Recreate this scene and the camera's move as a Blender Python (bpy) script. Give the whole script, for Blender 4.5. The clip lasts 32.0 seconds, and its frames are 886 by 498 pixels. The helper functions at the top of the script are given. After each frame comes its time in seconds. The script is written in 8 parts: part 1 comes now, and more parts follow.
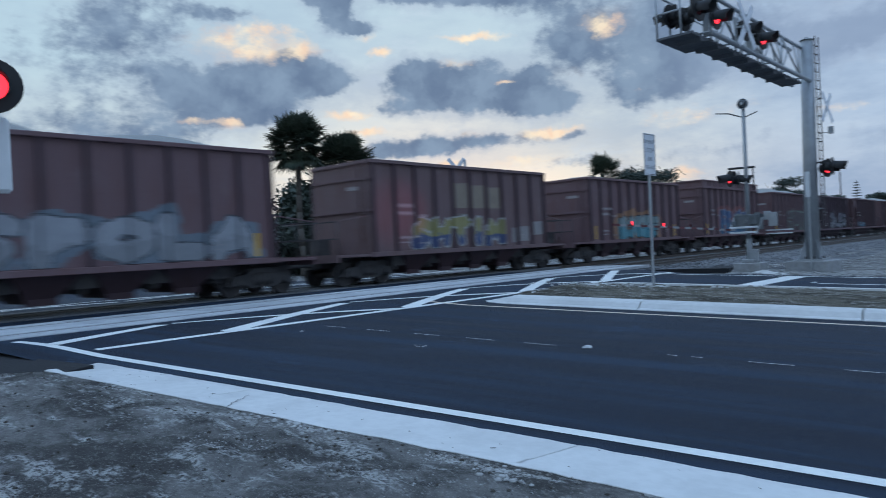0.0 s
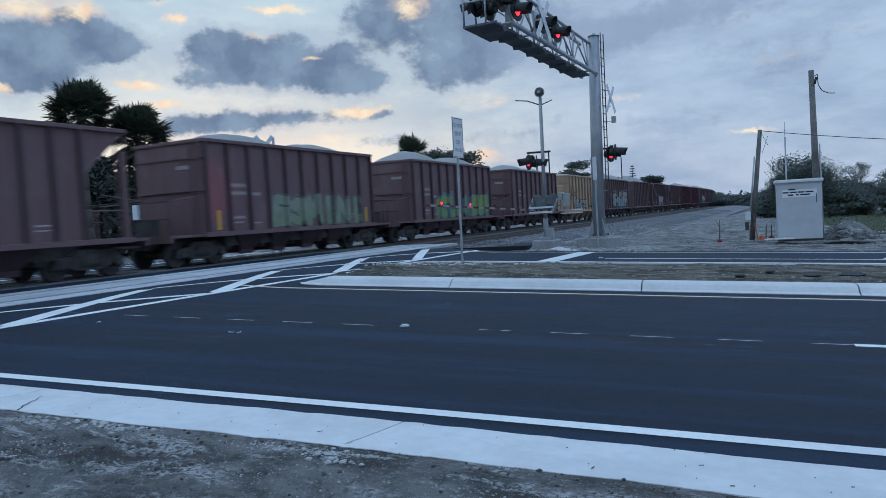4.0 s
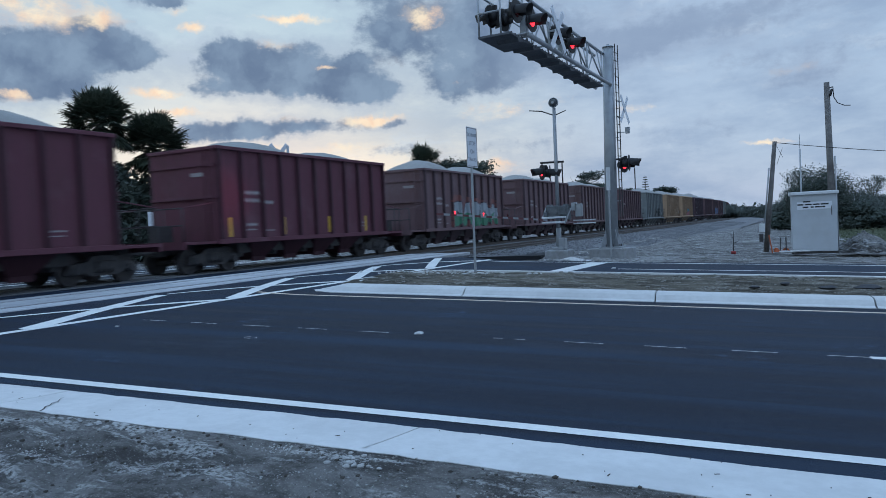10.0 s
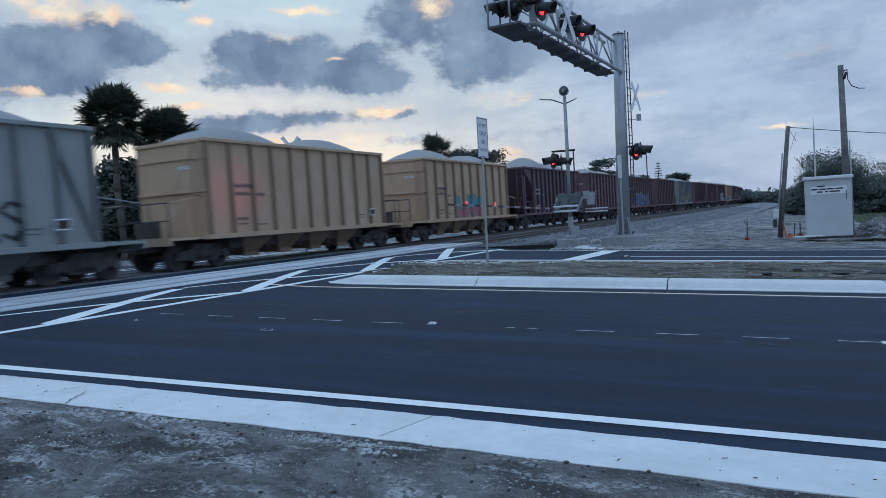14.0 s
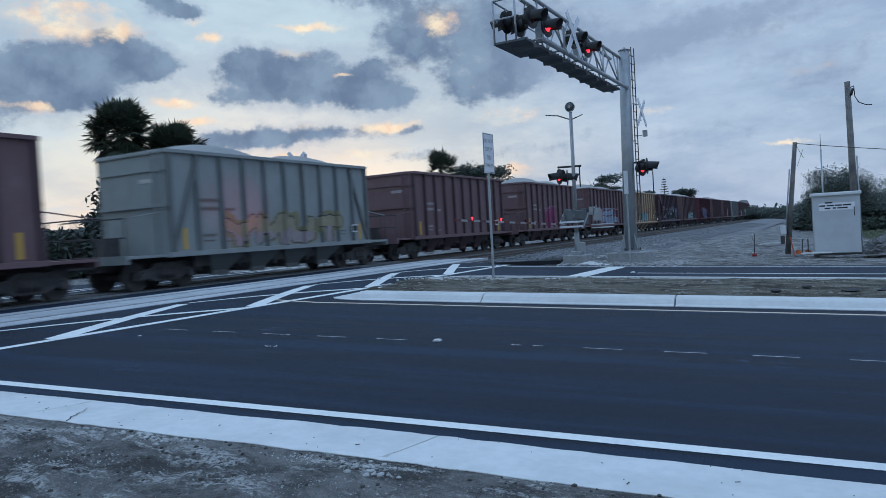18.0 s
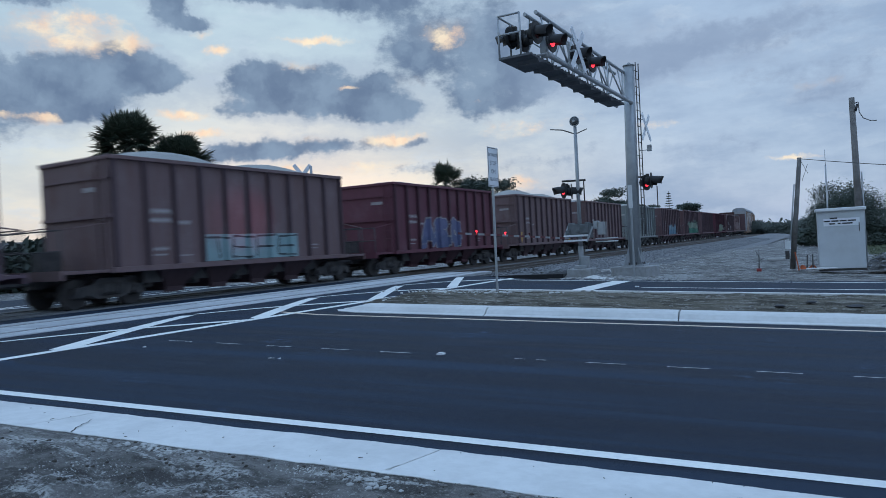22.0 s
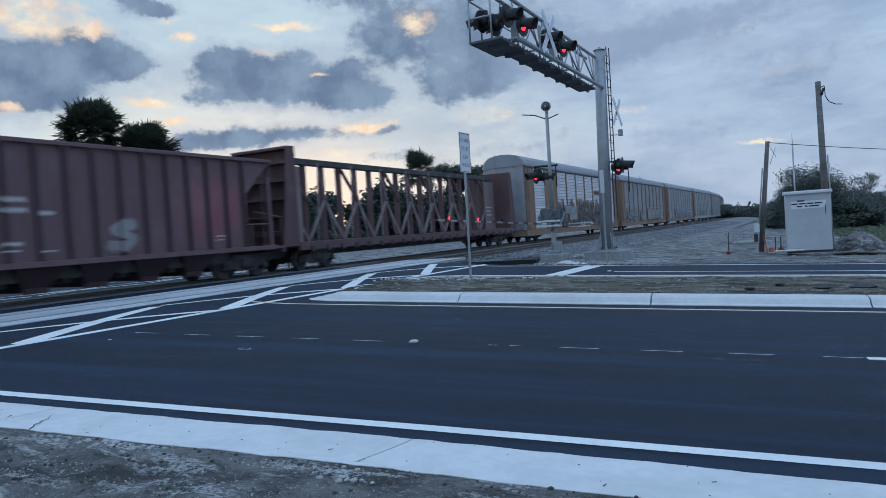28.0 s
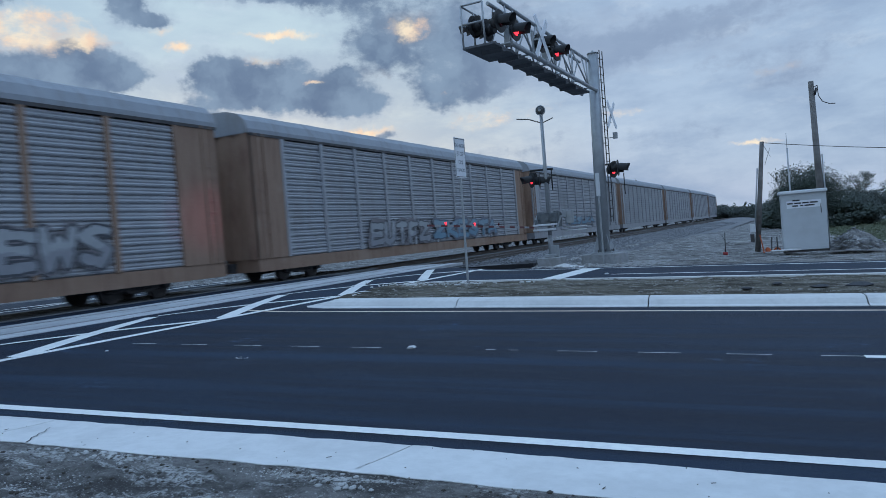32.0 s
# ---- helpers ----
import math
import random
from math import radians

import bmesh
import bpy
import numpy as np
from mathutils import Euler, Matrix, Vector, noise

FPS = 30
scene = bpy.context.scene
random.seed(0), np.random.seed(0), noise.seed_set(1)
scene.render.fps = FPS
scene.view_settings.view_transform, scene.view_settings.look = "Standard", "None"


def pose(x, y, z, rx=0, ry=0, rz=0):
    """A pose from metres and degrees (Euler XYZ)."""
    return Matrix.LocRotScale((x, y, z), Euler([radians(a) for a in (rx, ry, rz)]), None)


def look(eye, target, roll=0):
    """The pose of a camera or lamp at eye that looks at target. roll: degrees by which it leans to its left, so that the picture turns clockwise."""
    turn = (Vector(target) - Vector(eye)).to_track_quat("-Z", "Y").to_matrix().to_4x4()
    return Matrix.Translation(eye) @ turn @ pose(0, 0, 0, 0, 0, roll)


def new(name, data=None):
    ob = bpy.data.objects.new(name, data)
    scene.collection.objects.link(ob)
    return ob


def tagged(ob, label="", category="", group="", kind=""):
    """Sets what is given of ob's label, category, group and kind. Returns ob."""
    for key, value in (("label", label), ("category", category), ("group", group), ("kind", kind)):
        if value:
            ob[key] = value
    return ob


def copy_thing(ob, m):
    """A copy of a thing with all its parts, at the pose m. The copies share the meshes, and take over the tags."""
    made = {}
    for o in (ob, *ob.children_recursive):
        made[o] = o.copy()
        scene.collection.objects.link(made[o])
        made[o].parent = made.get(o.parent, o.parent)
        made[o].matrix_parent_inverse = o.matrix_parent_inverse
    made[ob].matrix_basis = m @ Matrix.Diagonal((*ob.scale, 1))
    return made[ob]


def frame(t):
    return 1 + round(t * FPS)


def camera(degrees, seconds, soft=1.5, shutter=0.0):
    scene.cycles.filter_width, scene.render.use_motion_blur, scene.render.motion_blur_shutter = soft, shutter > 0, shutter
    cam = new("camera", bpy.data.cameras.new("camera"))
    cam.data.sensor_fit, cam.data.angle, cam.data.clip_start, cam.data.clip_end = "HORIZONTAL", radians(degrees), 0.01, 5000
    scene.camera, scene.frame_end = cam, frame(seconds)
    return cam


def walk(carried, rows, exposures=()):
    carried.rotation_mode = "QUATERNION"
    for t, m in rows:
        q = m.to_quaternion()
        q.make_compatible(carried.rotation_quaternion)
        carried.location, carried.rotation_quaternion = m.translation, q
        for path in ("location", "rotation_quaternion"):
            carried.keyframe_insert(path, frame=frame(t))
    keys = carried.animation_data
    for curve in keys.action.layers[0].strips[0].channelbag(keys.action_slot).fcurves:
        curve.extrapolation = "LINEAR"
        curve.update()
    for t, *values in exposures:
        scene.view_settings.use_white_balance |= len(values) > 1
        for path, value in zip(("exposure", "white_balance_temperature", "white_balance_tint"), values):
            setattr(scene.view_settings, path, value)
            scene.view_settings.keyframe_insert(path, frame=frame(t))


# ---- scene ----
cam = camera(64.2, 32.0, soft=0.7, shutter=0.3)
PATH = [
    (0.0, pose(0.072, 0.132, 1.607, 89.89, 2.90, 41.57)),
    (0.5, pose(0.158, -0.079, 1.624, 88.82, 2.82, 33.57)),
    (1.0, pose(0.177, 0.063, 1.582, 88.45, 3.17, 30.47)),
    (1.5, pose(0.228, 0.019, 1.616, 87.88, 3.29, 29.13)),
    (2.0, pose(0.119, -0.051, 1.629, 87.57, 3.59, 28.27)),
    (2.5, pose(0.020, -0.031, 1.634, 87.30, 3.66, 27.55)),
    (3.0, pose(0.014, 0.001, 1.631, 87.23, 3.59, 27.00)),
    (3.5, pose(0.013, -0.001, 1.627, 87.25, 3.40, 26.54)),
    (4.0, pose(0.010, 0.034, 1.644, 87.39, 3.25, 26.19)),
    (4.5, pose(0.021, -0.005, 1.617, 87.68, 3.17, 25.99)),
    (6.5, pose(-0.004, 0.011, 1.609, 88.17, 3.08, 25.72)),
    (7.0, pose(-0.036, 0.080, 1.592, 88.36, 3.08, 25.49)),
    (7.5, pose(-0.033, 0.072, 1.610, 88.46, 3.07, 25.45)),
    (8.0, pose(-0.039, 0.084, 1.607, 88.61, 3.10, 25.70)),
    (8.5, pose(-0.025, 0.046, 1.619, 88.56, 2.99, 26.18)),
    (9.0, pose(-0.000, 0.000, 1.649, 88.40, 2.90, 26.70)),
    (9.5, pose(0.013, -0.050, 1.642, 88.27, 2.83, 27.01)),
    (10.0, pose(-0.004, -0.045, 1.637, 88.19, 2.73, 27.14)),
    (10.5, pose(-0.016, -0.041, 1.634, 88.20, 2.74, 27.14)),
    (11.0, pose(0.002, -0.053, 1.636, 88.20, 2.95, 27.17)),
    (11.5, pose(0.025, -0.063, 1.653, 88.02, 3.25, 27.18)),
    (12.0, pose(0.011, -0.029, 1.651, 87.79, 3.52, 27.19)),
    (12.5, pose(0.013, -0.039, 1.649, 87.53, 3.74, 27.33)),
    (13.0, pose(-0.041, 0.013, 1.640, 87.41, 3.79, 27.53)),
    (13.5, pose(0.013, -0.077, 1.648, 87.32, 3.62, 27.86)),
    (14.0, pose(0.056, -0.132, 1.657, 87.42, 3.57, 28.14)),
    (14.5, pose(0.067, -0.158, 1.681, 87.57, 3.53, 28.28)),
    (16.5, pose(0.062, -0.128, 1.667, 88.43, 3.50, 28.45)),
    (17.0, pose(0.066, -0.125, 1.683, 88.46, 3.50, 28.50)),
    (17.5, pose(0.054, -0.103, 1.680, 88.54, 3.49, 28.57)),
    (18.0, pose(0.022, -0.070, 1.668, 88.68, 3.42, 28.60)),
    (18.5, pose(0.031, -0.084, 1.673, 88.78, 3.37, 28.67)),
    (19.0, pose(0.011, -0.031, 1.675, 88.99, 3.37, 28.69)),
    (19.5, pose(0.033, -0.092, 1.663, 89.13, 3.26, 28.76)),
    (20.0, pose(0.038, -0.103, 1.681, 89.19, 3.17, 28.79)),
    (20.5, pose(0.056, -0.130, 1.684, 89.32, 3.15, 28.85)),
    (21.0, pose(0.039, -0.108, 1.664, 89.49, 3.12, 28.88)),
    (21.5, pose(0.040, -0.095, 1.661, 89.64, 3.12, 28.92)),
    (22.0, pose(0.046, -0.105, 1.681, 89.73, 3.06, 28.95)),
    (22.5, pose(0.031, -0.082, 1.676, 89.94, 3.03, 28.93)),
    (23.0, pose(0.015, -0.031, 1.674, 90.17, 3.05, 28.96)),
    (23.5, pose(0.021, -0.071, 1.670, 90.26, 2.92, 28.97)),
    (24.0, pose(0.030, -0.117, 1.675, 90.19, 2.88, 28.93)),
    (24.5, pose(0.013, -0.083, 1.665, 90.02, 2.99, 28.79)),
    (25.0, pose(0.028, -0.104, 1.666, 89.60, 3.10, 28.56)),
    (25.5, pose(0.041, -0.112, 1.669, 89.15, 3.32, 28.30)),
    (27.5, pose(0.012, -0.031, 1.667, 88.54, 3.66, 27.33)),
    (28.0, pose(0.008, 0.020, 1.665, 88.56, 3.74, 26.80)),
    (28.5, pose(0.005, 0.055, 1.621, 88.71, 3.94, 26.35)),
    (29.0, pose(-0.004, 0.095, 1.620, 88.75, 4.07, 26.16)),
    (29.5, pose(-0.004, 0.068, 1.628, 88.86, 4.32, 26.36)),
    (30.0, pose(-0.003, 0.077, 1.630, 89.01, 4.63, 26.71)),
    (30.5, pose(0.018, 0.067, 1.641, 89.10, 4.82, 26.98)),
    (31.0, pose(0.052, 0.022, 1.651, 89.13, 4.93, 27.07)),
    (31.5, pose(0.034, 0.038, 1.644, 89.11, 4.83, 26.84)),
    (32.0, pose(0.022, 0.026, 1.664, 88.98, 4.70, 26.57)),
]
walk(cam, PATH)

# ---- plan: the railway runs along +y, the road climbs towards it ----
SKEW, SLOPE, LEVEL = radians(5.8), 0.0367, 0.45
DH, LH = (-math.cos(SKEW), -math.sin(SKEW)), (-math.sin(SKEW), math.cos(SKEW))
NEAR_TRACK, FAR_TRACK, RAIL = -14.57, -18.9, 0.46
BEND, RADIUS = 150.0, 1000.0


def smooth(v):
    v = max(0.0, min(1.0, v))
    return v * v * (3 - 2 * v)


def rp(s, lat):
    """World x, y from metres along the road (towards the railway) and across it."""
    return s * DH[0] + lat * LH[0], s * DH[1] + lat * LH[1]


def sl(x, y):
    return x * DH[0] + y * DH[1], x * LH[0] + y * LH[1]


def road_z(x, y):
    z = SLOPE * max(-8.0, min(sl(x, y)[0], 14.0))
    w = smooth((-x - 9.8) / 2.6)
    z = z * (1 - w) + LEVEL * w
    if x < -23:
        z -= min(0.5, 0.03 * (-x - 23))
    return z


def track_at(u, centre, off=0.0):
    """Place and heading on a track, u metres along it."""
    a = max(0.0, u - BEND) / RADIUS
    x, y = centre - RADIUS * (1 - math.cos(a)), min(u, BEND) + RADIUS * math.sin(a)
    return x + off * math.cos(a), y + off * math.sin(a), a


# ---- sky and light: dusk, broken cloud, the sun just gone ----
DARK = [
    (-53.6, 13.7, 4.3, 1.9, 1), (-56.7, 12.9, 3.1, 2.2, 0.9), (-50.4, 13.3, 2.7, 1.1, 1), (-56.2, 11.4, 4.8, 1.3, 0.8), (-52.2, 15.1, 1.9, 1.1, 0.8),
    (-43, 13.7, 2.9, 1.3, 1), (-40.1, 12.7, 5.6, 1.8, 1), (-36.2, 12, 4.9, 1.7, 1), (-32.7, 11.1, 3.2, 1.1, 0.9), (-44.4, 11.4, 3.3, 0.7, 0.6),
    (-33.5, 13.1, 1.1, 0.8, 0.9), (-42.5, 8.3, 4.2, 0.9, 0.85), (-45.8, 7.7, 2.4, 0.7, 0.7), (-36.4, 8.4, 4, 0.7, 0.6), (-30.6, 8.3, 1.4, 0.4, 0.6),
    (-30.7, 6.2, 3.6, 0.7, 0.45), (-29.7, 16.3, 4.1, 1.9, 0.68), (-27.1, 14.1, 4.1, 2.3, 0.5), (-30.7, 14.5, 3.2, 1.7, 0.5), (-25.8, 11.5, 2.7, 1.7, 0.7),
    (-22.1, 13, 4.1, 2.1, 0.75), (-19.3, 14.9, 6.2, 2.5, 0.7), (-47.8, 17.5, 1.6, 0.6, 1), (-37.4, 14.5, 1.8, 0.6, 0.45), (-12.4, 13, 3.4, 1.5, 0.75),
    (-22.7, 11.2, 3.2, 1.1, 0.5), (-8.6, 13.8, 4.9, 1.6, 0.45), (0.2, 9.3, 2.5, 0.9, 0.6), (-3, 11, 4.6, 1.2, 0.45), (-18.3, 7.3, 4, 1.3, 0.25),
    (-21.1, 5.9, 5.4, 0.9, 0.35), (-8.9, 6.3, 6.6, 1.5, 0.4), (-1.8, 14, 5.6, 1.5, 0.4), (3.4, 10.9, 3.4, 1.5, 0.4), (-60.1, 12.3, 3.8, 2.2, 0.8),
    (-63, 9.2, 4.4, 1.4, 0.6), (-61.8, 14.3, 3, 1.4, 0.5), (-68, 15, 6.5, 3.6, 0.5), (-63.5, 18, 5, 2.2, 0.5), (-73, 9, 6, 3.2, 0.5), (-66, 10.5, 4, 1.8, 0.45),
    (-49.4, 18.7, 1.5, 1.5, 0.9), (-50.1, 19.8, 2.4, 0.8, 0.9), (-38.1, 19.6, 8.0, 1.0, 0.9), (-31.8, 18.7, 5.0, 1.2, 0.6), (-43.8, 19.7, 2.6, 0.7, 0.6),
    (-58.2, 18.5, 3.1, 0.6, 0.6), (-24.0, 17.7, 4.1, 2.5, 0.55), (-5.7, 14.7, 5.4, 1.6, 0.4),
]
BRIGHT = [
    (-28.1, 16.6, 2, 1.1, 0.95), (-27.7, 15.6, 0.8, 0.6, 0.6), (-52, 15.8, 1.3, 0.8, 1), (-54.2, 15.3, 1.4, 0.7, 0.6), (-56.2, 16.3, 2.1, 0.7, 0.45),
    (-38.6, 16.5, 2.4, 0.3, 0.9), (-39.6, 14.4, 1.7, 0.5, 0.7), (-46, 15.6, 0.8, 0.4, 0.9), (-47.1, 16.8, 1, 0.4, 0.6), (-32.8, 8.7, 2.7, 0.4, 1),
    (-48.8, 10.9, 1.6, 0.4, 0.9), (-47.3, 9.5, 1.8, 0.3, 0.7), (-57.7, 10.5, 1, 0.5, 1), (-39, 8.8, 1.5, 0.3, 0.6), (-35.7, 13, 1.1, 0.3, 0.9),
    (-40.7, 6.7, 0.9, 0.4, 0.8), (-34.3, 6.5, 3.1, 0.5, 0.6), (-30.3, 13.2, 2.3, 0.9, 0.4), (-22.4, 4.5, 1.8, 0.5, 0.75), (-11.5, 8.5, 2.5, 0.3, 0.5),
    (-0.1, 10.1, 2.2, 0.4, 0.4), (-2.3, 5, 1.5, 0.2, 0.8), (-25.1, 11.5, 1.8, 0.8, 0.4), (-44.8, 12.2, 1.6, 0.5, 0.4), (-60.2, 10.6, 1.9, 0.4, 0.7),
    (-4.3, 10.8, 1.9, 0.8, 0.3), (-22.3, 8.9, 2.6, 0.8, 0.5), (-17.5, 9.6, 1.6, 0.5, 0.35),
    (-58.0, 16.5, 3.9, 1.5, 0.4), (-55.1, 17.5, 2.2, 0.4, 0.6), (-56.6, 15.7, 2.2, 1.1, 0.35),
]


class Nodes:
    """Short-hand for building node trees."""

    def __init__(self, tree):
        self.tree = tree
        tree.nodes.clear()

    def add(self, kind):
        return self.tree.nodes.new(kind)

    def link(self, a, b):
        self.tree.links.new(a, b)

    def feed(self, socket, value):
        if isinstance(value, bpy.types.NodeSocket):
            self.link(value, socket)
        else:
            socket.default_value = value

    def math(self, op, a, b=0.0, clamp=False):
        node = self.add("ShaderNodeMath")
        node.operation, node.use_clamp = op, clamp
        self.feed(node.inputs[0], a), self.feed(node.inputs[1], b)
        return node.outputs[0]

    def vec(self, op, a, b=(0, 0, 0)):
        node = self.add("ShaderNodeVectorMath")
        node.operation = op
        self.feed(node.inputs[0], a), self.feed(node.inputs[1], b)
        return node.outputs["Value"] if op in ("LENGTH", "DISTANCE", "DOT_PRODUCT") else node.outputs[0]

    def ramp(self, v, a, b, lo=0.0, hi=1.0, kind="SMOOTHSTEP"):
        node = self.add("ShaderNodeMapRange")
        node.interpolation_type = kind
        for socket, value in zip(node.inputs, (v, a, b, lo, hi)):
            self.feed(socket, value)
        return node.outputs[0]

    def mix(self, f, a, b, blend="MIX"):
        node = self.add("ShaderNodeMix")
        node.data_type, node.blend_type = "RGBA", blend
        self.feed(node.inputs[0], f), self.feed(node.inputs[6], a), self.feed(node.inputs[7], b)
        return node.outputs[2]

    def noise(self, v, scale, detail=4.0, rough=0.55, colour=False):
        node = self.add("ShaderNodeTexNoise")
        self.feed(node.inputs["Vector"], v)
        node.inputs["Scale"].default_value, node.inputs["Detail"].default_value, node.inputs["Roughness"].default_value = scale, detail, rough
        return node.outputs["Color" if colour else "Fac"]


def rgb(r, g, b):
    """Linear colour from 0-255 display values."""
    return tuple((v / 255 / 12.92 if v < 10 else ((v / 255 + 0.055) / 1.055) ** 2.4) for v in (r, g, b)) + (1.0,)


def make_sky():
    world = bpy.data.worlds.new("dusk_sky")
    scene.world = world
    world.use_nodes = True
    n = Nodes(world.node_tree)
    d = n.add("ShaderNodeTexCoord").outputs["Generated"]
    sep = n.add("ShaderNodeSeparateXYZ")
    n.link(d, sep.inputs[0])
    az = n.math("DEGREES", n.math("ARCTAN2", sep.outputs[0], sep.outputs[1]))
    el = n.math("DEGREES", n.math("ARCSINE", sep.outputs[2]))
    comb = n.add("ShaderNodeCombineXYZ")
    n.link(az, comb.inputs[0]), n.link(el, comb.inputs[1])
    flat = comb.outputs[0]
    # billowing edges: wobble at two scales and rounded puffs
    w1 = n.vec("SUBTRACT", n.noise(flat, 0.30, 4.0, 0.6, True), (0.5, 0.5, 0.5))
    w2 = n.vec("SUBTRACT", n.noise(flat, 1.3, 5.0, 0.62, True), (0.5, 0.5, 0.5))
    warped = n.vec("ADD", flat, n.vec("ADD", n.vec("MULTIPLY", w1, (2.2, 1.4, 0)), n.vec("MULTIPLY", w2, (1.0, 0.7, 0))))
    fray = n.noise(n.vec("MULTIPLY", flat, (0.8, 1.25, 1.0)), 1.1, 8.0, 0.64)
    puff = n.noise(n.vec("MULTIPLY", flat, (0.75, 1.3, 1.0)), 0.35, 6.0, 0.58)
    cells = n.add("ShaderNodeTexVoronoi")
    cells.feature, cells.inputs["Scale"].default_value = "SMOOTH_F1", 0.95
    cells.inputs["Smoothness"].default_value = 0.6
    n.link(warped, cells.inputs["Vector"])
    billow = n.math("SUBTRACT", 0.55, cells.outputs["Distance"])

    def blobs(rows, lo, hi, wear, a0, a1):
        """Soft mounds that add up, worn by noise and puffs and cut to a cloud edge."""
        total = None
        for a, e, rx, ry, k in rows:
            v = n.vec("LENGTH", n.vec("MULTIPLY", n.vec("SUBTRACT", warped, (a, e, 0)), (1 / rx, 1 / ry, 0)))
            m = n.ramp(v, lo, hi, k, 0.0)
            total = m if total is None else n.math("SUBTRACT", n.math("ADD", total, m), n.math("MULTIPLY", total, m))
        rub = n.math("ADD", n.math("SUBTRACT", fray, 0.5), n.math("ADD", n.math("SUBTRACT", puff, 0.5), n.math("MULTIPLY", billow, 0.22)))
        return n.ramp(n.math("ADD", total, n.math("MULTIPLY", rub, wear)), a0, a1)

    # clear part: pale towards the sunset, blue-grey away from it and high up
    glow = n.ramp(az, -9.0, -32.0)
    low = n.ramp(el, 2.0, 15.0, 1.0, 0.0, "LINEAR")
    clear = n.mix(glow, rgb(146, 169, 196), rgb(161, 187, 202))
    warm = n.mix(glow, rgb(150, 172, 198), rgb(192, 198, 195))
    base = n.mix(low, clear, warm)
    nishita = n.add("ShaderNodeTexSky")
    nishita.sky_type, nishita.sun_disc = "NISHITA", False
    nishita.sun_elevation, nishita.sun_rotation = radians(1.5), radians(-42.0)
    base = n.mix(0.02, base, nishita.outputs[0])
    # thin broken sheets of cloud, thicker away from the sunset
    stretched = n.vec("MULTIPLY", flat, (0.45, 1.2, 1.0))
    sheet = n.ramp(n.noise(stretched, 0.17, 7.0, 0.6), 0.38, 0.66)
    base = n.mix(n.math("MULTIPLY", sheet, n.ramp(az, -36.0, -14.0, 0.30, 0.80)), base, rgb(128, 149, 177))
    wisps = n.ramp(n.noise(n.vec("MULTIPLY", warped, (0.4, 1.4, 1.0)), 0.36, 6.0, 0.62), 0.50, 0.75)
    base = n.mix(n.math("MULTIPLY", wisps, n.ramp(az, -30.0, -10.0, 0.55, 0.40)), base, rgb(182, 196, 210))
    shade = n.noise(warped, 0.33, 4.0, 0.5)
    grey = n.mix(n.ramp(shade, 0.30, 0.70), rgb(86, 106, 134), rgb(117, 138, 162))
    grey = n.mix(n.ramp(az, -26.0, -14.0, 0.0, 0.75), grey, rgb(124, 143, 171))
    ember = n.mix(n.ramp(shade, 0.38, 0.62), rgb(232, 216, 190), rgb(224, 192, 166))
    base = n.mix(n.math("MULTIPLY", blobs(BRIGHT, 0.0, 2.2, 0.8, 0.25, 1.0), 0.8), base, ember)
    base = n.mix(n.math("MULTIPLY", blobs(DARK, 0.2, 2.1, 0.7, 0.22, 0.85), 0.42), base, rgb(140, 155, 178))
    base = n.mix(n.math("MULTIPLY", blobs(DARK, 0.25, 1.5, 0.66, 0.30, 0.74), n.ramp(az, -26.0, -14.0, 0.94, 0.6)), base, grey)
    base = n.mix(n.math("MULTIPLY", blobs(BRIGHT, 0.0, 1.7, 1.0, 0.45, 1.05), 0.85), base, ember)
    # overhead, out of view: plain blue-grey evening cloud
    base = n.mix(n.ramp(el, 21.0, 45.0), base, HIGH_SKY)
    # below the horizon: dim earth
    base = n.mix(n.ramp(el, -0.5, -3.0), base, (0.06, 0.07, 0.09, 1))
    back = n.add("ShaderNodeBackground")
    n.link(base, back.inputs[0])
    back.inputs[1].default_value = SKY_POWER
    out = n.add("ShaderNodeOutputWorld")
    n.link(back.outputs[0], out.inputs[0])


SKY_POWER, HIGH_SKY = 1.30, (0.43, 0.66, 1.02, 1.0)
make_sky()


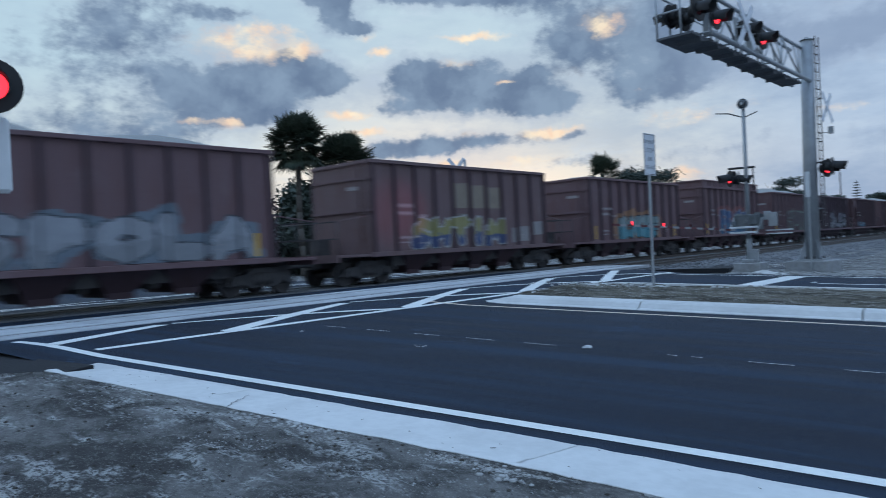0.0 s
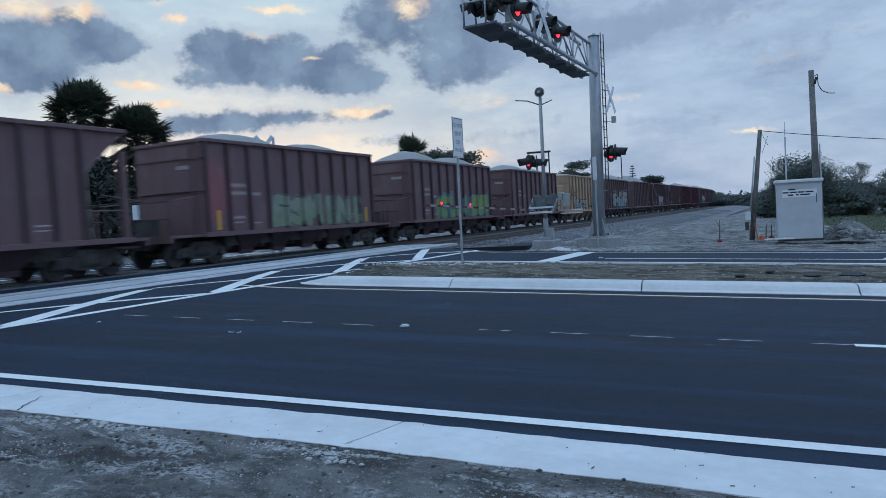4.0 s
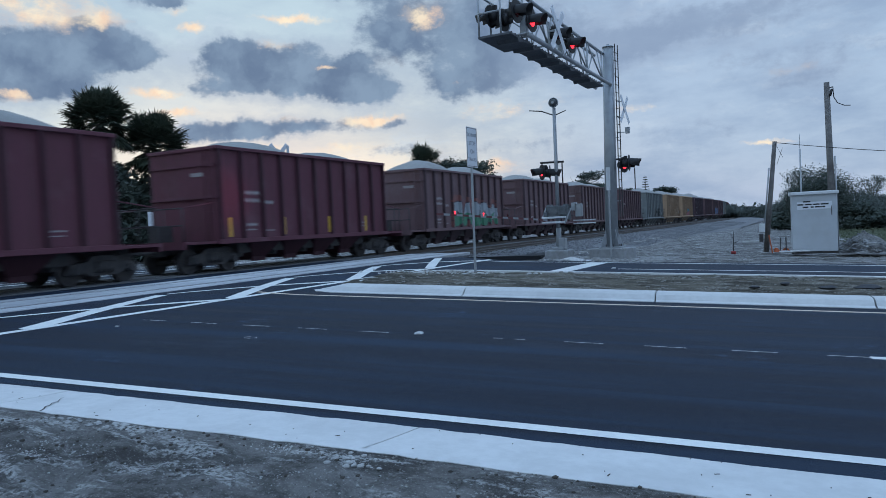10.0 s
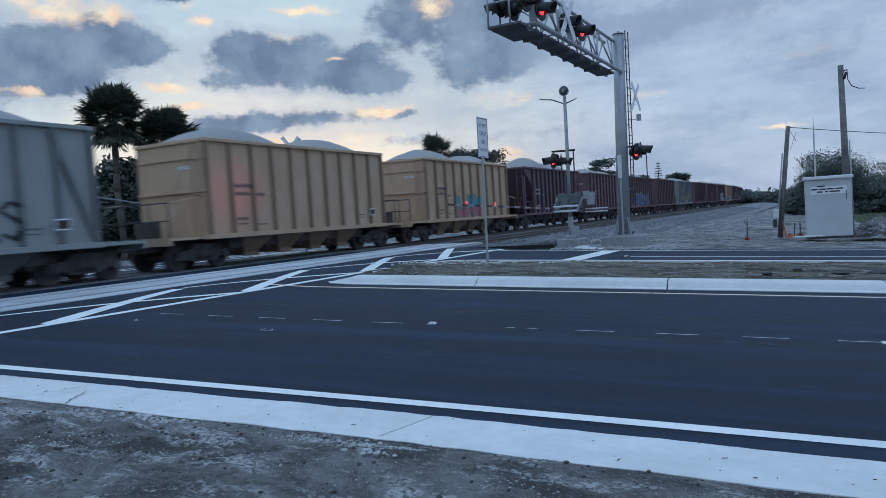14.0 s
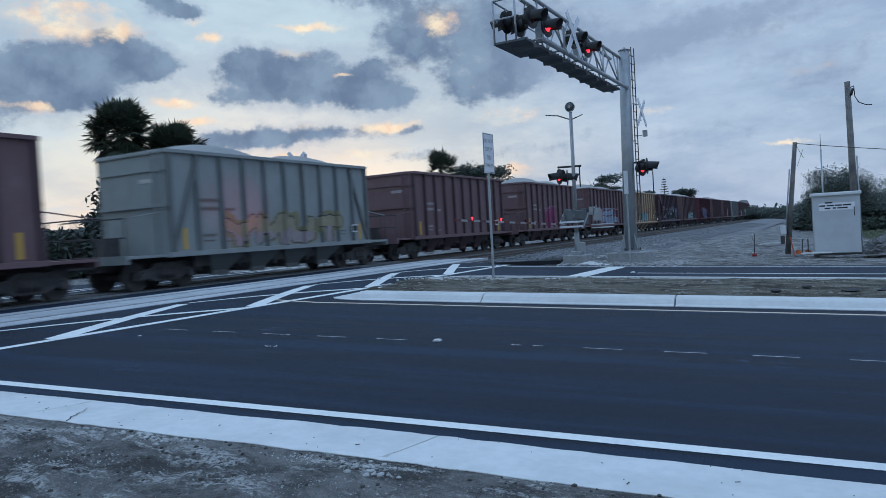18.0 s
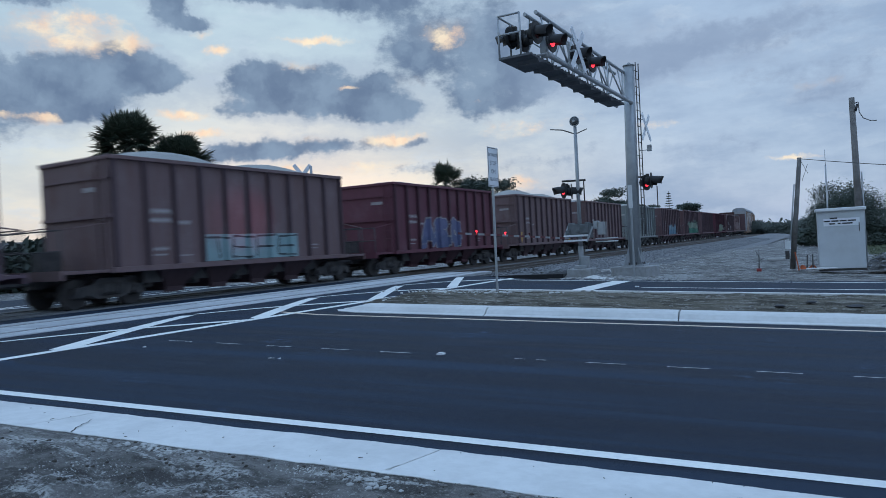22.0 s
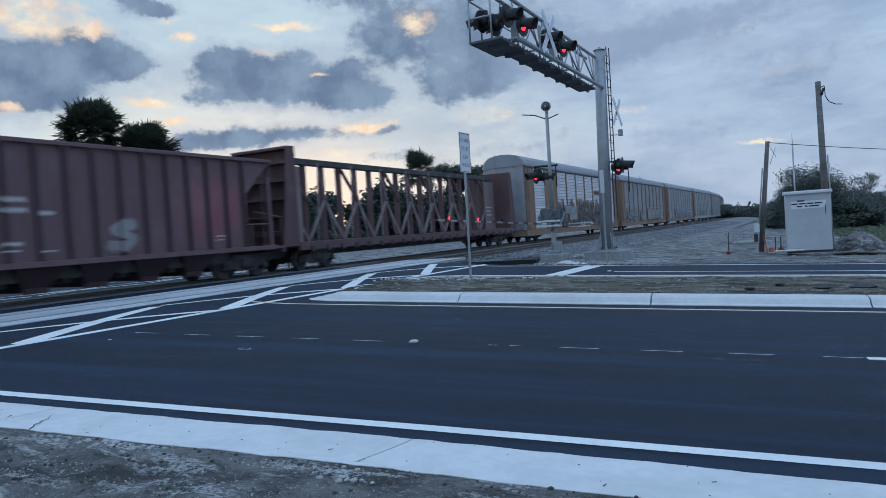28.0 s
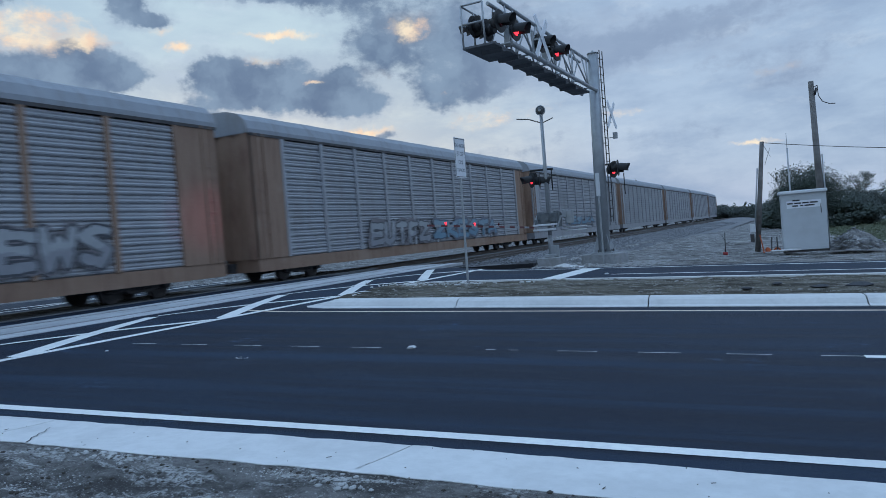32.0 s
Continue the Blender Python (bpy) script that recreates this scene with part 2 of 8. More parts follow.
# ---- materials ----
def surface(name, colour, rough=0.8, metal=0.0, second=None, scale=3.0, amount=0.5, third=None, scale3=0.6, amount3=0.5,
            bump=0.2, bump_scale=40.0, vary=0.0, spec=0.5):
    """A worn surface: a base colour, fine grain of a second, large stains of a third, and relief."""
    m = bpy.data.materials.new(name)
    m.use_nodes = True
    n = Nodes(m.node_tree)
    info = n.add("ShaderNodeObjectInfo").outputs["Random"]
    at = n.add("ShaderNodeTexCoord").outputs["Object"]
    shift = n.math("MULTIPLY", info, 97.0)
    at = n.vec("ADD", at, shift)
    c = colour + (1,)
    grain = n.noise(at, scale, 6.0, 0.65)
    col = n.mix(n.math("MULTIPLY", n.ramp(grain, 0.35, 0.7), amount), c, (second or tuple(v * 0.7 for v in colour)) + (1,))
    if third:
        col = n.mix(n.math("MULTIPLY", n.ramp(n.noise(at, scale3, 5.0, 0.6), 0.42, 0.66), amount3), col, third + (1,))
    if vary:
        col = n.mix(1.0, col, n.mix(info, (1 - vary,) * 3 + (1,), (1 + vary,) * 3 + (1,)), "MULTIPLY")
    b = n.add("ShaderNodeBsdfPrincipled")
    n.link(col, b.inputs["Base Color"])
    n.link(n.ramp(grain, 0.3, 0.75, max(0.05, rough - 0.08), min(1.0, rough + 0.08), "LINEAR"), b.inputs["Roughness"])
    b.inputs["Metallic"].default_value = metal
    b.inputs["Specular IOR Level"].default_value = spec
    if bump:
        bp = n.add("ShaderNodeBump")
        bp.inputs["Strength"].default_value, bp.inputs["Distance"].default_value = bump, 0.02
        n.link(n.noise(at, bump_scale, 5.0, 0.6), bp.inputs["Height"])
        n.link(bp.outputs[0], b.inputs["Normal"])
    out = n.add("ShaderNodeOutputMaterial")
    n.link(b.outputs[0], out.inputs[0])
    return m


def glowing(name, colour, power):
    m = bpy.data.materials.new(name)
    m.use_nodes = True
    n = Nodes(m.node_tree)
    b = n.add("ShaderNodeBsdfPrincipled")
    b.inputs["Base Color"].default_value = tuple(v * 0.5 for v in colour) + (1,)
    b.inputs["Emission Color"].default_value = colour + (1,)
    b.inputs["Emission Strength"].default_value = power
    b.inputs["Roughness"].default_value = 0.3
    out = n.add("ShaderNodeOutputMaterial")
    n.link(b.outputs[0], out.inputs[0])
    return m


def car_paint(name, colour, rust, dirt, fade, rough=(0.6, 0.85), metal=0.0):
    """Freight-car paint: rust runs down the sides, dust low down, faded patches."""
    m = bpy.data.materials.new(name)
    m.use_nodes = True
    n = Nodes(m.node_tree)
    info = n.add("ShaderNodeObjectInfo").outputs["Random"]
    at = n.add("ShaderNodeTexCoord").outputs["Object"]
    at = n.vec("ADD", at, n.math("MULTIPLY", info, 61.0))
    runs = n.noise(n.vec("MULTIPLY", at, (1.0, 3.5, 0.35)), 1.6, 6.0, 0.65)
    patches = n.noise(at, 0.7, 5.0, 0.6)
    grain = n.noise(at, 14.0, 5.0, 0.6)
    col = n.mix(n.math("MULTIPLY", n.ramp(runs, 0.46, 0.72), 0.75), colour + (1,), rust + (1,))
    col = n.mix(n.math("MULTIPLY", n.ramp(patches, 0.5, 0.72), 0.6), col, fade + (1,))
    col = n.mix(n.math("MULTIPLY", n.ramp(grain, 0.5, 0.75), 0.35), col, dirt + (1,))
    b = n.add("ShaderNodeBsdfPrincipled")
    n.link(col, b.inputs["Base Color"])
    n.link(n.ramp(runs, 0.3, 0.8, rough[0], rough[1], "LINEAR"), b.inputs["Roughness"])
    b.inputs["Metallic"].default_value = metal
    b.inputs["Specular IOR Level"].default_value = 0.3 if rough[0] > 0.5 else 0.9
    bp = n.add("ShaderNodeBump")
    bp.inputs["Strength"].default_value, bp.inputs["Distance"].default_value = 0.25, 0.02
    n.link(n.noise(at, 2.5, 5.0, 0.6), bp.inputs["Height"])
    n.link(bp.outputs[0], b.inputs["Normal"])
    out = n.add("ShaderNodeOutputMaterial")
    n.link(b.outputs[0], out.inputs[0])
    return m


def soil_surface(name, mid, pale, dark):
    """Churned sandy soil: powdery pale drifts, dark damp earth and grit."""
    m = bpy.data.materials.new(name)
    m.use_nodes = True
    n = Nodes(m.node_tree)
    at = n.add("ShaderNodeTexCoord").outputs["Object"]
    turn = n.add("ShaderNodeMapping")
    turn.inputs["Rotation"].default_value = (0, 0, 0.85)
    n.link(at, turn.inputs["Vector"])
    ruts = n.noise(n.vec("MULTIPLY", turn.outputs[0], (0.7, 7.0, 1.0)), 1.6, 6.0, 0.62)
    big = n.noise(n.vec("MULTIPLY", at, (0.8, 1.4, 1.0)), 1.1, 6.0, 0.62)
    drift = n.noise(n.vec("MULTIPLY", at, (1.0, 2.4, 1.0)), 1.7, 8.0, 0.70)
    clump = n.noise(at, 7.0, 6.0, 0.7)
    fine = n.noise(at, 26.0, 6.0, 0.7)
    grit = n.noise(at, 85.0, 3.0, 0.7)
    col = n.mix(n.ramp(big, 0.42, 0.60), mid + (1,), dark + (1,))
    col = n.mix(n.math("MULTIPLY", n.ramp(ruts, 0.50, 0.64), 0.4), col, tuple(v * 0.45 for v in mid) + (1,))
    col = n.mix(n.math("MULTIPLY", n.ramp(clump, 0.52, 0.64), 0.55), col, dark + (1,))
    col = n.mix(n.math("MULTIPLY", n.ramp(drift, 0.50, 0.62), n.ramp(fine, 0.42, 0.56)), col, pale + (1,))
    col = n.mix(n.math("MULTIPLY", n.ramp(fine, 0.55, 0.68), 0.5), col, tuple(v * 1.7 for v in mid) + (1,))
    col = n.mix(n.math("MULTIPLY", n.ramp(fine, 0.46, 0.34), 0.6), col, tuple(v * 0.4 for v in mid) + (1,))
    col = n.mix(n.math("MULTIPLY", n.ramp(grit, 0.60, 0.68), 0.7), col, pale + (1,))
    b = n.add("ShaderNodeBsdfPrincipled")
    n.link(col, b.inputs["Base Color"])
    b.inputs["Roughness"].default_value = 0.95
    b.inputs["Specular IOR Level"].default_value = 0.2
    bp = n.add("ShaderNodeBump")
    bp.inputs["Strength"].default_value, bp.inputs["Distance"].default_value = 1.0, 0.06
    n.link(n.math("ADD", n.math("ADD", fine, n.math("MULTIPLY", ruts, 1.1)), n.math("ADD", n.math("MULTIPLY", clump, 1.4), n.math("MULTIPLY", grit, 0.3))), bp.inputs["Height"])
    n.link(bp.outputs[0], b.inputs["Normal"])
    out = n.add("ShaderNodeOutputMaterial")
    n.link(b.outputs[0], out.inputs[0])
    return m


def asphalt_surface(name, dark, light, grit):
    """Rolled asphalt: paver streaks along the road, scuffs and fine grit."""
    m = bpy.data.materials.new(name)
    m.use_nodes = True
    n = Nodes(m.node_tree)
    at = n.add("ShaderNodeTexCoord").outputs["Object"]
    turn = n.add("ShaderNodeMapping")
    turn.inputs["Rotation"].default_value = (0, 0, -SKEW)
    n.link(at, turn.inputs["Vector"])
    streak = n.noise(n.vec("MULTIPLY", turn.outputs[0], (0.05, 1.9, 1.0)), 1.0, 8.0, 0.70)
    patch = n.noise(n.vec("MULTIPLY", turn.outputs[0], (0.35, 0.8, 1.0)), 1.0, 5.0, 0.6)
    fine = n.noise(at, 70.0, 4.0, 0.7)
    col = n.mix(n.math("MULTIPLY", n.ramp(streak, 0.42, 0.66), 0.95), dark + (1,), light + (1,))
    col = n.mix(n.math("MULTIPLY", n.ramp(patch, 0.52, 0.76), 0.6), col, light + (1,))
    scuff = n.math("MULTIPLY", n.ramp(n.noise(at, 0.8, 2.0, 0.5), 0.60, 0.72), n.ramp(n.noise(n.vec("MULTIPLY", at, (5.0, 9.0, 1.0)), 1.0, 6.0, 0.7), 0.5, 0.7))
    col = n.mix(n.math("MULTIPLY", scuff, 0.8), col, tuple(v * 3.0 for v in light) + (1,))
    col = n.mix(n.math("MULTIPLY", n.ramp(fine, 0.5, 0.72), 0.5), col, grit + (1,))
    b = n.add("ShaderNodeBsdfPrincipled")
    n.link(col, b.inputs["Base Color"])
    n.link(n.ramp(streak, 0.3, 0.7, 0.62, 0.80, "LINEAR"), b.inputs["Roughness"])
    b.inputs["Specular IOR Level"].default_value = 0.22
    bp = n.add("ShaderNodeBump")
    bp.inputs["Strength"].default_value, bp.inputs["Distance"].default_value = 0.7, 0.012
    n.link(n.noise(at, 90.0, 5.0, 0.75), bp.inputs["Height"])
    n.link(bp.outputs[0], b.inputs["Normal"])
    out = n.add("ShaderNodeOutputMaterial")
    n.link(b.outputs[0], out.inputs[0])
    return m


ASPHALT = asphalt_surface("asphalt", (0.0024, 0.0083, 0.021), (0.016, 0.034, 0.063), (0.011, 0.023, 0.040))
OLD_ASPHALT = surface("older_asphalt", (0.05, 0.052, 0.058), 0.85, 0, (0.09, 0.09, 0.095), 30.0, 0.6, (0.035, 0.035, 0.04), 0.6, 0.6, 0.4, 160.0)
BLACK_ASPHALT = surface("fresh_black_asphalt", (0.012, 0.013, 0.016), 0.9, 0, (0.02, 0.02, 0.024), 30.0, 0.6, bump=0.6, bump_scale=60.0)
PAINT = surface("white_road_paint", (0.80, 0.81, 0.77), 0.6, 0, (0.62, 0.63, 0.65), 18.0, 0.5, (0.55, 0.56, 0.58), 1.2, 0.35, 0.2, 120.0)
YELLOW_PAINT = surface("yellow_road_paint", (0.72, 0.56, 0.44), 0.6, 0, (0.60, 0.46, 0.34), 18.0, 0.5, bump=0.2, bump_scale=120.0)
CONCRETE = surface("new_kerb_concrete", (0.64, 0.64, 0.63), 0.8, 0, (0.53, 0.53, 0.52), 9.0, 0.5, (0.46, 0.46, 0.455), 1.1, 0.45, 0.25, 90.0, vary=0.05)
PANEL_CONCRETE = surface("crossing_panel_concrete", (0.47, 0.485, 0.50), 0.85, 0, (0.40, 0.41, 0.43), 8.0, 0.6, (0.30, 0.31, 0.33), 1.0, 0.5, 0.3, 80.0, vary=0.12)
DARK_PANEL = surface("dark_crossing_panel", (0.13, 0.135, 0.14), 0.9, 0, (0.08, 0.08, 0.085), 8.0, 0.6, (0.06, 0.06, 0.065), 1.0, 0.5, 0.3, 80.0, vary=0.12)
BLOCK_CONCRETE = surface("foundation_concrete", (0.36, 0.37, 0.38), 0.9, 0, (0.24, 0.24, 0.25), 7.0, 0.6, (0.2, 0.19, 0.17), 1.5, 0.5, 0.3, 60.0)
SOIL = soil_surface("sandy_soil", (0.270, 0.262, 0.252), (0.62, 0.62, 0.61), (0.088, 0.083, 0.080))
DRY_GRASS = soil_surface("median_soil", (0.185, 0.165, 0.132), (0.40, 0.38, 0.34), (0.07, 0.062, 0.048))
BALLAST = surface("grey_ballast", (0.185, 0.19, 0.20), 0.9, 0, (0.10, 0.10, 0.11), 9.0, 0.9, (0.22, 0.2, 0.18), 0.5, 0.4, 1.0, 22.0)
BALLAST_STONE = surface("ballast_stone", (0.22, 0.225, 0.235), 0.9, 0, (0.13, 0.13, 0.14), 5.0, 0.6, bump=0.6, bump_scale=30.0)
STONE = surface("pale_limestone", (0.50, 0.50, 0.49), 0.9, 0, (0.34, 0.34, 0.34), 5.0, 0.6, bump=0.6, bump_scale=30.0, vary=0.25)
GRAVEL_LOAD = surface("limestone_gravel", (0.34, 0.335, 0.32), 0.95, 0, (0.22, 0.22, 0.215), 14.0, 0.7, (0.28, 0.27, 0.255), 0.8, 0.5, 1.0, 16.0)
RAIL_STEEL = surface("worn_rail_steel", (0.12, 0.10, 0.09), 0.55, 0.7, (0.22, 0.2, 0.19), 8.0, 0.5, bump=0.1)
TIE_WOOD = surface("creosoted_timber", (0.06, 0.05, 0.045), 0.9, 0, (0.12, 0.10, 0.09), 9.0, 0.6, bump=0.5, bump_scale=30.0)
GALVANISED = surface("galvanised_steel", (0.37, 0.39, 0.41), 0.5, 0.35, (0.29, 0.31, 0.33), 4.0, 0.5, (0.30, 0.31, 0.32), 1.0, 0.4, 0.1, 30.0)
ALUMINIUM = surface("weathered_aluminium", (0.34, 0.355, 0.37), 0.5, 0.35, (0.26, 0.275, 0.29), 3.0, 0.5, bump=0.1)
BLACK_METAL = surface("matt_black_metal", (0.018, 0.018, 0.02), 0.6, 0.0, (0.03, 0.03, 0.033), 5.0, 0.5, bump=0.1)
DARK_STEEL = surface("grimy_dark_steel", (0.052, 0.050, 0.054), 0.8, 0.1, (0.095, 0.088, 0.086), 6.0, 0.6, (0.14, 0.128, 0.122), 1.5, 0.4, 0.4, 30.0)
WHITE_METAL = surface("white_painted_metal", (0.70, 0.72, 0.74), 0.5, 0, (0.58, 0.60, 0.62), 3.0, 0.4, (0.52, 0.53, 0.54), 0.8, 0.4, 0.08, 40.0)
SIGN_WHITE = surface("white_sign_sheeting", (0.74, 0.76, 0.80), 0.45, 0, (0.64, 0.66, 0.70), 3.0, 0.4, bump=0.03)
SIGN_GREY = surface("faded_sign_lettering", (0.20, 0.22, 0.26), 0.5, 0, (0.27, 0.29, 0.33), 20.0, 0.5, bump=0.03)
SIGN_BLACK = surface("black_sign_lettering", (0.02, 0.02, 0.022), 0.5, 0, bump=0.03)
POLE_WOOD = surface("weathered_pole_timber", (0.155, 0.145, 0.14), 0.9, 0, (0.23, 0.22, 0.21), 7.0, 0.7, (0.06, 0.05, 0.045), 1.2, 0.5, 0.6, 25.0)
BARK = surface("dark_bark", (0.07, 0.06, 0.05), 0.95, 0, (0.13, 0.115, 0.10), 9.0, 0.6, bump=0.8, bump_scale=18.0)
LEAF = surface("dark_foliage", (0.040, 0.056, 0.044), 0.7, 0, (0.060, 0.078, 0.058), 1.2, 0.7, (0.034, 0.046, 0.036), 0.4, 0.5, 0)
PALM_LEAF = surface("palm_frond_green", (0.040, 0.058, 0.038), 0.6, 0, (0.06, 0.076, 0.046), 1.5, 0.6, (0.09, 0.075, 0.045), 0.8, 0.25, 0)
BELL_METAL = surface("dull_bell_metal", (0.11, 0.115, 0.12), 0.5, 0.4, (0.07, 0.072, 0.076), 6.0, 0.5, bump=0.1)
GEAR_GREY = surface("grimy_gear_casing", (0.13, 0.145, 0.155), 0.7, 0.2, (0.075, 0.08, 0.085), 7.0, 0.6, (0.20, 0.205, 0.21), 1.5, 0.4, 0.2, 30.0)
CABIN_WHITE = surface("dulled_white_sheet_steel", (0.50, 0.53, 0.56), 0.5, 0, (0.43, 0.455, 0.48), 3.0, 0.4, (0.40, 0.41, 0.42), 0.8, 0.4, 0.08, 40.0)
PALE_BOARD = surface("bleached_board", (0.46, 0.46, 0.45), 0.85, 0, (0.30, 0.29, 0.28), 6.0, 0.6, bump=0.4, bump_scale=25.0)
# foliage colour paled to carry the haze of distance
HAZED_LEAF = surface("haze_paled_foliage", (0.075, 0.090, 0.080), 0.75, 0, (0.10, 0.115, 0.10), 1.2, 0.7, (0.05, 0.062, 0.052), 0.4, 0.5, 0)
GRASS = surface("rank_grass", (0.065, 0.085, 0.045), 0.8, 0, (0.11, 0.12, 0.065), 1.5, 0.7, (0.13, 0.115, 0.07), 0.5, 0.4, 0)
RED_LAMP = glowing("red_signal_glow", (1.0, 0.03, 0.05), 2.6)
RED_DIM = surface("unlit_red_lens", (0.10, 0.008, 0.010), 0.25, 0, bump=0)
DULL_RED = surface("faded_red_sheeting", (0.14, 0.035, 0.04), 0.6, 0, (0.09, 0.03, 0.033), 6.0, 0.5, bump=0.05)
ORANGE_NET = surface("orange_barrier_net", (0.50, 0.12, 0.05), 0.8, 0, (0.35, 0.1, 0.05), 6.0, 0.5, bump=0.3)
RED_PAINT = surface("red_paint", (0.32, 0.03, 0.03), 0.6, 0, bump=0.1)


# ---- mesh helpers ----
def box(bm, cx, cy, cz, sx, sy, sz, m=None, mat=0):
    """A cuboid by its middle and full sizes."""
    vs = []
    for dx in (-0.5, 0.5):
        for dy in (-0.5, 0.5):
            for dz in (-0.5, 0.5):
                v = Vector((cx + dx * sx, cy + dy * sy, cz + dz * sz))
                vs.append(bm.verts.new(m @ v if m else v))
    for f in ((0, 1, 3, 2), (4, 6, 7, 5), (0, 4, 5, 1), (2, 3, 7, 6), (0, 2, 6, 4), (1, 5, 7, 3)):
        bm.faces.new([vs[i] for i in f]).material_index = mat


def bar(bm, a, b, w, h=None, mat=0, up=(0, 0, 1)):
    """A square bar from a to b."""
    a, b = Vector(a), Vector(b)
    d = b - a
    length = d.length
    if length < 1e-6:
        return
    d.normalize()
    side = d.cross(Vector(up))
    if side.length < 1e-3:
        side = d.cross(Vector((1, 0, 0)))
    side.normalize()
    top = side.cross(d)
    m = Matrix((side, d, top)).transposed().to_4x4()
    m.translation = (a + b) / 2
    box(bm, 0, 0, 0, w, length, h or w, m, mat)


def tube(bm, a, b, r0, r1=None, n=12, mat=0, caps=True):
    """A round bar from a to b."""
    a, b = Vector(a), Vector(b)
    r1 = r0 if r1 is None else r1
    d = (b - a).normalized()
    side = d.cross(Vector((0, 0, 1)) if abs(d.z) < 0.95 else Vector((1, 0, 0))).normalized()
    top = side.cross(d)
    rings = []
    for p, r in ((a, r0), (b, r1)):
        rings.append([bm.verts.new(p + (side * math.cos(2 * math.pi * i / n) + top * math.sin(2 * math.pi * i / n)) * r) for i in range(n)])
    for i in range(n):
        j = (i + 1) % n
        f = bm.faces.new((rings[0][i], rings[0][j], rings[1][j], rings[1][i]))
        f.smooth, f.material_index = True, mat
    if caps:
        for ring in (list(reversed(rings[0])), rings[1]):
            bm.faces.new(ring).material_index = mat


def slab(bm, outline, z0, z1, mat=0):
    """A prism over an outline of x, y."""
    lo = [bm.verts.new((x, y, z0)) for x, y in outline]
    hi = [bm.verts.new((x, y, z1)) for x, y in outline]
    for i in range(len(outline)):
        j = (i + 1) % len(outline)
        bm.faces.new((lo[i], lo[j], hi[j], hi[i])).material_index = mat
    bm.faces.new(hi).material_index = mat
    bm.faces.new(list(reversed(lo))).material_index = mat


def extrude_yz(bm, outline, x0, x1, mat=0):
    """A prism over an outline of y, z, between two x."""
    a = [bm.verts.new((x0, y, z)) for y, z in outline]
    b = [bm.verts.new((x1, y, z)) for y, z in outline]
    for i in range(len(outline)):
        j = (i + 1) % len(outline)
        bm.faces.new((a[i], a[j], b[j], b[i])).material_index = mat
    bm.faces.new(a).material_index = mat
    bm.faces.new(list(reversed(b))).material_index = mat


def mesh_of(name, bm, *mats, bevel=0.0):
    if bevel:
        bmesh.ops.bevel(bm, geom=list(bm.edges), offset=bevel, segments=1, affect="EDGES", clamp_overlap=True)
    bmesh.ops.recalc_face_normals(bm, faces=bm.faces)
    me = bpy.data.meshes.new(name)
    bm.to_mesh(me)
    bm.free()
    for m in mats:
        me.materials.append(m)
    return me


def part(name, bm, mats, parent=None, label="", bevel=0.0, at=None):
    mats = mats if isinstance(mats, (list, tuple)) else [mats]
    ob = new(name, bm if isinstance(bm, bpy.types.Mesh) else mesh_of(name, bm, *mats, bevel=bevel))
    if parent:
        ob.parent = parent
    if at is not None:
        ob.matrix_basis = at
    return tagged(ob, label)


def thing(name, label, category, at=None, group="", kind=""):
    ob = new(name)
    if at is not None:
        ob.matrix_basis = at
    return tagged(ob, label, category, group, kind)


def from_grid(name, pts, cols, mat, smooth_on=True):
    """A sheet from rows of points."""
    rows = len(pts) // cols
    faces = [(r * cols + c, r * cols + c + 1, (r + 1) * cols + c + 1, (r + 1) * cols + c) for r in range(rows - 1) for c in range(cols - 1)]
    me = bpy.data.meshes.new(name)
    me.from_pydata(pts, [], faces)
    me.materials.append(mat)
    if smooth_on:
        me.polygons.foreach_set("use_smooth", [True] * len(faces))
    me.update()
    return me


# ---- ground, road and railway bed ----
PEBBLE = surface("dusty_pebbles", (0.30, 0.285, 0.26), 0.95, 0, (0.16, 0.15, 0.135), 6.0, 0.6, bump=0.4)
DARK_CLOD = surface("dark_earth_clods", (0.055, 0.047, 0.04), 0.95, 0, (0.10, 0.09, 0.078), 8.0, 0.6, bump=0.6)


def spaced(stops):
    """Positions from (start, step) rows up to the last start."""
    out = []
    for (a, step), (b, _) in zip(stops, stops[1:]):
        n = max(1, round((b - a) / step))
        out += [a + (b - a) * i / n for i in range(n)]
    return out + [stops[-1][0]]


def ground_z(x, y):
    s, lat = sl(x, y)
    z = road_z(x, y) if x > -23 else road_z(-23, y) - min(0.5, 0.03 * (-x - 23))
    on_road = 4.6 < lat < 24.9 and s > -90
    p = Vector((x, y, 0))
    if on_road:
        return z - 0.12
    bank = smooth((-x - 9.0) / 3.0) * smooth((x + 26.0) / 2.0)
    z -= 0.30 * bank
    if lat <= 4.6:
        edge = smooth((4.26 - lat) / 0.6)
        rough = 0.06 * noise.noise(p * 1.1) + 0.04 * noise.noise(p * 3.1) + 0.024 * noise.noise(p * 8.0) + 0.012 * noise.noise(p * 21.0)
        z += 0.022 + edge * (rough + 0.012) if lat < 4.25 else -0.08
        return z
    far = min(1.0, max(0.0, (lat - 24.9) / 3.0))
    z += far * (0.10 * noise.noise(p * 0.25) + 0.05 * noise.noise(p * 0.9) + 0.03 * noise.noise(p * 3.0)) - 0.02
    if x > -9:
        z -= 0.12 * smooth((lat - 26) / 6)
    return z


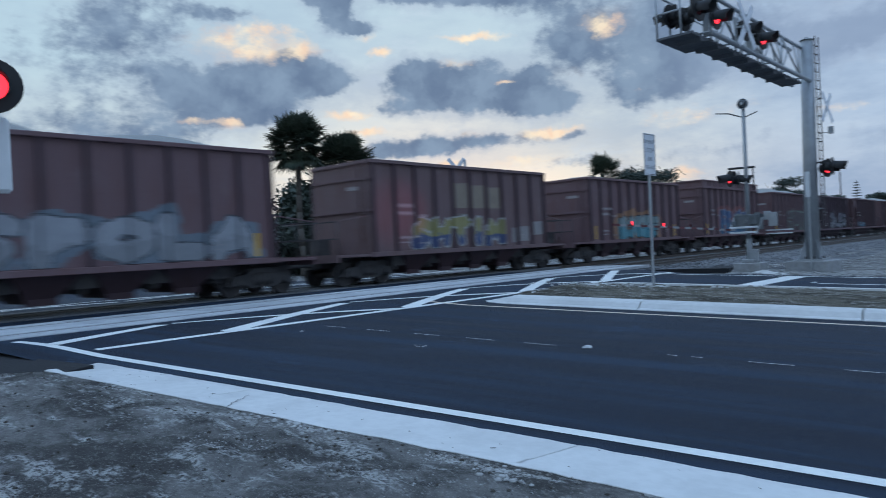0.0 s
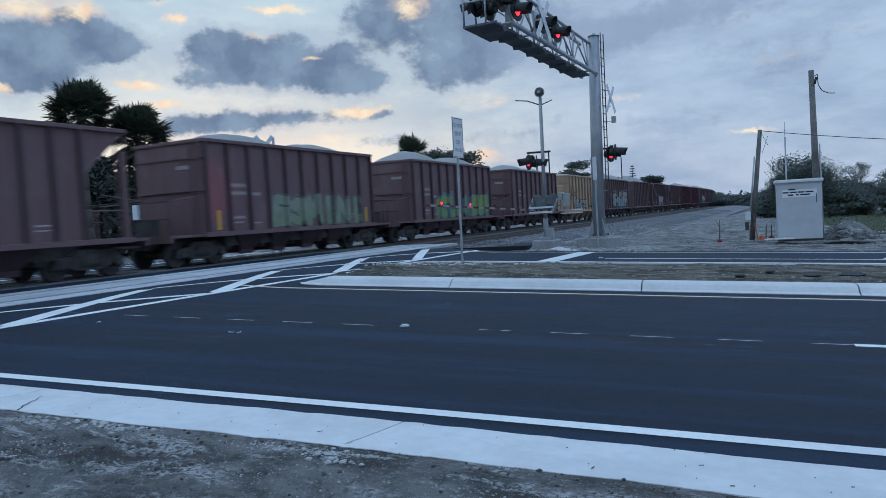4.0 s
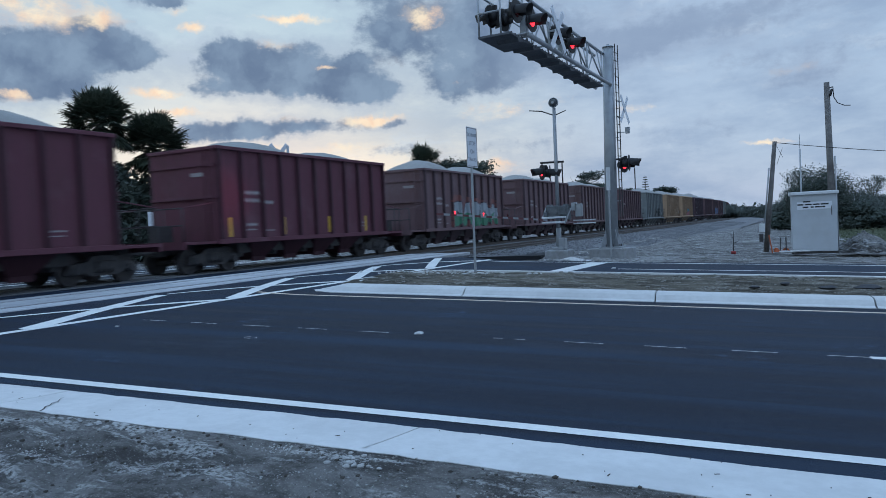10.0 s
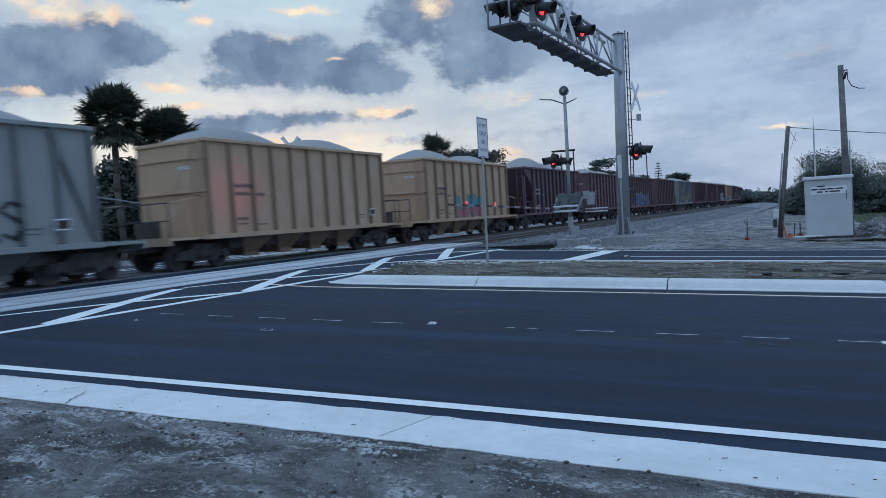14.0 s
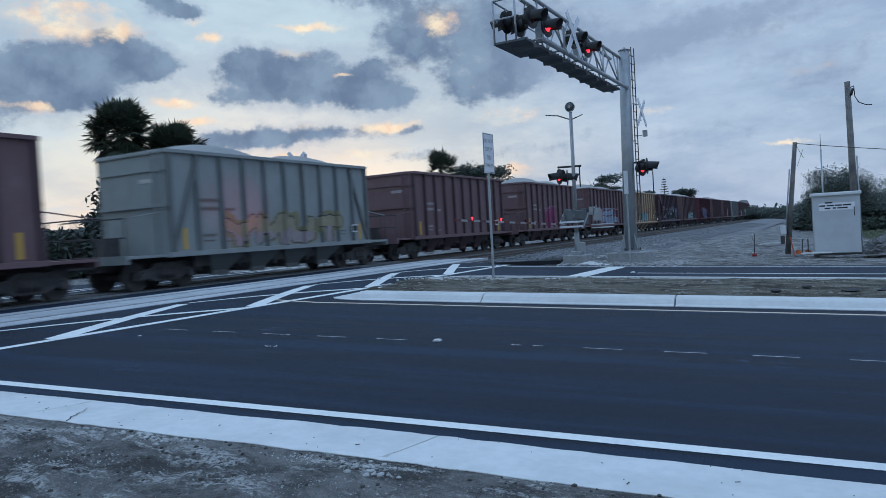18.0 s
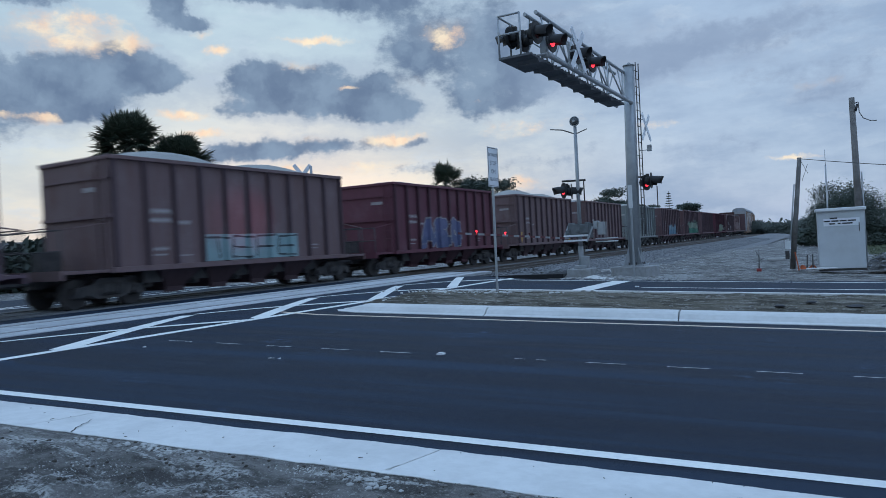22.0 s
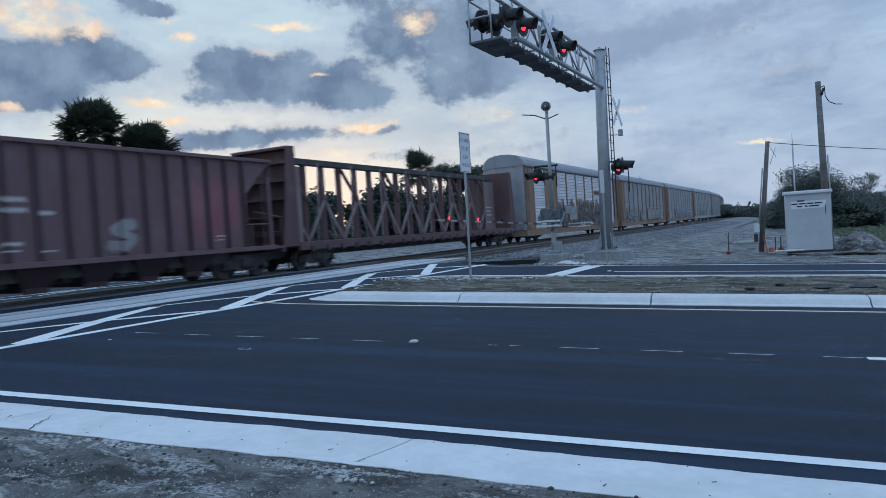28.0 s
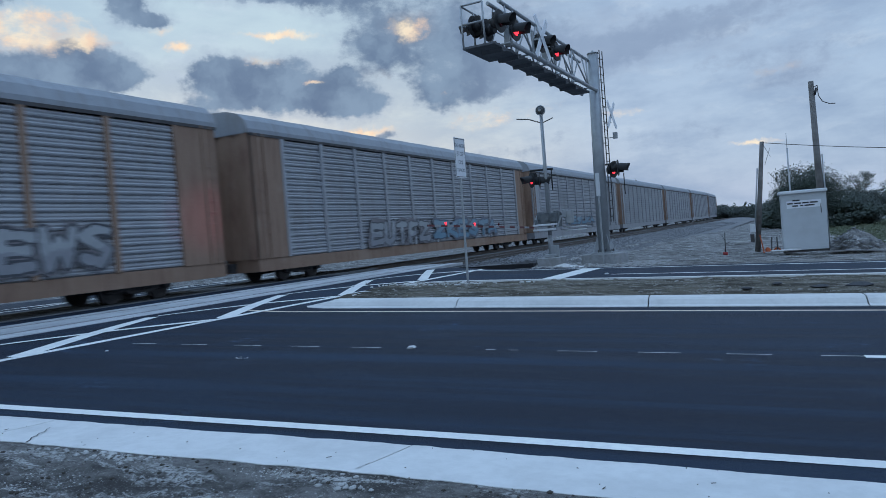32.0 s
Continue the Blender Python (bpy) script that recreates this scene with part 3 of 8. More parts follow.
def make_ground():
    ss = spaced([(-2500, 900), (-700, 150), (-100, 20), (-20, 2), (-5, 0.3), (-2, 0.07), (9.6, 0.4), (14, 1.2), (40, 8), (120, 60), (700, 500), (2600, 1)])
    ls = spaced([(-1500, 400), (-100, 30), (-10, 2), (1.0, 0.065), (4.2495, 0.02), (4.27, 0.5), (24.5, 0.25), (40, 0.8), (60, 3), (120, 20), (400, 200), (2800, 1)])
    pts = []
    for s in ss:
        for lat in ls:
            x, y = rp(s, lat)
            pts.append((x, y, ground_z(x, y)))
    return tagged(new("ground", from_grid("ground", pts, len(ls), SOIL)), "pale grey sandy soil with rubble beside the road", "ground", kind="structure")


def strip_on_road(bm, points, width, lift=0.004, step=0.5, mat=0):
    """A painted line along x, y points, laid on the road."""
    for (ax, ay), (bx, by) in zip(points, points[1:]):
        length = math.hypot(bx - ax, by - ay)
        n = max(1, int(length / step))
        nx, ny = -(by - ay) / length * width / 2, (bx - ax) / length * width / 2
        prev = None
        for i in range(n + 1):
            x, y = ax + (bx - ax) * i / n, ay + (by - ay) * i / n
            row = [bm.verts.new((x + k * nx, y + k * ny, road_z(x + k * nx, y + k * ny) + lift)) for k in (-1, 1)]
            if prev:
                bm.faces.new((prev[0], prev[1], row[1], row[0])).material_index = mat
            prev = row


def make_road():
    ss = spaced([(-700, 100), (-100, 10), (-12, 1.0), (7, 0.25), (13, 1.0), (26, 4), (120, 40), (500, 1)])
    ls = spaced([(4.55, 0.8), (25.3, 1)])
    pts = []
    for s in ss:
        for lat in ls:
            x, y = rp(s, lat)
            pts.append((x, y, road_z(x, y)))
    tagged(new("road", from_grid("road", pts, len(ls), ASPHALT)), "new dark asphalt road rising to the level crossing", "road", kind="structure")

    def line(name, label, points, width, mat=PAINT, lift=0.004):
        bm = bmesh.new()
        strip_on_road(bm, points, width, lift)
        return tagged(part(name, bm, mat), label, "road marking", kind="structure")

    line("edge_line", "solid white edge line on the asphalt", [rp(-80, 4.95), rp(-8.0, 5.15), rp(2.2, 5.24), rp(12.1, 5.24)], 0.15)
    line("median_edge_line", "yellow edge line along the median kerb", [rp(-80, 13.28), rp(9.6, 13.0)], 0.12, YELLOW_PAINT)
    line("far_lane_line", "solid white lane line before the stop bar", [rp(-80, 21.75), rp(2.9, 21.75)], 0.14)
    line("far_edge_line", "white line at the far road edge", [rp(-80, 24.55), rp(8.3, 24.55)], 0.16)
    line("stop_bar", "broad white stop bar", [rp(4.6, 19.2), rp(3.9, 24.5)], 0.6)
    line("lane_line", "solid white lane line", [rp(-80, 8.98), rp(-1.52, 8.98)], 0.15)
    # faint layout dashes of the lane line
    for k in range(-1, 10):
        s = -0.58 + 1.005 * k
        for a, b in ((s, s + 0.50),) if k != 3 else ((s + 0.02, s + 0.16), (s + 0.32, s + 0.46)):
            if k != 4:
                line("layout_dash", "faint thin layout dash on the asphalt", [rp(a, 8.985), rp(b, 8.985)], 0.016, lift=0.005)
    # marked train envelope: a line and crossing diagonals
    line("envelope_line", "thin white line beside the crossing", [(-10.52, 4.4), (-10.52, 24.2)], 0.16)
    y = 6.35
    for k in range(5):
        a, b = y - 4.1, y
        if k == 0:
            line("envelope_diagonal", "broad white diagonal of the crossing marking", [(-11.5, 4.15), (-12.4, 6.35)], 0.30, lift=0.007)
        else:
            line("envelope_diagonal", "broad white diagonal of the crossing marking", [(-10.55, a), (-12.35, b)], 0.30, lift=0.007)
            line("envelope_diagonal_thin", "thin white diagonal of the crossing marking", [(-12.4, a), (-10.5, b)], 0.16, lift=0.010)
        y += 4.3
    line("envelope_line", "thin white line beyond the crossing", [(-23.2, 3.0), (-23.2, 25.0)], 0.2)
    y = 5.5
    for k in range(5):
        line("envelope_diagonal", "broad white diagonal of the crossing marking", [(-23.2, y), (-21.6, y + 4.1)], 0.3, lift=0.007)
        line("envelope_diagonal_thin", "thin white diagonal of the crossing marking", [(-21.6, y), (-23.2, y + 4.1)], 0.16, lift=0.010)
        y += 4.3


def make_tracks():
    ys = [-500, -200, -60, 0, 30, 60, 90, 120, 150] + [150 + 12 * i for i in range(1, 34)]

    def sweep(name, label, category, centre, profile, mat, kind="structure", parent=None, ys=ys, ragged=False):
        cols = len(profile)
        pts = []
        for u in ys:
            for off, z in profile:
                if ragged and off > 8:
                    off += (0.9 if off > 9 else 0.5) * noise.noise(Vector((u * 0.21, off, 2.0))) + 0.35 * noise.noise(Vector((u * 0.9, off, 5.0)))
                    z += 0.06 * noise.noise(Vector((u * 0.5, off, 8.0)))
                x, y, _ = track_at(u, centre, off)
                pts.append((x, y, z))
        ob = new(name, from_grid(name, pts, cols, mat, False))
        return tagged(ob, label, category, kind=kind)

    beyond = [25.6 + 0.9 * k for k in range(72)] + [91 + 3 * k for k in range(20)] + [150] + [150 + 12 * i for i in range(1, 34)]
    before = [-500, -200, -60, -20, 0, 4.2]
    bed = [(-6.6, -0.15), (-4.4, 0.30), (-1.9, 0.33), (1.9, 0.33), (2.2, 0.30), (6.5, 0.33), (8.0, 0.33), (9.4, 0.16), (11.6, -0.20)]
    for ysel in (beyond, before):
        sweep("ballast_bed", "grey crushed-stone ballast bed under the tracks", "ballast", FAR_TRACK, bed, BALLAST, ys=ysel, ragged=True)
    g = 0.755
    head = [(-0.075, 0.28), (-0.02, 0.31), (-0.02, 0.40), (-0.037, 0.41), (-0.037, RAIL), (0.037, RAIL), (0.037, 0.41), (0.02, 0.40), (0.02, 0.31), (0.075, 0.28)]
    for centre in (NEAR_TRACK, FAR_TRACK):
        for side in (-g, g):
            sweep("rail", "worn steel rail", "rail", centre, [(side + o, z) for o, z in head], RAIL_STEEL)
    # asphalt and concrete between and beside the rails on the crossing
    crossing = thing("crossing_surface", "concrete level crossing panels along the rails", "level crossing", kind="structure")
    runs = []
    # far-track panels get a darker colour than the near-track ones
    for centre, mats in ((NEAR_TRACK, (PANEL_CONCRETE,) * 3), (FAR_TRACK, (DARK_PANEL,) * 3)):
        runs += [(centre + 0.91, centre + 1.56, mats[0]), (centre - 0.60, centre + 0.60, mats[1]), (centre - (1.36 if centre == NEAR_TRACK else 1.62), centre - 0.92, mats[2])]
    for x0, x1, concrete in runs:
        y = 3.4
        shared = {}
        while y < 26.5:
            length = 2.44
            key = round(x1 - x0, 2)
            if key not in shared:
                bm = bmesh.new()
                box(bm, 0, 0, -0.06, x1 - x0, length - 0.014, 0.12)
                shared[key] = mesh_of("panel", bm, concrete, bevel=0.012)
            part("panel", shared[key], concrete, crossing, at=pose((x0 + x1) / 2, y + length / 2, LEVEL + 0.022))
            y += length
    # ties, on the nearer track beyond the road
    ties = thing("track_ties", "dark timber ties under the near track", "railway ties", kind="structure")
    bm = bmesh.new()
    box(bm, 0, 0, -0.09, 2.6, 0.23, 0.18)
    tie = mesh_of("tie", bm, TIE_WOOD, bevel=0.01)
    u = 26.6
    while u < 150:
        x, y, a = track_at(u, NEAR_TRACK)
        part("tie", tie, TIE_WOOD, ties, at=pose(x, y, 0.375, 0, 0, random.uniform(-0.8, 0.8)))
        u += 0.56 if u < 80 else 1.1


def make_kerbs():
    near = thing("near_kerb", "new pale concrete kerb strip with joints beside the dirt", "kerb", kind="structure")
    joints = [-60, -40, -25, -14, -8.5, -4.85, -1.25, 2.22, 5.9, 8.95]
    for a, b in zip(joints, joints[1:]):
        bm = bmesh.new()
        n = max(1, int((b - a) / 0.12))
        skew = 0.0
        rows = []
        for i in range(n + 1):
            s = a + 0.006 + (b - a - 0.012) * i / n
            swing = -0.03 * min(10.0, max(0.0, 2.2 - s))
            row = []
            wob = 0.03 * noise.noise(Vector((s * 1.3, 3.1, 0))) + 0.022 * noise.noise(Vector((s * 5.0, 9.1, 0)))
            for lat, h in ((4.92 + wob, -0.10), (4.92 + wob, 0.012), (4.72, 0.014), (4.45, 0.022), (4.27, 0.034), (4.235 + wob, 0.028), (4.232 + wob, -0.12)):
                cut = 0.16 * (4.92 - lat) / 0.65 if i in (0, n) and -3 < a < 6 else 0.0
                x, y = rp(s + cut * (1 if (i == 0 and a > 0) or (i == n and b < 8) else 0), lat + swing)
                row.append(bm.verts.new((x, y, road_z(x, y) + h)))
            rows.append(row)
        for r0, r1 in zip(rows, rows[1:]):
            for j in range(6):
                f = bm.faces.new((r0[j], r0[j + 1], r1[j + 1], r1[j]))
        bm.faces.new(rows[0]), bm.faces.new(list(reversed(rows[-1])))
        part("kerb_slab", bm, CONCRETE, near)
    # a jagged crack, and bits of dirt and twig on the slabs
    bm = bmesh.new()
    line = [(5.44, 4.236, 0.016), (5.47, 4.30, 0.014), (5.53, 4.36, 0.016), (5.54, 4.42, 0.011), (5.585, 4.47, 0.013), (5.60, 4.55, 0.008), (5.66, 4.62, 0.006), (5.68, 4.68, 0.002)]
    last = None
    for s, lat, w in line:
        x0, y0 = rp(s - w / 2, lat)
        x1, y1 = rp(s + w / 2, lat)
        row = [bm.verts.new((x, y, road_z(x, y) + 0.036 - 0.03 * max(0.0, lat - 4.27))) for x, y in ((x0, y0), (x1, y1))]
        if last:
            bm.faces.new((last[0], last[1], row[1], row[0]))
        last = row
    part("crack", bm, BLACK_ASPHALT, near, "dark jagged crack")
    rng = random.Random(4)
    bm = bmesh.new()
    for _ in range(55):
        s, lat = rng.uniform(-2.5, 8.5), rng.uniform(4.26, 4.85)
        x, y = rp(s, lat)
        l, a = 0.003 + 0.016 * rng.random() ** 5, rng.uniform(0, 3.14)
        bar(bm, (x - l * math.cos(a), y - l * math.sin(a), road_z(x, y) + 0.034), (x + l * math.cos(a), y + l * math.sin(a), road_z(x, y) + 0.035), 0.005, 0.004)
    tagged(part("kerb_litter", bm, DARK_CLOD), "tiny twigs and dirt crumbs on the kerb", "litter", kind="stuff")
    # median island: kerb ring in lengths, and its fill
    median = thing("median_island", "raised median with pale concrete kerb and bare dirt fill", "median island", kind="structure")
    outline = [(-80, 13.58), (-44, 13.58), (-20, 13.58), (-11.2, 13.58), (-6.3, 13.58), (-2.43, 13.58), (-2.405, 13.58), (1.16, 13.58), (1.185, 13.58), (4.98, 13.56), (5.005, 13.56), (8.0, 13.56)]
    nose = [(8.55, 13.72), (8.72, 13.95), (8.55, 14.35), (8.62, 14.9), (8.66, 15.6), (8.50, 16.6), (8.25, 17.6), (7.9, 18.4), (7.4, 18.85), (6.5, 19.0)]
    back = [(2, 19.0), (-6, 19.0), (-20, 19.0), (-80, 19.0)]
    path = outline + nose + back
    prof = [(0.0, -0.1), (0.0, 0.012), (0.12, 0.035), (0.22, 0.12), (0.30, 0.150), (0.62, 0.158), (0.64, 0.05)]
    pts = [Vector(p) for p in path]
    rings = []
    for i, p in enumerate(pts):
        d = (pts[min(i + 1, len(pts) - 1)] - pts[max(i - 1, 0)]).normalized()
        inward = Vector((-d.y, d.x))
        tip = 0.45 if 12 <= i <= 14 else 1.0
        ring = []
        for o, h in prof:
            q = p + inward * o
            x, y = rp(q.x, q.y)
            ring.append((x, y, road_z(x, y) + (h if o < 0.1 else h * tip)))
        rings.append(ring)
    start = 0
    cuts = [1, 2, 3, 4, 5, 7, 9, 11, 16, 21, 23, len(pts) - 1]
    for c in cuts:
        start = start + 1 if start in (5, 7, 9) else start
        bm = bmesh.new()
        rows = [[bm.verts.new(v) for v in rings[i]] for i in range(start, c + 1)]
        for r0, r1 in zip(rows, rows[1:]):
            for j in range(len(prof) - 1):
                bm.faces.new((r0[j], r0[j + 1], r1[j + 1], r1[j]))
        for row in (rows[0], rows[-1]):
            bm.faces.new(row)
        part("kerb_length", bm, CONCRETE, median)
        start = c
    # joints are narrow dark slots between lengths
    ss = spaced([(-80, 6), (-16, 0.25), (8.2, 1)])
    ls = spaced([(14.16, 0.12), (18.42, 1)])
    gp = []
    for s in ss:
        for lat in ls:
            x, y = rp(s, lat)
            p = Vector((x, y, 0))
            dome = 0.05 * math.sin(math.pi * (lat - 14.16) / 4.26)
            gp.append((x, y, road_z(x, y) + 0.125 + dome + 0.04 * noise.noise(p * 1.3) + 0.025 * noise.noise(p * 4.0) + 0.012 * noise.noise(p * 11.0)))
    part("fill", from_grid("fill", gp, len(ls), DRY_GRASS), DRY_GRASS, median, "bare dry dirt fill with stones")


make_ground()
make_road()
make_tracks()
make_kerbs()


# ---- loose stones and rubble ----
def rock(bm, x, y, z, r, flat=0.7):
    verts = []
    base = random.uniform(0, 6.28)
    for k, (h, q) in enumerate(((-0.5, 0.7), (0.1, 1.0), (0.6, 0.6))):
        verts.append([bm.verts.new((x + r * q * math.cos(base + i * 1.257) * random.uniform(0.75, 1.2), y + r * q * math.sin(base + i * 1.257) * random.uniform(0.75, 1.2),
                                    z + h * r * flat * random.uniform(0.8, 1.2))) for i in range(5)])
    for a, b in zip(verts, verts[1:]):
        for i in range(5):
            bm.faces.new((a[i], a[(i + 1) % 5], b[(i + 1) % 5], b[i]))
    bm.faces.new(verts[-1])


def scatter(name, label, mat, count, spot, sizes, lift=0.0):
    bm = bmesh.new()
    for _ in range(count):
        s, lat = spot()
        x, y = rp(s, lat)
        r = sizes[0] + (sizes[1] - sizes[0]) * random.random() ** 4
        rock(bm, x, y, ground_z(x, y) + lift + r * 0.2, r)
    return tagged(part(name, bm, mat), label, "stones", kind="stuff")


def heap_spot(s0, l0, spread):
    return lambda: (random.gauss(s0, spread), min(4.22, random.gauss(l0, spread * 0.4)))


scatter("pebbles", "small pale stones scattered on the verge soil", PEBBLE, 4200, lambda: (random.uniform(-3, 9.3), 4.22 - 2.6 * random.random() ** 1.4), (0.003, 0.014))
scatter("earth_clods", "dark clods of earth on the verge", DARK_CLOD, 1400, lambda: (random.uniform(-3, 9.3), 4.22 - 2.4 * random.random() ** 1.2), (0.004, 0.022))
for s0, l0 in ((5.0, 4.1), (4.4, 4.1), (4.1, 4.08), (2.35, 4.02)):
    scatter("rubble", "pile of broken pale rubble against the kerb", STONE, 60, heap_spot(s0, l0, 0.16), (0.006, 0.032))
for s0, l0, spread in ((4.45, 3.35, 0.22), (4.4, 3.62, 0.2), (3.5, 3.5, 0.22), (2.95, 3.55, 0.2), (2.4, 3.66, 0.25), (2.9, 4.08, 0.14), (1.4, 3.7, 0.25), (5.6, 3.5, 0.3), (6.8, 3.7, 0.3)):
    scatter("chalky_grit", "patch of chalky white grit trodden into the soil", STONE, 170, heap_spot(s0, l0, spread), (0.0025, 0.011))
scatter("crossing_gravel", "loose grey ballast stones by the signal foundations", STONE, 1500, lambda: (random.uniform(1.5, 6.2), 25.0 + 4.5 * random.random()), (0.02, 0.09))
scatter("far_stones", "scattered pale stones on the far verge", PEBBLE, 2600, lambda: (random.uniform(-14, 5), 24.9 + 16 * random.random() ** 1.4), (0.012, 0.06))


def median_stones():
    bm = bmesh.new()
    for _ in range(900):
        s, lat = random.uniform(-10, 8.0), random.uniform(14.3, 18.3)
        x, y = rp(s, lat)
        rock(bm, x, y, road_z(x, y) + 0.16, 0.012 + 0.05 * random.random() ** 4)
    tagged(part("median_stones", bm, PEBBLE), "small stones on the dirt median", "stones", kind="stuff")
    bm = bmesh.new()
    for _ in range(140):
        s, lat = random.gauss(6.9, 0.9), random.gauss(17.3, 0.35)
        x, y = rp(s, lat)
        rock(bm, x, y, road_z(x, y) + 0.17, 0.02 + 0.05 * random.random() ** 3)
    tagged(part("pale_rubble", bm, STONE), "pale rubble round the sign post", "stones", kind="stuff")
    for s, lat, r in ((-1.9, 15.2, 0.16), (-2.6, 15.4, 0.26), (-3.3, 15.1, 0.14), (-3.9, 15.6, 0.12), (-4.6, 15.0, 0.18), (-0.6, 15.0, 0.12), (-1.2, 15.9, 0.12), (-5.6, 15.6, 0.14)):
        x, y = rp(s, lat)
        bm = bmesh.new()
        rock(bm, x, y, road_z(x, y) + 0.19, r, 0.35)
        tagged(part("asphalt_chunk", bm, OLD_ASPHALT), "broken dark asphalt chunk on the median", "rubble", group="asphalt chunks")


median_stones()


def ballast_stones():
    bm = bmesh.new()
    for _ in range(9000):
        u = 25.6 + 95 * random.random() ** 1.7
        off = random.uniform(2.4, 10.7) if random.random() < 0.75 else random.uniform(8.0, 10.8)
        x, y, _ = track_at(u, FAR_TRACK, off)
        z = 0.33 if off < 8.2 else 0.33 - 0.35 * (off - 8.2) / 2.6
        rock(bm, x, y, z + 0.02, random.uniform(0.03, 0.065))
    tagged(part("ballast_stones", bm, BALLAST_STONE), "loose crushed ballast stones beside the track", "ballast", kind="stuff")


ballast_stones()


def make_markers():
    """Raised road markers and small marks on the asphalt."""
    bm = bmesh.new()
    slab(bm, [(-0.05, -0.05), (0.05, -0.05), (0.05, 0.05), (-0.05, 0.05)], 0, 0.008)
    slab(bm, [(-0.035, -0.04), (0.035, -0.04), (0.035, 0.04), (-0.035, 0.04)], 0.008, 0.02)
    shared = mesh_of("road_marker", bm, WHITE_METAL, bevel=0.003)
    for s, lat, k in ((3.99, 9.02, 0.85), (8.8, 8.3, 0.35), (3.05, 21.9, 1.0), (-4.5, 21.9, 1.0)):
        x, y = rp(s, lat)
        ob = new("road_marker", shared)
        ob.matrix_basis = pose(x, y, road_z(x, y) + 0.002, 0, 0, 5.8) @ Matrix.Diagonal((k * 1.3, k * 1.3, k * 1.6, 1))
        tagged(ob, "small white raised road marker on the asphalt", "road marker", group="raised road markers")
    bm = bmesh.new()
    for i in range(20):
        a0, a1 = i * 0.3142, (i + 1) * 0.3142
        x, y = rp(6.09, 8.02)
        pts = [(x + r * math.cos(a) * 1.3, y + r * math.sin(a)) for a, r in ((a0, 0.062), (a0, 0.074), (a1, 0.074), (a1, 0.062))]
        if i not in (3, 4, 5, 6, 12, 13, 17):
            bm.faces.new([bm.verts.new((px, py, road_z(px, py) + 0.011)) for px, py in pts])
    tagged(part("survey_ring", bm, PAINT), "small white survey ring sprayed on the asphalt", "road marking", kind="structure")


make_markers()


# ---- signals, signs and posts ----
GRATING = surface("dull_grating_steel", (0.11, 0.12, 0.135), 0.7, 0.2, (0.075, 0.08, 0.09), 6.0, 0.6, bump=0.2)
PALE_SPOIL = surface("pale_spoil", (0.66, 0.66, 0.65), 0.95, 0, (0.48, 0.48, 0.47), 9.0, 0.6, bump=0.6, bump_scale=30.0)

def facing(x, y, z, yaw):
    return pose(x, y, z, 0, 0, yaw)


def signal_head(parent, at, lit=True, name="signal_head"):
    """A round flashing lamp with backing disc and visor; it faces local -y."""
    head = part(name, signal_meshes["disc"], BLACK_METAL, parent, "black round signal head", at=at)
    part("visor", signal_meshes["visor"], BLACK_METAL, head)
    part("lens", signal_meshes["lit" if lit else "unlit"], RED_LAMP, head, "glowing red lens" if lit else "dark red lens")
    return head


def make_signal_meshes():
    out = {}
    bm = bmesh.new()
    tube(bm, (0, 0.0, 0), (0, 0.025, 0), 0.30, n=24)
    tube(bm, (0, 0.025, 0), (0, 0.24, 0), 0.17, 0.13, n=18)
    box(bm, 0, 0.14, 0.2, 0.09, 0.12, 0.12)
    out["disc"] = mesh_of("signal_disc", bm, BLACK_METAL)
    bm = bmesh.new()
    n = 20
    inner, outer = [], []
    for i in range(n + 1):
        a = radians(-30 + 240 * i / n)
        top = 0.34 + 0.10 * max(0.0, math.sin(a))
        inner.append((bm.verts.new((0.165 * math.cos(a), 0, 0.165 * math.sin(a))), bm.verts.new((0.165 * math.cos(a), -top, 0.165 * math.sin(a) - 0.05))))
        outer.append((bm.verts.new((0.175 * math.cos(a), 0, 0.175 * math.sin(a))), bm.verts.new((0.175 * math.cos(a), -top, 0.175 * math.sin(a) - 0.05))))
    for row in (inner, outer):
        for a, b in zip(row, row[1:]):
            bm.faces.new((a[0], b[0], b[1], a[1])).smooth = True
    for i in range(n):
        bm.faces.new((inner[i][1], inner[i + 1][1], outer[i + 1][1], outer[i][1]))
    out["visor"] = mesh_of("visor", bm, BLACK_METAL)
    for key, m in (("lit", RED_LAMP), ("unlit", RED_DIM)):
        bm = bmesh.new()
        tube(bm, (0, -0.015, 0), (0, 0.0, 0), 0.14, 0.155, n=20)
        tube(bm, (0, -0.03, 0), (0, -0.015, 0), 0.09, 0.14, n=20)
        out[key] = mesh_of("lens", bm, m)
    return out


signal_meshes = make_signal_meshes()


def crossbuck(parent, at, size=1.2, wide=0.2, name="crossbuck"):
    buck = new(name)
    buck.parent, buck.matrix_basis = parent, at
    tagged(buck, "white crossing blades")
    for a in (52, -52):
        bm = bmesh.new()
        box(bm, 0, 0.0 if a > 0 else 0.03, 0, size, 0.012, wide)
        part("blade", bm, SIGN_WHITE, buck, bevel=0.004, at=pose(0, 0, 0, 0, a, 0))
    return buck


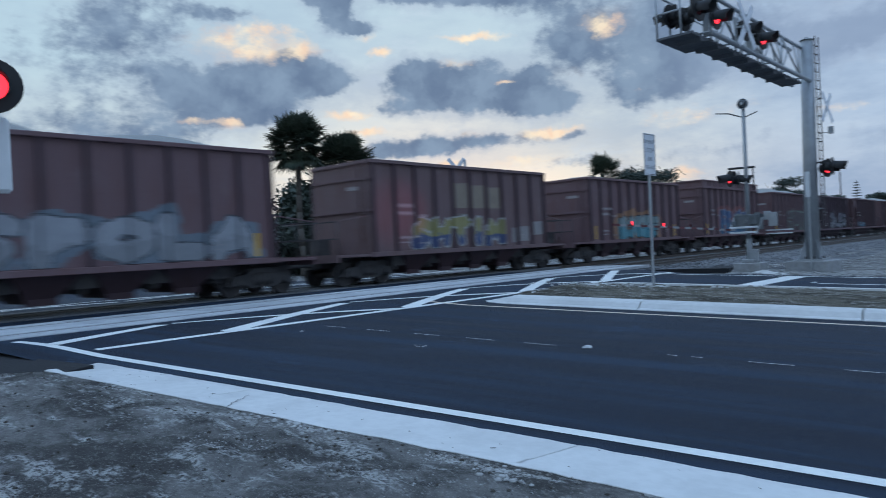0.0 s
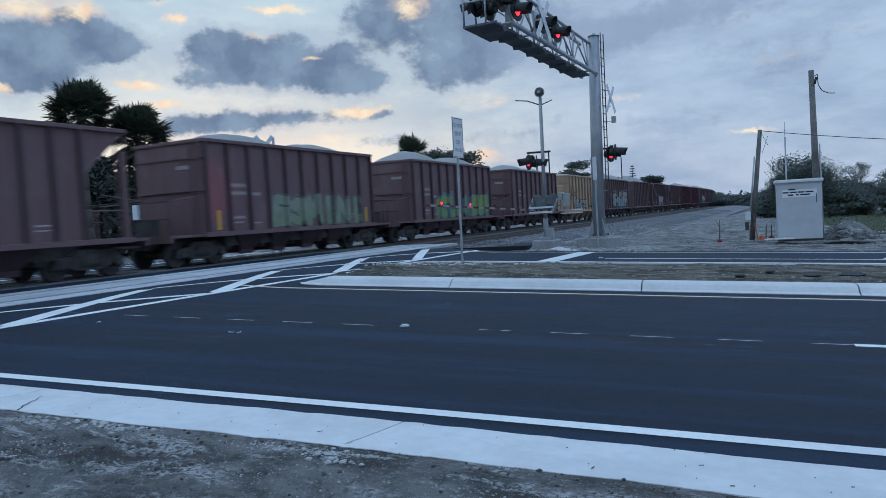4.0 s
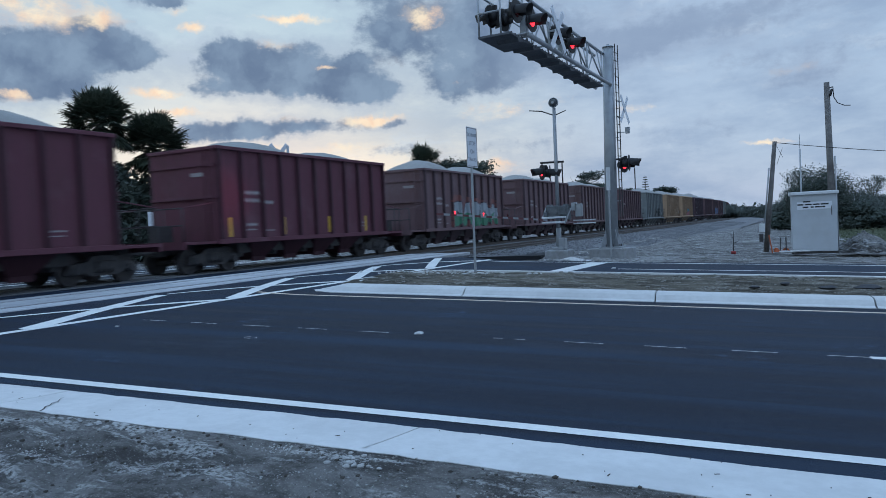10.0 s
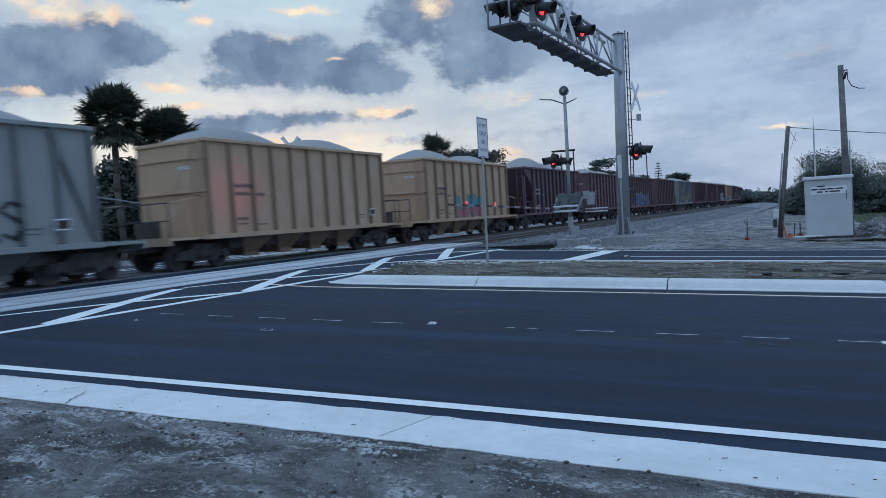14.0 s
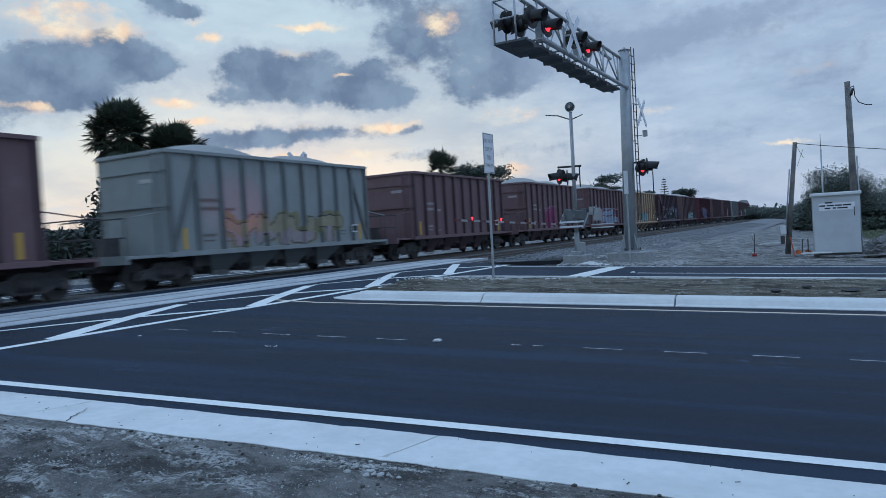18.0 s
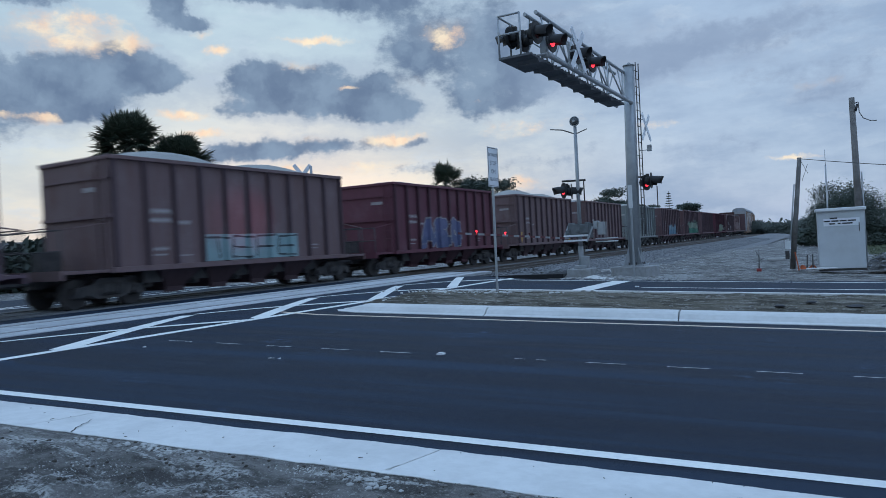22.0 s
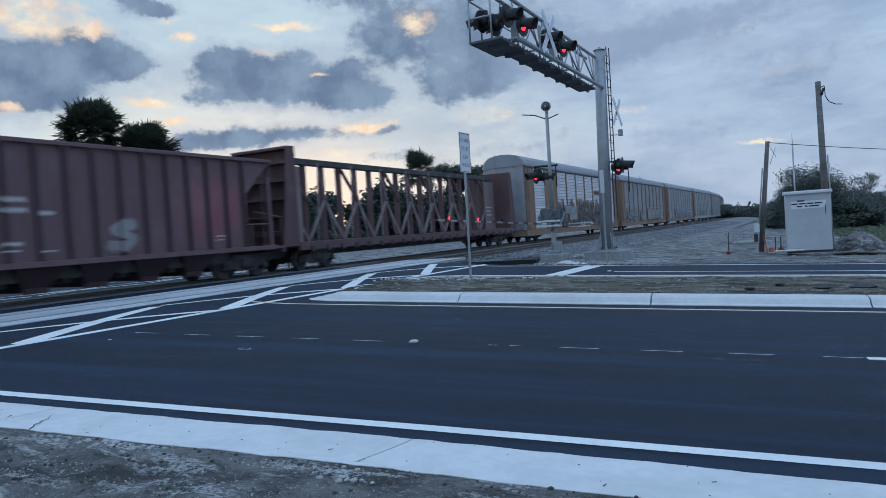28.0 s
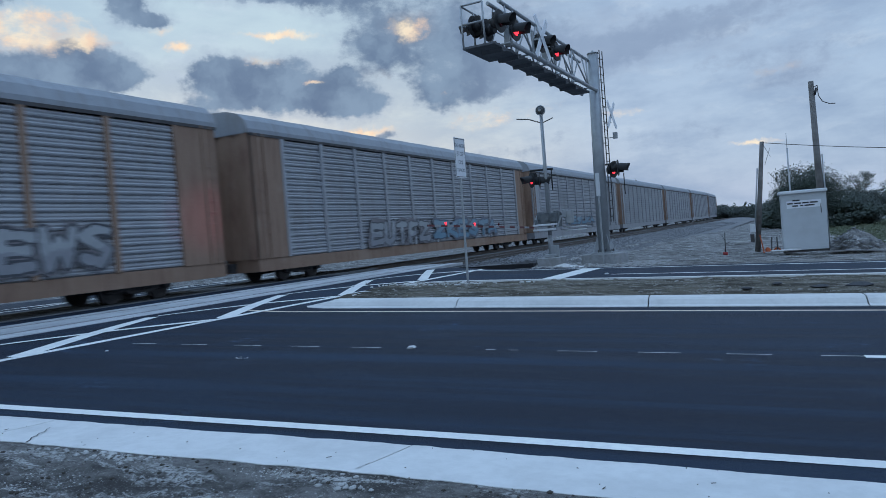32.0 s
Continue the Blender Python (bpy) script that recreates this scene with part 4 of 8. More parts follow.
def make_cantilever():
    """Galvanised cantilever signal bridge over the far carriageway."""
    base = Vector((-6.6, 26.9, 0.0))
    zg = 0.1
    arm = Vector((-0.012, -1.0, 0)).normalized()
    gantry = thing("cantilever_signal", "galvanised steel cantilever with red crossing lights over the far lanes", "railway signal", pose(base.x, base.y, zg))
    bm = bmesh.new()
    slab(bm, [(-0.72, -0.5), (0.72, -0.5), (0.72, 0.55), (-0.72, 0.55)], -0.5, 0.42)
    part("foundation", bm, BLOCK_CONCRETE, gantry, "concrete foundation block", bevel=0.03, at=pose(0, 0, 0, 0, 0, -14))
    bm = bmesh.new()
    tube(bm, (0, 0, 0.46), (0.14, 0, 8.0), 0.24, 0.20, n=28)
    tube(bm, (0.14, 0, 8.0), (0.14, 0, 8.04), 0.225, 0.2, n=28)
    tube(bm, (0.14, 0, 8.04), (0.14, 0, 8.12), 0.05, n=12)
    part("mast", bm, GALVANISED, gantry, "grey tubular steel mast")
    bm = bmesh.new()
    box(bm, 0, 0, 0.45, 0.85, 0.85, 0.06)
    for k in range(4):
        a = radians(45 + 90 * k)
        c, s = math.cos(a), math.sin(a)
        vs = [bm.verts.new(v) for v in ((c * 0.22, s * 0.22, 0.48), (c * 0.50, s * 0.50, 0.48), (c * 0.24, s * 0.24, 1.15))]
        ws = [bm.verts.new((v.co.x - s * 0.02, v.co.y + c * 0.02, v.co.z)) for v in vs]
        bm.faces.new(vs), bm.faces.new(list(reversed(ws)))
        for i in range(3):
            bm.faces.new((vs[i], ws[i], ws[(i + 1) % 3], vs[(i + 1) % 3]))
    part("base_plate", bm, GALVANISED, gantry, "gusseted base plate")
    for k in range(8):
        a = radians(22.5 + 45 * k)
        bm = bmesh.new()
        tube(bm, (0.36 * math.cos(a), 0.36 * math.sin(a), 0.40), (0.36 * math.cos(a), 0.36 * math.sin(a), 0.57), 0.025, n=6)
        part("anchor_bolt", bm, DARK_STEEL, gantry)
    # truss: two lower chords carry the walkway, two upper chords lean over it
    across = Vector((1.0, -0.012, 0))
    z_low, z_high, length = 6.58, 7.77, 8.86
    lower, upper = (0.22, -0.42), (-0.04, -0.36)

    def at(u, side, z):
        v = arm * u + across * side
        return (v.x, v.y, z)

    for side in lower:
        bm = bmesh.new()
        tube(bm, at(-0.15, side, z_low), at(length, side, z_low), 0.065, n=12)
        part("lower_chord", bm, GALVANISED, gantry)
    for side in upper:
        bm = bmesh.new()
        tube(bm, at(0.1, side, z_high), at(length, side, z_high), 0.055, n=12)
        part("upper_chord", bm, GALVANISED, gantry)
    for s_low, s_high in zip(lower, upper):
        for k in range(9):
            u0, u1 = 0.35 + k * 0.94, 0.35 + (k + 1) * 0.94
            bm = bmesh.new()
            if k % 2:
                tube(bm, at(u0, s_low, z_low), at(u1, s_high, z_high), 0.028, n=8)
            else:
                tube(bm, at(u0, s_high, z_high), at(u1, s_low, z_low), 0.028, n=8)
            part("diagonal", bm, GALVANISED, gantry)
            if k % 2 == 0:
                bm = bmesh.new()
                tube(bm, at(u0 + 0.9, s_low, z_low), at(u0 + 0.62, s_high, z_high), 0.024, n=8)
                part("upright", bm, GALVANISED, gantry)
    for k in range(6):
        bm = bmesh.new()
        tube(bm, at(0.9 + k * 1.6, lower[1], z_low), at(0.9 + k * 1.6, lower[0], z_low), 0.03, n=8)
        part("cross_tie", bm, GALVANISED, gantry)
    # walkway grating with saw-tooth brackets
    m = Matrix((across, arm, (0, 0, 1))).transposed().to_4x4()
    for k in range(5):
        bm = bmesh.new()
        wide, mid = (0.62, -0.20) if k < 4 else (0.92, -0.36)
        box(bm, mid, 0.72 + 1.8 * (k + 0.5), z_low - 0.13, wide, 1.78, 0.05, m)
        for j in range(7):
            box(bm, mid, 0.84 + 1.8 * k + 0.256 * j, z_low - 0.09, wide - 0.02, 0.03, 0.05, m)
        part("walkway_grating", bm, GRATING, gantry, "galvanised walkway grating")
    for k in range(7):
        bm = bmesh.new()
        vs = []
        for off in (-0.50, 0.10):
            for u, z in ((1.9 + k * 1.12, z_low - 0.15), (2.5 + k * 1.12, z_low - 0.15), (2.44 + k * 1.12, z_low - 0.25)):
                vs.append(bm.verts.new(at(u, off, z)))
        bm.faces.new(vs[:3]), bm.faces.new(list(reversed(vs[3:])))
        for i in range(3):
            bm.faces.new((vs[i], vs[(i + 1) % 3], vs[3 + (i + 1) % 3], vs[3 + i]))
        part("walkway_bracket", bm, GRATING, gantry)
    # cage at the end platform
    for side, u in ((-0.80, 9.68), (-0.18, 9.68), (-0.80, 8.9)):
        bm = bmesh.new()
        tube(bm, at(u, side, z_low - 0.1), at(u, side, z_low + 1.0), 0.028, n=8)
        part("cage_post", bm, GALVANISED, gantry)
    for z in (z_low + 1.0, z_low + 0.5):
        for a, b in (((9.68, -0.80), (9.68, -0.18)), ((9.68, -0.80), (8.6, -0.80))):
            bm = bmesh.new()
            tube(bm, at(a[0], a[1], z), at(b[0], b[1], z), 0.028, n=8)
            part("cage_rail", bm, GALVANISED, gantry)
    bm = bmesh.new()
    tube(bm, at(1.0, lower[1] - 0.05, z_low + 0.6), at(8.8, lower[1] - 0.05, z_low + 0.6), 0.018, n=6)
    part("hand_rail", bm, GALVANISED, gantry)
    # posts that carry the heads
    for u, side in ((8.75, 0.10), (6.0, 0.22)):
        bm = bmesh.new()
        bar(bm, at(u, side, z_low - 0.05), at(u, side, 7.35), 0.15, 0.15)
        part("signal_post", bm, GALVANISED, gantry)
        bm = bmesh.new()
        tube(bm, at(u - 0.6, side, 7.1), at(u + 0.9, side, 7.1), 0.045, n=10)
        part("signal_bar", bm, BLACK_METAL, gantry)
    toward, away = 82, 262
    for u, side, z, yaw, lit in ((9.5, 0.22, 7.02, toward, False), (8.5, 0.26, 7.0, toward, True), (6.65, 0.36, 7.02, toward, False), (5.4, 0.40, 7.0, toward, True),
                                 (9.3, -0.62, 7.08, away, False), (9.2, -0.30, 6.95, away, False)):
        v = arm * u + across * side
        signal_head(gantry, pose(v.x, v.y, z, 0, 0, yaw), lit)
    v = arm * 7.05 + across * 0.52
    crossbuck(gantry, pose(v.x, v.y, 7.04, 0, 0, 84), 1.45, 0.2)
    bm = bmesh.new()
    bar(bm, at(7.05, lower[0], 6.6), at(7.05, lower[0], 7.3), 0.06, 0.06)
    bar(bm, at(7.05, lower[0], 7.04), at(7.05, 0.50, 7.04), 0.05, 0.05)
    part("crossbuck_bracket", bm, GALVANISED, gantry)
    # ladder on the right of the mast
    side = Vector((0.93, 0.36, 0))
    for k in (-0.06, 0.14):
        bm = bmesh.new()
        v = side * 0.40 + Vector((0.10, 0.99, 0)) * (k - 0.04) * 1.6
        bar(bm, (v.x, v.y, 1.6), (v.x + 0.04, v.y, 8.1), 0.04, 0.03)
        part("ladder_rail", bm, DARK_STEEL, gantry)
    for k in range(21):
        bm = bmesh.new()
        a, b = side * 0.40 + Vector((0.10, 0.99, 0)) * -0.16, side * 0.40 + Vector((0.10, 0.99, 0)) * 0.16
        z = 1.8 + 0.30 * k
        tube(bm, (a.x, a.y, z), (b.x, b.y, z), 0.015, n=6)
        part("rung", bm, DARK_STEEL, gantry)
    for z in (2.2, 4.6, 7.0):
        bm = bmesh.new()
        bar(bm, (0.2, 0.05, z), (side.x * 0.40, side.y * 0.40, z), 0.04, 0.04)
        part("ladder_bracket", bm, GALVANISED, gantry)
    # crossbuck, small box and lamp pair beside the ladder
    crossbuck(gantry, pose(0.66, 0.12, 5.63, 0, 0, 81), 1.25, 0.17)
    for z in (5.95, 5.35, 4.78):
        bm = bmesh.new()
        bar(bm, (0.37, 0.15, z), (0.62, 0.15, z), 0.025, 0.025)
        part("sign_bracket", bm, GALVANISED, gantry)
    bm = bmesh.new()
    box(bm, 0.73, 0.12, 4.84, 0.16, 0.12, 0.24)
    part("small_box", bm, GALVANISED, gantry, bevel=0.008)
    bm = bmesh.new()
    bar(bm, (0.2, 0.1, 3.78), (0.62, 0.1, 3.78), 0.06, 0.06)
    part("signal_bracket", bm, BLACK_METAL, gantry)
    signal_head(gantry, pose(0.58, 0.05, 3.55, 0, 0, 70), True)
    signal_head(gantry, pose(0.80, -0.10, 3.60, 0, 0, 94), False)
    bm = bmesh.new()
    tube(bm, (0.92, 0.2, 2.6), (0.92, 0.2, 3.4), 0.02, n=6)
    part("cable_tail", bm, BLACK_METAL, gantry)
    # white reflective strip post in front of the mast
    post = thing("marker_post", "thin galvanised post with a white plate before the mast", "post", pose(-6.47, 26.2, 0.12))
    bm = bmesh.new()
    bar(bm, (0, 0, 0), (0, 0, 3.2), 0.06, 0.05)
    part("post", bm, GALVANISED, post)
    bm = bmesh.new()
    box(bm, 0.0, -0.04, 3.0, 0.15, 0.02, 0.85)
    part("plate", bm, WHITE_METAL, post, "narrow white plate", bevel=0.004)
    return gantry


make_cantilever()


def make_gate():
    """Crossing gate with bell, lamps and lowered arm on the far verge."""
    gate = thing("crossing_gate", "aluminium crossing gate mast with bell, red lamps and lowered arm", "crossing gate", pose(-8.37, 25.9, 0.18))
    bm = bmesh.new()
    slab(bm, [(-0.46, -0.4), (0.46, -0.4), (0.46, 0.4), (-0.46, 0.4)], -0.5, 0.36)
    part("foundation", bm, BLOCK_CONCRETE, gate, "concrete foundation block", bevel=0.03)
    bm = bmesh.new()
    tube(bm, (0, 0, 0.36), (0, 0, 1.2), 0.10, 0.095, n=16)
    tube(bm, (0, 0, 1.2), (0.02, 0, 5.75), 0.076, 0.062, n=16)
    part("mast", bm, ALUMINIUM, gate, "pale aluminium mast")
    bm = bmesh.new()
    box(bm, 0.16, 0, 0.60, 0.26, 0.25, 0.42)
    box(bm, 0, 0, 0.42, 0.45, 0.45, 0.12)
    part("junction_box", bm, GALVANISED, gate, bevel=0.012)
    bm = bmesh.new()
    bmesh.ops.create_uvsphere(bm, u_segments=20, v_segments=12, radius=0.175, matrix=pose(0.02, 0, 5.94) @ Matrix.Diagonal((1, 0.8, 1, 1)))
    bell = part("bell", bm, BELL_METAL, gate, "round dark grey warning bell")
    bm = bmesh.new()
    for k in range(24):
        a0, a1 = radians(15 * k), radians(15 * (k + 1))
        tube(bm, (0.02 + 0.175 * math.cos(a0), -0.06, 5.94 + 0.175 * math.sin(a0)), (0.02 + 0.175 * math.cos(a1), -0.06, 5.94 + 0.175 * math.sin(a1)), 0.018, n=6, caps=False)
    part("bell_rim", bm, GALVANISED, bell)
    bm = bmesh.new()
    tube(bm, (0.02, -0.15, 5.94), (0.02, -0.05, 5.94), 0.05, n=10)
    part("bell_boss", bm, GALVANISED, bell)
    bm = bmesh.new()
    tube(bm, (0.02, 0, 5.46), (-0.45, -0.1, 5.66), 0.022, n=8)
    tube(bm, (-0.45, -0.1, 5.66), (-0.90, -0.2, 5.72), 0.022, 0.018, n=8)
    tube(bm, (0.02, 0, 5.46), (0.45, 0.1, 5.62), 0.022, 0.018, n=8)
    part("cross_arm", bm, DARK_STEEL, gate)
    bm = bmesh.new()
    tube(bm, (-0.62, 0.05, 3.72), (0.30, 0.05, 3.70), 0.04, n=10)
    tube(bm, (0.22, 0.08, 2.9), (0.22, 0.08, 3.74), 0.025, n=8)
    part("lamp_bar", bm, BLACK_METAL, gate)
    signal_head(gate, pose(-0.56, -0.02, 3.36, 0, 0, -48), True)
    signal_head(gate, pose(-0.24, 0.04, 3.30, 0, 0, 104), False)
    # the lamp's own beam, thrown across the near track
    beam = bpy.data.lights.new("signal_beam", "SPOT")
    beam.energy, beam.color, beam.spot_size, beam.spot_blend, beam.shadow_soft_size = 800.0, (1.0, 0.05, 0.22), radians(14), 1.0, 0.1
    ob = new("signal_beam", beam)
    ob.parent, ob.matrix_basis = gate, look((-0.86, -0.32, 3.30), (-9.0, -8.3, 2.75))
    # drive housing between two cheek plates, counterweights on side arms
    bm = bmesh.new()
    box(bm, -0.26, 0.0, 1.80, 0.34, 0.34, 0.50)
    box(bm, -0.42, -0.16, 1.72, 0.16, 0.22, 0.22)
    box(bm, 0.24, -0.14, 1.86, 0.30, 0.24, 0.36)
    box(bm, -0.30, -0.02, 2.06, 0.22, 0.26, 0.08)
    part("gate_mechanism", bm, GEAR_GREY, gate, "grey gate drive housing", bevel=0.03)
    bm = bmesh.new()
    tube(bm, (-0.02, -0.19, 1.80), (-0.02, 0.19, 1.80), 0.26, n=20)
    tube(bm, (-0.02, -0.24, 1.80), (-0.02, 0.24, 1.80), 0.07, n=12)
    part("drive_wheel", bm, GEAR_GREY, gate, bevel=0.01)
    bm = bmesh.new()
    extrude_yz(bm, [(-0.22, 1.50), (0.18, 1.50), (0.22, 2.02), (-0.18, 2.10)], 0.26, 0.46)
    part("cheek_plate", bm, GEAR_GREY, gate, bevel=0.015)
    for x0, x1, y, z, h in ((-0.54, 0.40, -0.30, 1.60, 0.07), (-0.54, 0.36, -0.30, 1.42, 0.07)):
        bm = bmesh.new()
        box(bm, (x0 + x1) / 2, y, z, x1 - x0, 0.10, h)
        part("counterweight_bar", bm, WHITE_METAL, gate, "white counterweight bar", bevel=0.01)
    bm = bmesh.new()
    bar(bm, (-0.52, -0.26, 1.62), (-0.42, -0.1, 1.98), 0.05, 0.03)
    part("linkage", bm, GALVANISED, gate)
    bm = bmesh.new()
    bar(bm, (0.34, -0.30, 1.36), (0.52, -0.1, 1.92), 0.09, 0.05)
    part("linkage", bm, GALVANISED, gate)
    for dx, dz, w, h in ((0.62, 1.98, 0.20, 0.30), (0.80, 1.84, 0.26, 0.48)):
        bm = bmesh.new()
        box(bm, dx, 0.1, dz, w, 0.18, h)
        part("counterweight", bm, GALVANISED, gate, bevel=0.012)
    for z in (1.34, 1.46):
        bm = bmesh.new()
        box(bm, 0.92, 0.35, z, 0.86, 0.04, 0.045)
        part("guard_bar", bm, WHITE_METAL, gate)
    # lowered arm, striped, with small lamps
    a, b = Vector((-0.3, -0.42, 1.52)), Vector((-1.85, -6.4, 1.86))
    arm = new("gate_arm")
    arm.parent = gate
    tagged(arm, "red and white striped gate arm")
    n = 20
    for i in range(n):
        bm = bmesh.new()
        bar(bm, a + (b - a) * (i / n), a + (b - a) * ((i + 1) / n), 0.03, 0.065)
        part("stripe", bm, DULL_RED if i % 2 else ALUMINIUM, arm)
    for k in (0.40, 0.62, 0.86):
        p = a + (b - a) * k
        bm = bmesh.new()
        tube(bm, (p.x, p.y - 0.03, p.z + 0.10), (p.x, p.y + 0.03, p.z + 0.10), 0.026, n=12)
        bar(bm, (p.x, p.y, p.z), (p.x, p.y, p.z + 0.07), 0.03, 0.03)
        part("arm_lamp", bm, RED_LAMP if k != 0.40 else RED_DIM, arm, "small red arm lamp")


make_gate()


def lettering(parent, rows, width, depth, mat, at):
    """Lines of plain capitals on a plate in local x, z, facing -y."""
    for text, size, z in rows:
        cu = bpy.data.curves.new("lettering", "FONT")
        cu.body, cu.size, cu.align_x, cu.align_y, cu.extrude = text, size, "CENTER", "CENTER", 0.001
        tmp = bpy.data.objects.new("lettering", cu)
        me = bpy.data.meshes.new_from_object(tmp)
        bpy.data.objects.remove(tmp)
        me.materials.append(mat)
        part("lettering", me, mat, parent, at=at @ pose(0, -depth, z, 90))


def make_median_sign():
    x, y = -7.93, 17.2
    sign = thing("track_warning_sign", "white do not stop on tracks sign on a galvanised post", "road sign", pose(x, y, road_z(x, y) + 0.07, 0, 0.6, 0))
    bm = bmesh.new()
    bar(bm, (0, 0, -0.3), (0, 0, 3.95), 0.06, 0.045)
    part("post", bm, GALVANISED, sign, "galvanised steel post")
    turn = pose(0.03, 0, 0, 0, 0, 88)
    bm = bmesh.new()
    box(bm, 0, 0, 3.42, 0.62, 0.006, 1.06)
    part("plate", bm, SIGN_WHITE, sign, "white rectangular sign plate", at=turn)
    bm = bmesh.new()
    for dx, dz, sx, sz in ((0, 0.505, 0.58, 0.012), (0, -0.505, 0.58, 0.012), (0.285, 0, 0.012, 1.02), (-0.285, 0, 0.012, 1.02)):
        box(bm, dx, -0.006, 3.42 + dz, sx, 0.003, sz)
    part("border", bm, SIGN_BLACK, sign, at=turn)
    lettering(sign, (("DO NOT", 0.135, 3.74), ("STOP", 0.16, 3.52), ("ON", 0.16, 3.30), ("TRACKS", 0.13, 3.09)), 0.6, 0.007, SIGN_GREY, turn)


make_median_sign()


def make_near_signal():
    """The near signal, seen for a moment at the start."""
    sig = thing("near_crossing_signal", "near crossing signal with red lamp and grey box beside the dirt", "railway signal", pose(-8.80, 2.52, 0.25))
    bm = bmesh.new()
    tube(bm, (0, 0, 0), (0, 0, 4.3), 0.09, 0.075, n=16)
    part("mast", bm, ALUMINIUM, sig)
    bm = bmesh.new()
    slab(bm, [(-0.35, -0.3), (0.35, -0.3), (0.35, 0.3), (-0.35, 0.3)], -0.6, 0.06)
    part("foundation", bm, BLOCK_CONCRETE, sig, bevel=0.02)
    bm = bmesh.new()
    box(bm, 0.1, 0.03, 2.62, 0.10, 0.62, 0.84)
    part("sign_plate", bm, WHITE_METAL, sig, "blank grey plate with rounded corners", bevel=0.04)
    for z in (3.19, 3.60):
        bm = bmesh.new()
        bar(bm, (0.05, -0.4, z), (0.05, 0.33, z), 0.04, 0.04)
        part("lamp_bar", bm, BLACK_METAL, sig)
    signal_head(sig, pose(0.2, 0.16, 3.36, 0, 0, 72), True)
    signal_head(sig, pose(0.0, -0.6, 3.36, 0, 0, 72), False)


make_near_signal()


def make_bungalow():
    """White signal equipment cabin on the far verge."""
    cabin = thing("signal_cabin", "white steel signal equipment cabin on the dirt verge", "equipment cabin", pose(0.31, 32.0, -0.12, 0, 0, 2.5))
    bm = bmesh.new()
    box(bm, 0, 0.6, 1.20, 1.62, 1.4, 2.28)
    part("body", bm, CABIN_WHITE, cabin, "white sheet-steel walls", bevel=0.012)
    bm = bmesh.new()
    box(bm, 0, 0.6, 2.40, 1.76, 1.6, 0.13)
    part("roof", bm, WHITE_METAL, cabin, "flat overhanging white roof", bevel=0.02)
    bm = bmesh.new()
    box(bm, 0, 0.6, 0.02, 1.66, 1.3, 0.1)
    part("skid", bm, DARK_STEEL, cabin)
    bm = bmesh.new()
    box(bm, 0.02, -0.106, 1.90, 1.25, 0.008, 0.30)
    part("notice", bm, SIGN_WHITE, cabin, "white notice plate with dark illegible lettering")
    bm = bmesh.new()
    for x, z, w in ((-0.25, 2.06, 0.26), (-0.48, 1.945, 0.22), (-0.2, 1.945, 0.25), (0.08, 1.945, 0.24), (0.38, 1.945, 0.28), (-0.3, 1.84, 0.2), (-0.06, 1.84, 0.1), (0.22, 1.84, 0.36)):
        box(bm, x, -0.112, z, w, 0.003, 0.055)
    part("writing", bm, SIGN_BLACK, cabin)
    bm = bmesh.new()
    box(bm, 0.62, -0.115, 1.68, 0.03, 0.03, 0.36)
    part("door_handle", bm, DARK_STEEL, cabin, bevel=0.005)
    mast = thing("antenna_mast", "thin antenna mast behind the cabin", "antenna", pose(-0.13, 33.6, -0.1))
    bm = bmesh.new()
    tube(bm, (0, 0, 0), (0, 0, 4.3), 0.03, n=8)
    tube(bm, (0, 0, 4.3), (0.0, 0, 4.95), 0.012, n=6)
    part("mast", bm, GALVANISED, mast)


make_bungalow()


